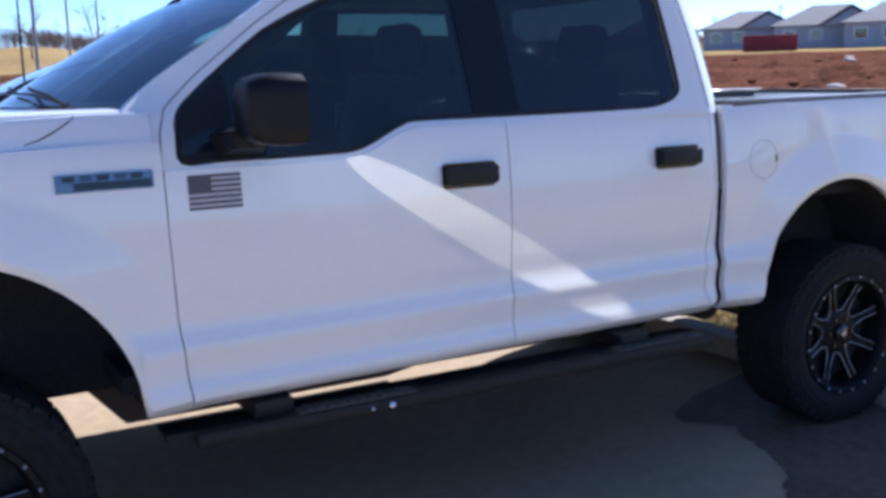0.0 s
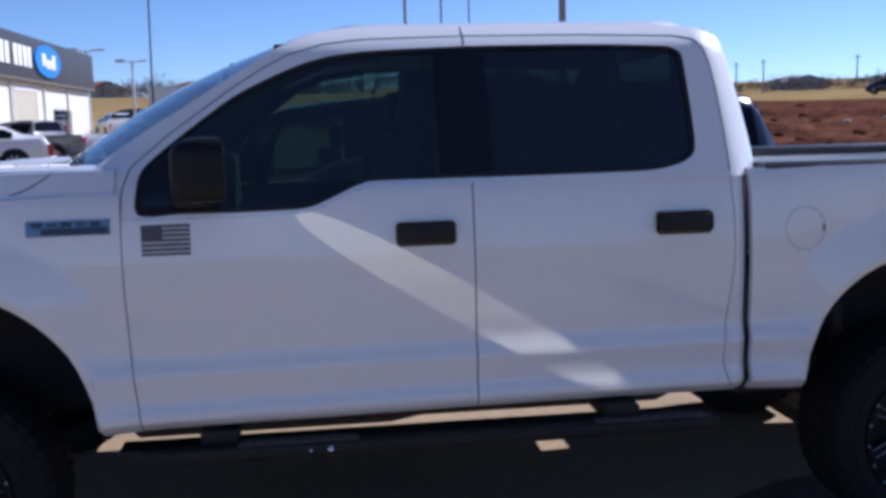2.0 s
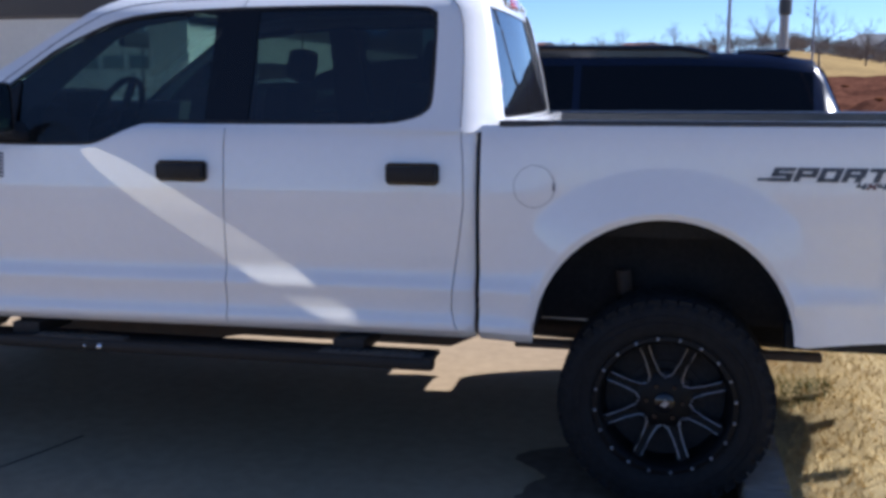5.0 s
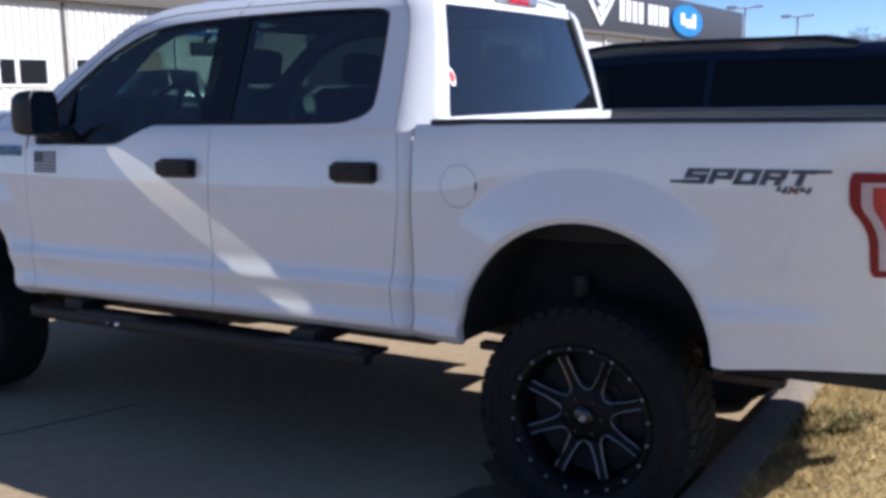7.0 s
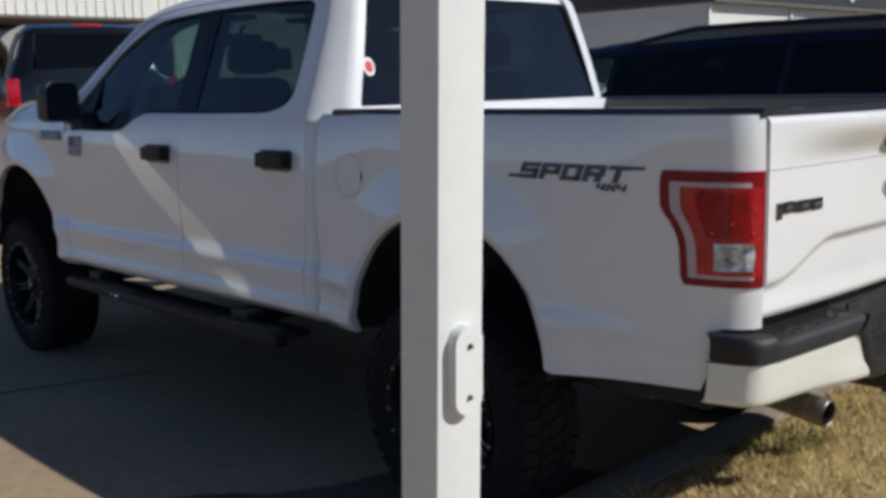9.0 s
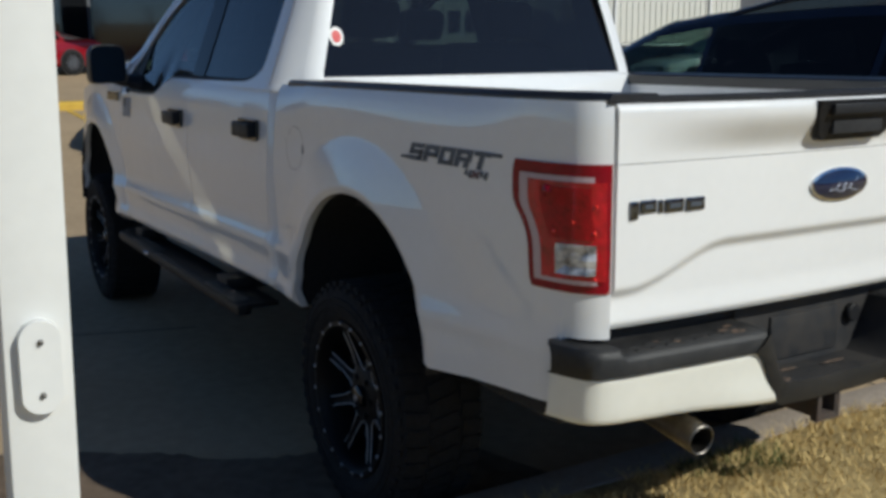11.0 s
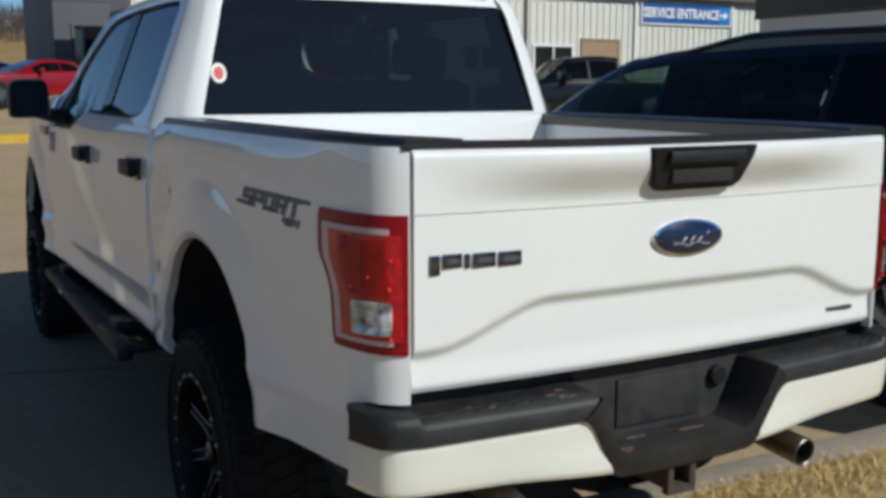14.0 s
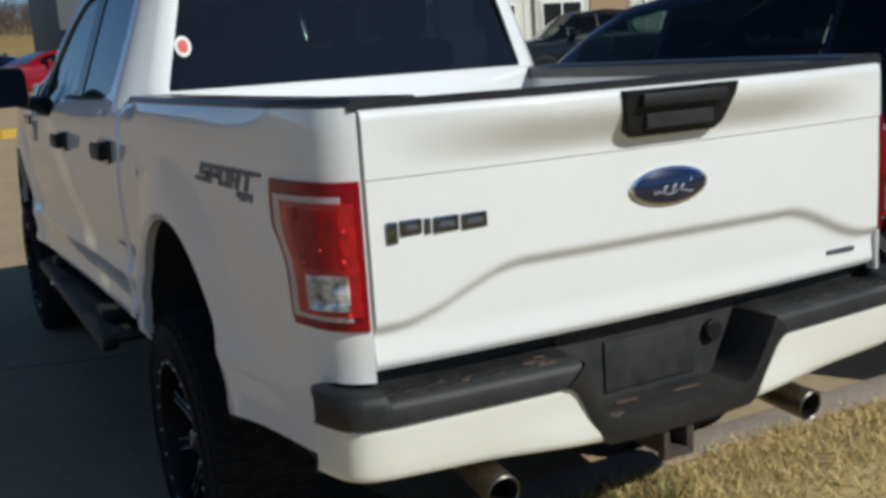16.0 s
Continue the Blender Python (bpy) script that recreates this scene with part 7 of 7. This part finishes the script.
def tree(name, label, seed, tall, x, y):
    data = limbs(seed, tall, 5)
    ob = thing(name, label, "tree", "bare trees", pose(x, y, height(x, y) - 0.1, 0, 0, seed * 40))
    for nm, mat, want in (("trunk", BARK, lambda k: k > 2), ("crown", TWIG, lambda k: k <= 2)):
        co, faces = [], []
        limb_mesh(data, co, faces, Matrix(), want)
        me = bpy.data.meshes.new(nm)
        me.from_pydata(co, [], faces)
        me.materials.append(mat)
        o = new(nm, me)
        o.parent = ob
    return ob


k = 0
for bearing, d, tall in ((81.0, 105, 10), (84.0, 120, 9), (79.0, 135, 9.5), (76.8, 150, 9), (69.5, 165, 6), (57.5, 165, 5.5), (54.5, 160, 5), (46.5, 150, 8), (39.0, 140, 9), (96.5, 230, 7), (101.5, 235, 7), (98.6, 225, 9), (86.5, 110, 8), (89.0, 190, 9), (92.0, 200, 9)):
    a = radians(bearing)
    k += 1
    tree("bare_tree", "leafless winter tree with fine grey twigs", k, tall, 1.5 + d * math.cos(a), -3.4 + d * math.sin(a))


def woods(name, label, seed, count, a0, a1, d0, d1, t0, t1, sink=0.2):
    rng = random.Random(seed)
    kinds = [limbs(100 + seed + i, 1.0, 4) for i in range(7)]
    co, faces = [], []
    for _ in range(count):
        a, d, tall = radians(rng.uniform(a0, a1)), rng.uniform(d0, d1), rng.uniform(t0, t1)
        x, y = 2 + d * math.cos(a), -2 + d * math.sin(a)
        m = Matrix.Translation((x, y, height(x, y) - sink)) @ Matrix.Rotation(rng.uniform(0, 6), 4, "Z") @ Matrix.Diagonal((tall * 1.1, tall * 1.1, tall, 1))
        data = [(p, q, max(r * tall, 0.012), k) for p, q, r, k in rng.choice(kinds)]
        limb_mesh(data, co, faces, m, lambda k: True)
    me = bpy.data.meshes.new(name)
    me.from_pydata(co, [], faces)
    me.materials.append(TWIG)
    return tagged(new(name, me), label, "woods", kind="stuff")


def thicket(name, label, seed, crowns, a0, a1, d0, d1, r0, r1, lift, sprays=90, fine=0.07):
    """Massed bare crowns: clumps of twig sprays, dense low down and ragged at the top."""
    rng = random.Random(seed)
    co, faces = [], []
    for _ in range(crowns):
        a, d, r = radians(rng.uniform(a0, a1)), rng.uniform(d0, d1), rng.uniform(r0, r1)
        cx, cy = 2 + d * math.cos(a), -2 + d * math.sin(a)
        cz = height(cx, cy) + r * rng.uniform(0.3, lift)
        for _ in range(sprays):
            v = Vector((rng.gauss(0, 1), rng.gauss(0, 1), rng.gauss(0, 1)))
            p = Vector((cx, cy, cz)) + v.normalized() * r * rng.random() ** (0.6 if sprays < 200 else 0.85)
            p.z = max(p.z, height(cx, cy))
            d1_, d2_ = Vector((rng.uniform(-1, 1), rng.uniform(-1, 1), rng.uniform(-0.2, 1))), Vector((rng.uniform(-1, 1), rng.uniform(-1, 1), rng.uniform(-0.5, 0.5)))
            k = len(co)
            co += [p, p + d1_ * r * (0.26 if sprays < 200 else 0.17), p + d1_ * r * 0.14 + d2_ * r * fine]
            faces.append((k, k + 1, k + 2))
    me = bpy.data.meshes.new(name)
    me.from_pydata(co, [], faces)
    me.materials.append(TWIG)
    return tagged(new(name, me), label, "woods", kind="stuff")


thicket("far_thicket", "brown leafless thicket along the skyline", 21, 420, 24, 72, 160, 190, 1.0, 1.9, 0.8, 230, 0.05)
thicket("far_thicket", "brown leafless thicket behind the lot", 24, 220, 72, 120, 190, 240, 1.4, 2.8, 0.9)
thicket("far_thicket", "brown leafless thicket on the rise", 22, 500, 158, 202, 140, 210, 2.0, 4.2, 1.1)
woods("far_woods", "low brown leafless woods along the skyline", 1, 300, 26, 68, 170, 260, 2.2, 4.8, 0.6)
woods("far_woods", "brown leafless woods beyond the field", 5, 220, 67, 84, 165, 240, 4.0, 7.0, 1.0)
woods("far_woods", "brown leafless woods behind the lot", 4, 360, 80, 118, 205, 270, 5.0, 8.0, 1.0)
woods("far_woods", "dense brown leafless woods on the rise", 2, 560, 160, 200, 150, 230, 6, 10)
woods("far_woods", "leafless woods behind the lawn", 3, 160, -100, 26, 90, 160, 6, 12)
thicket("far_thicket", "grey-brown leafless crowns massed along the skyline", 23, 70, 67, 84, 150, 175, 1.2, 2.2, 0.9, 420, 0.035)
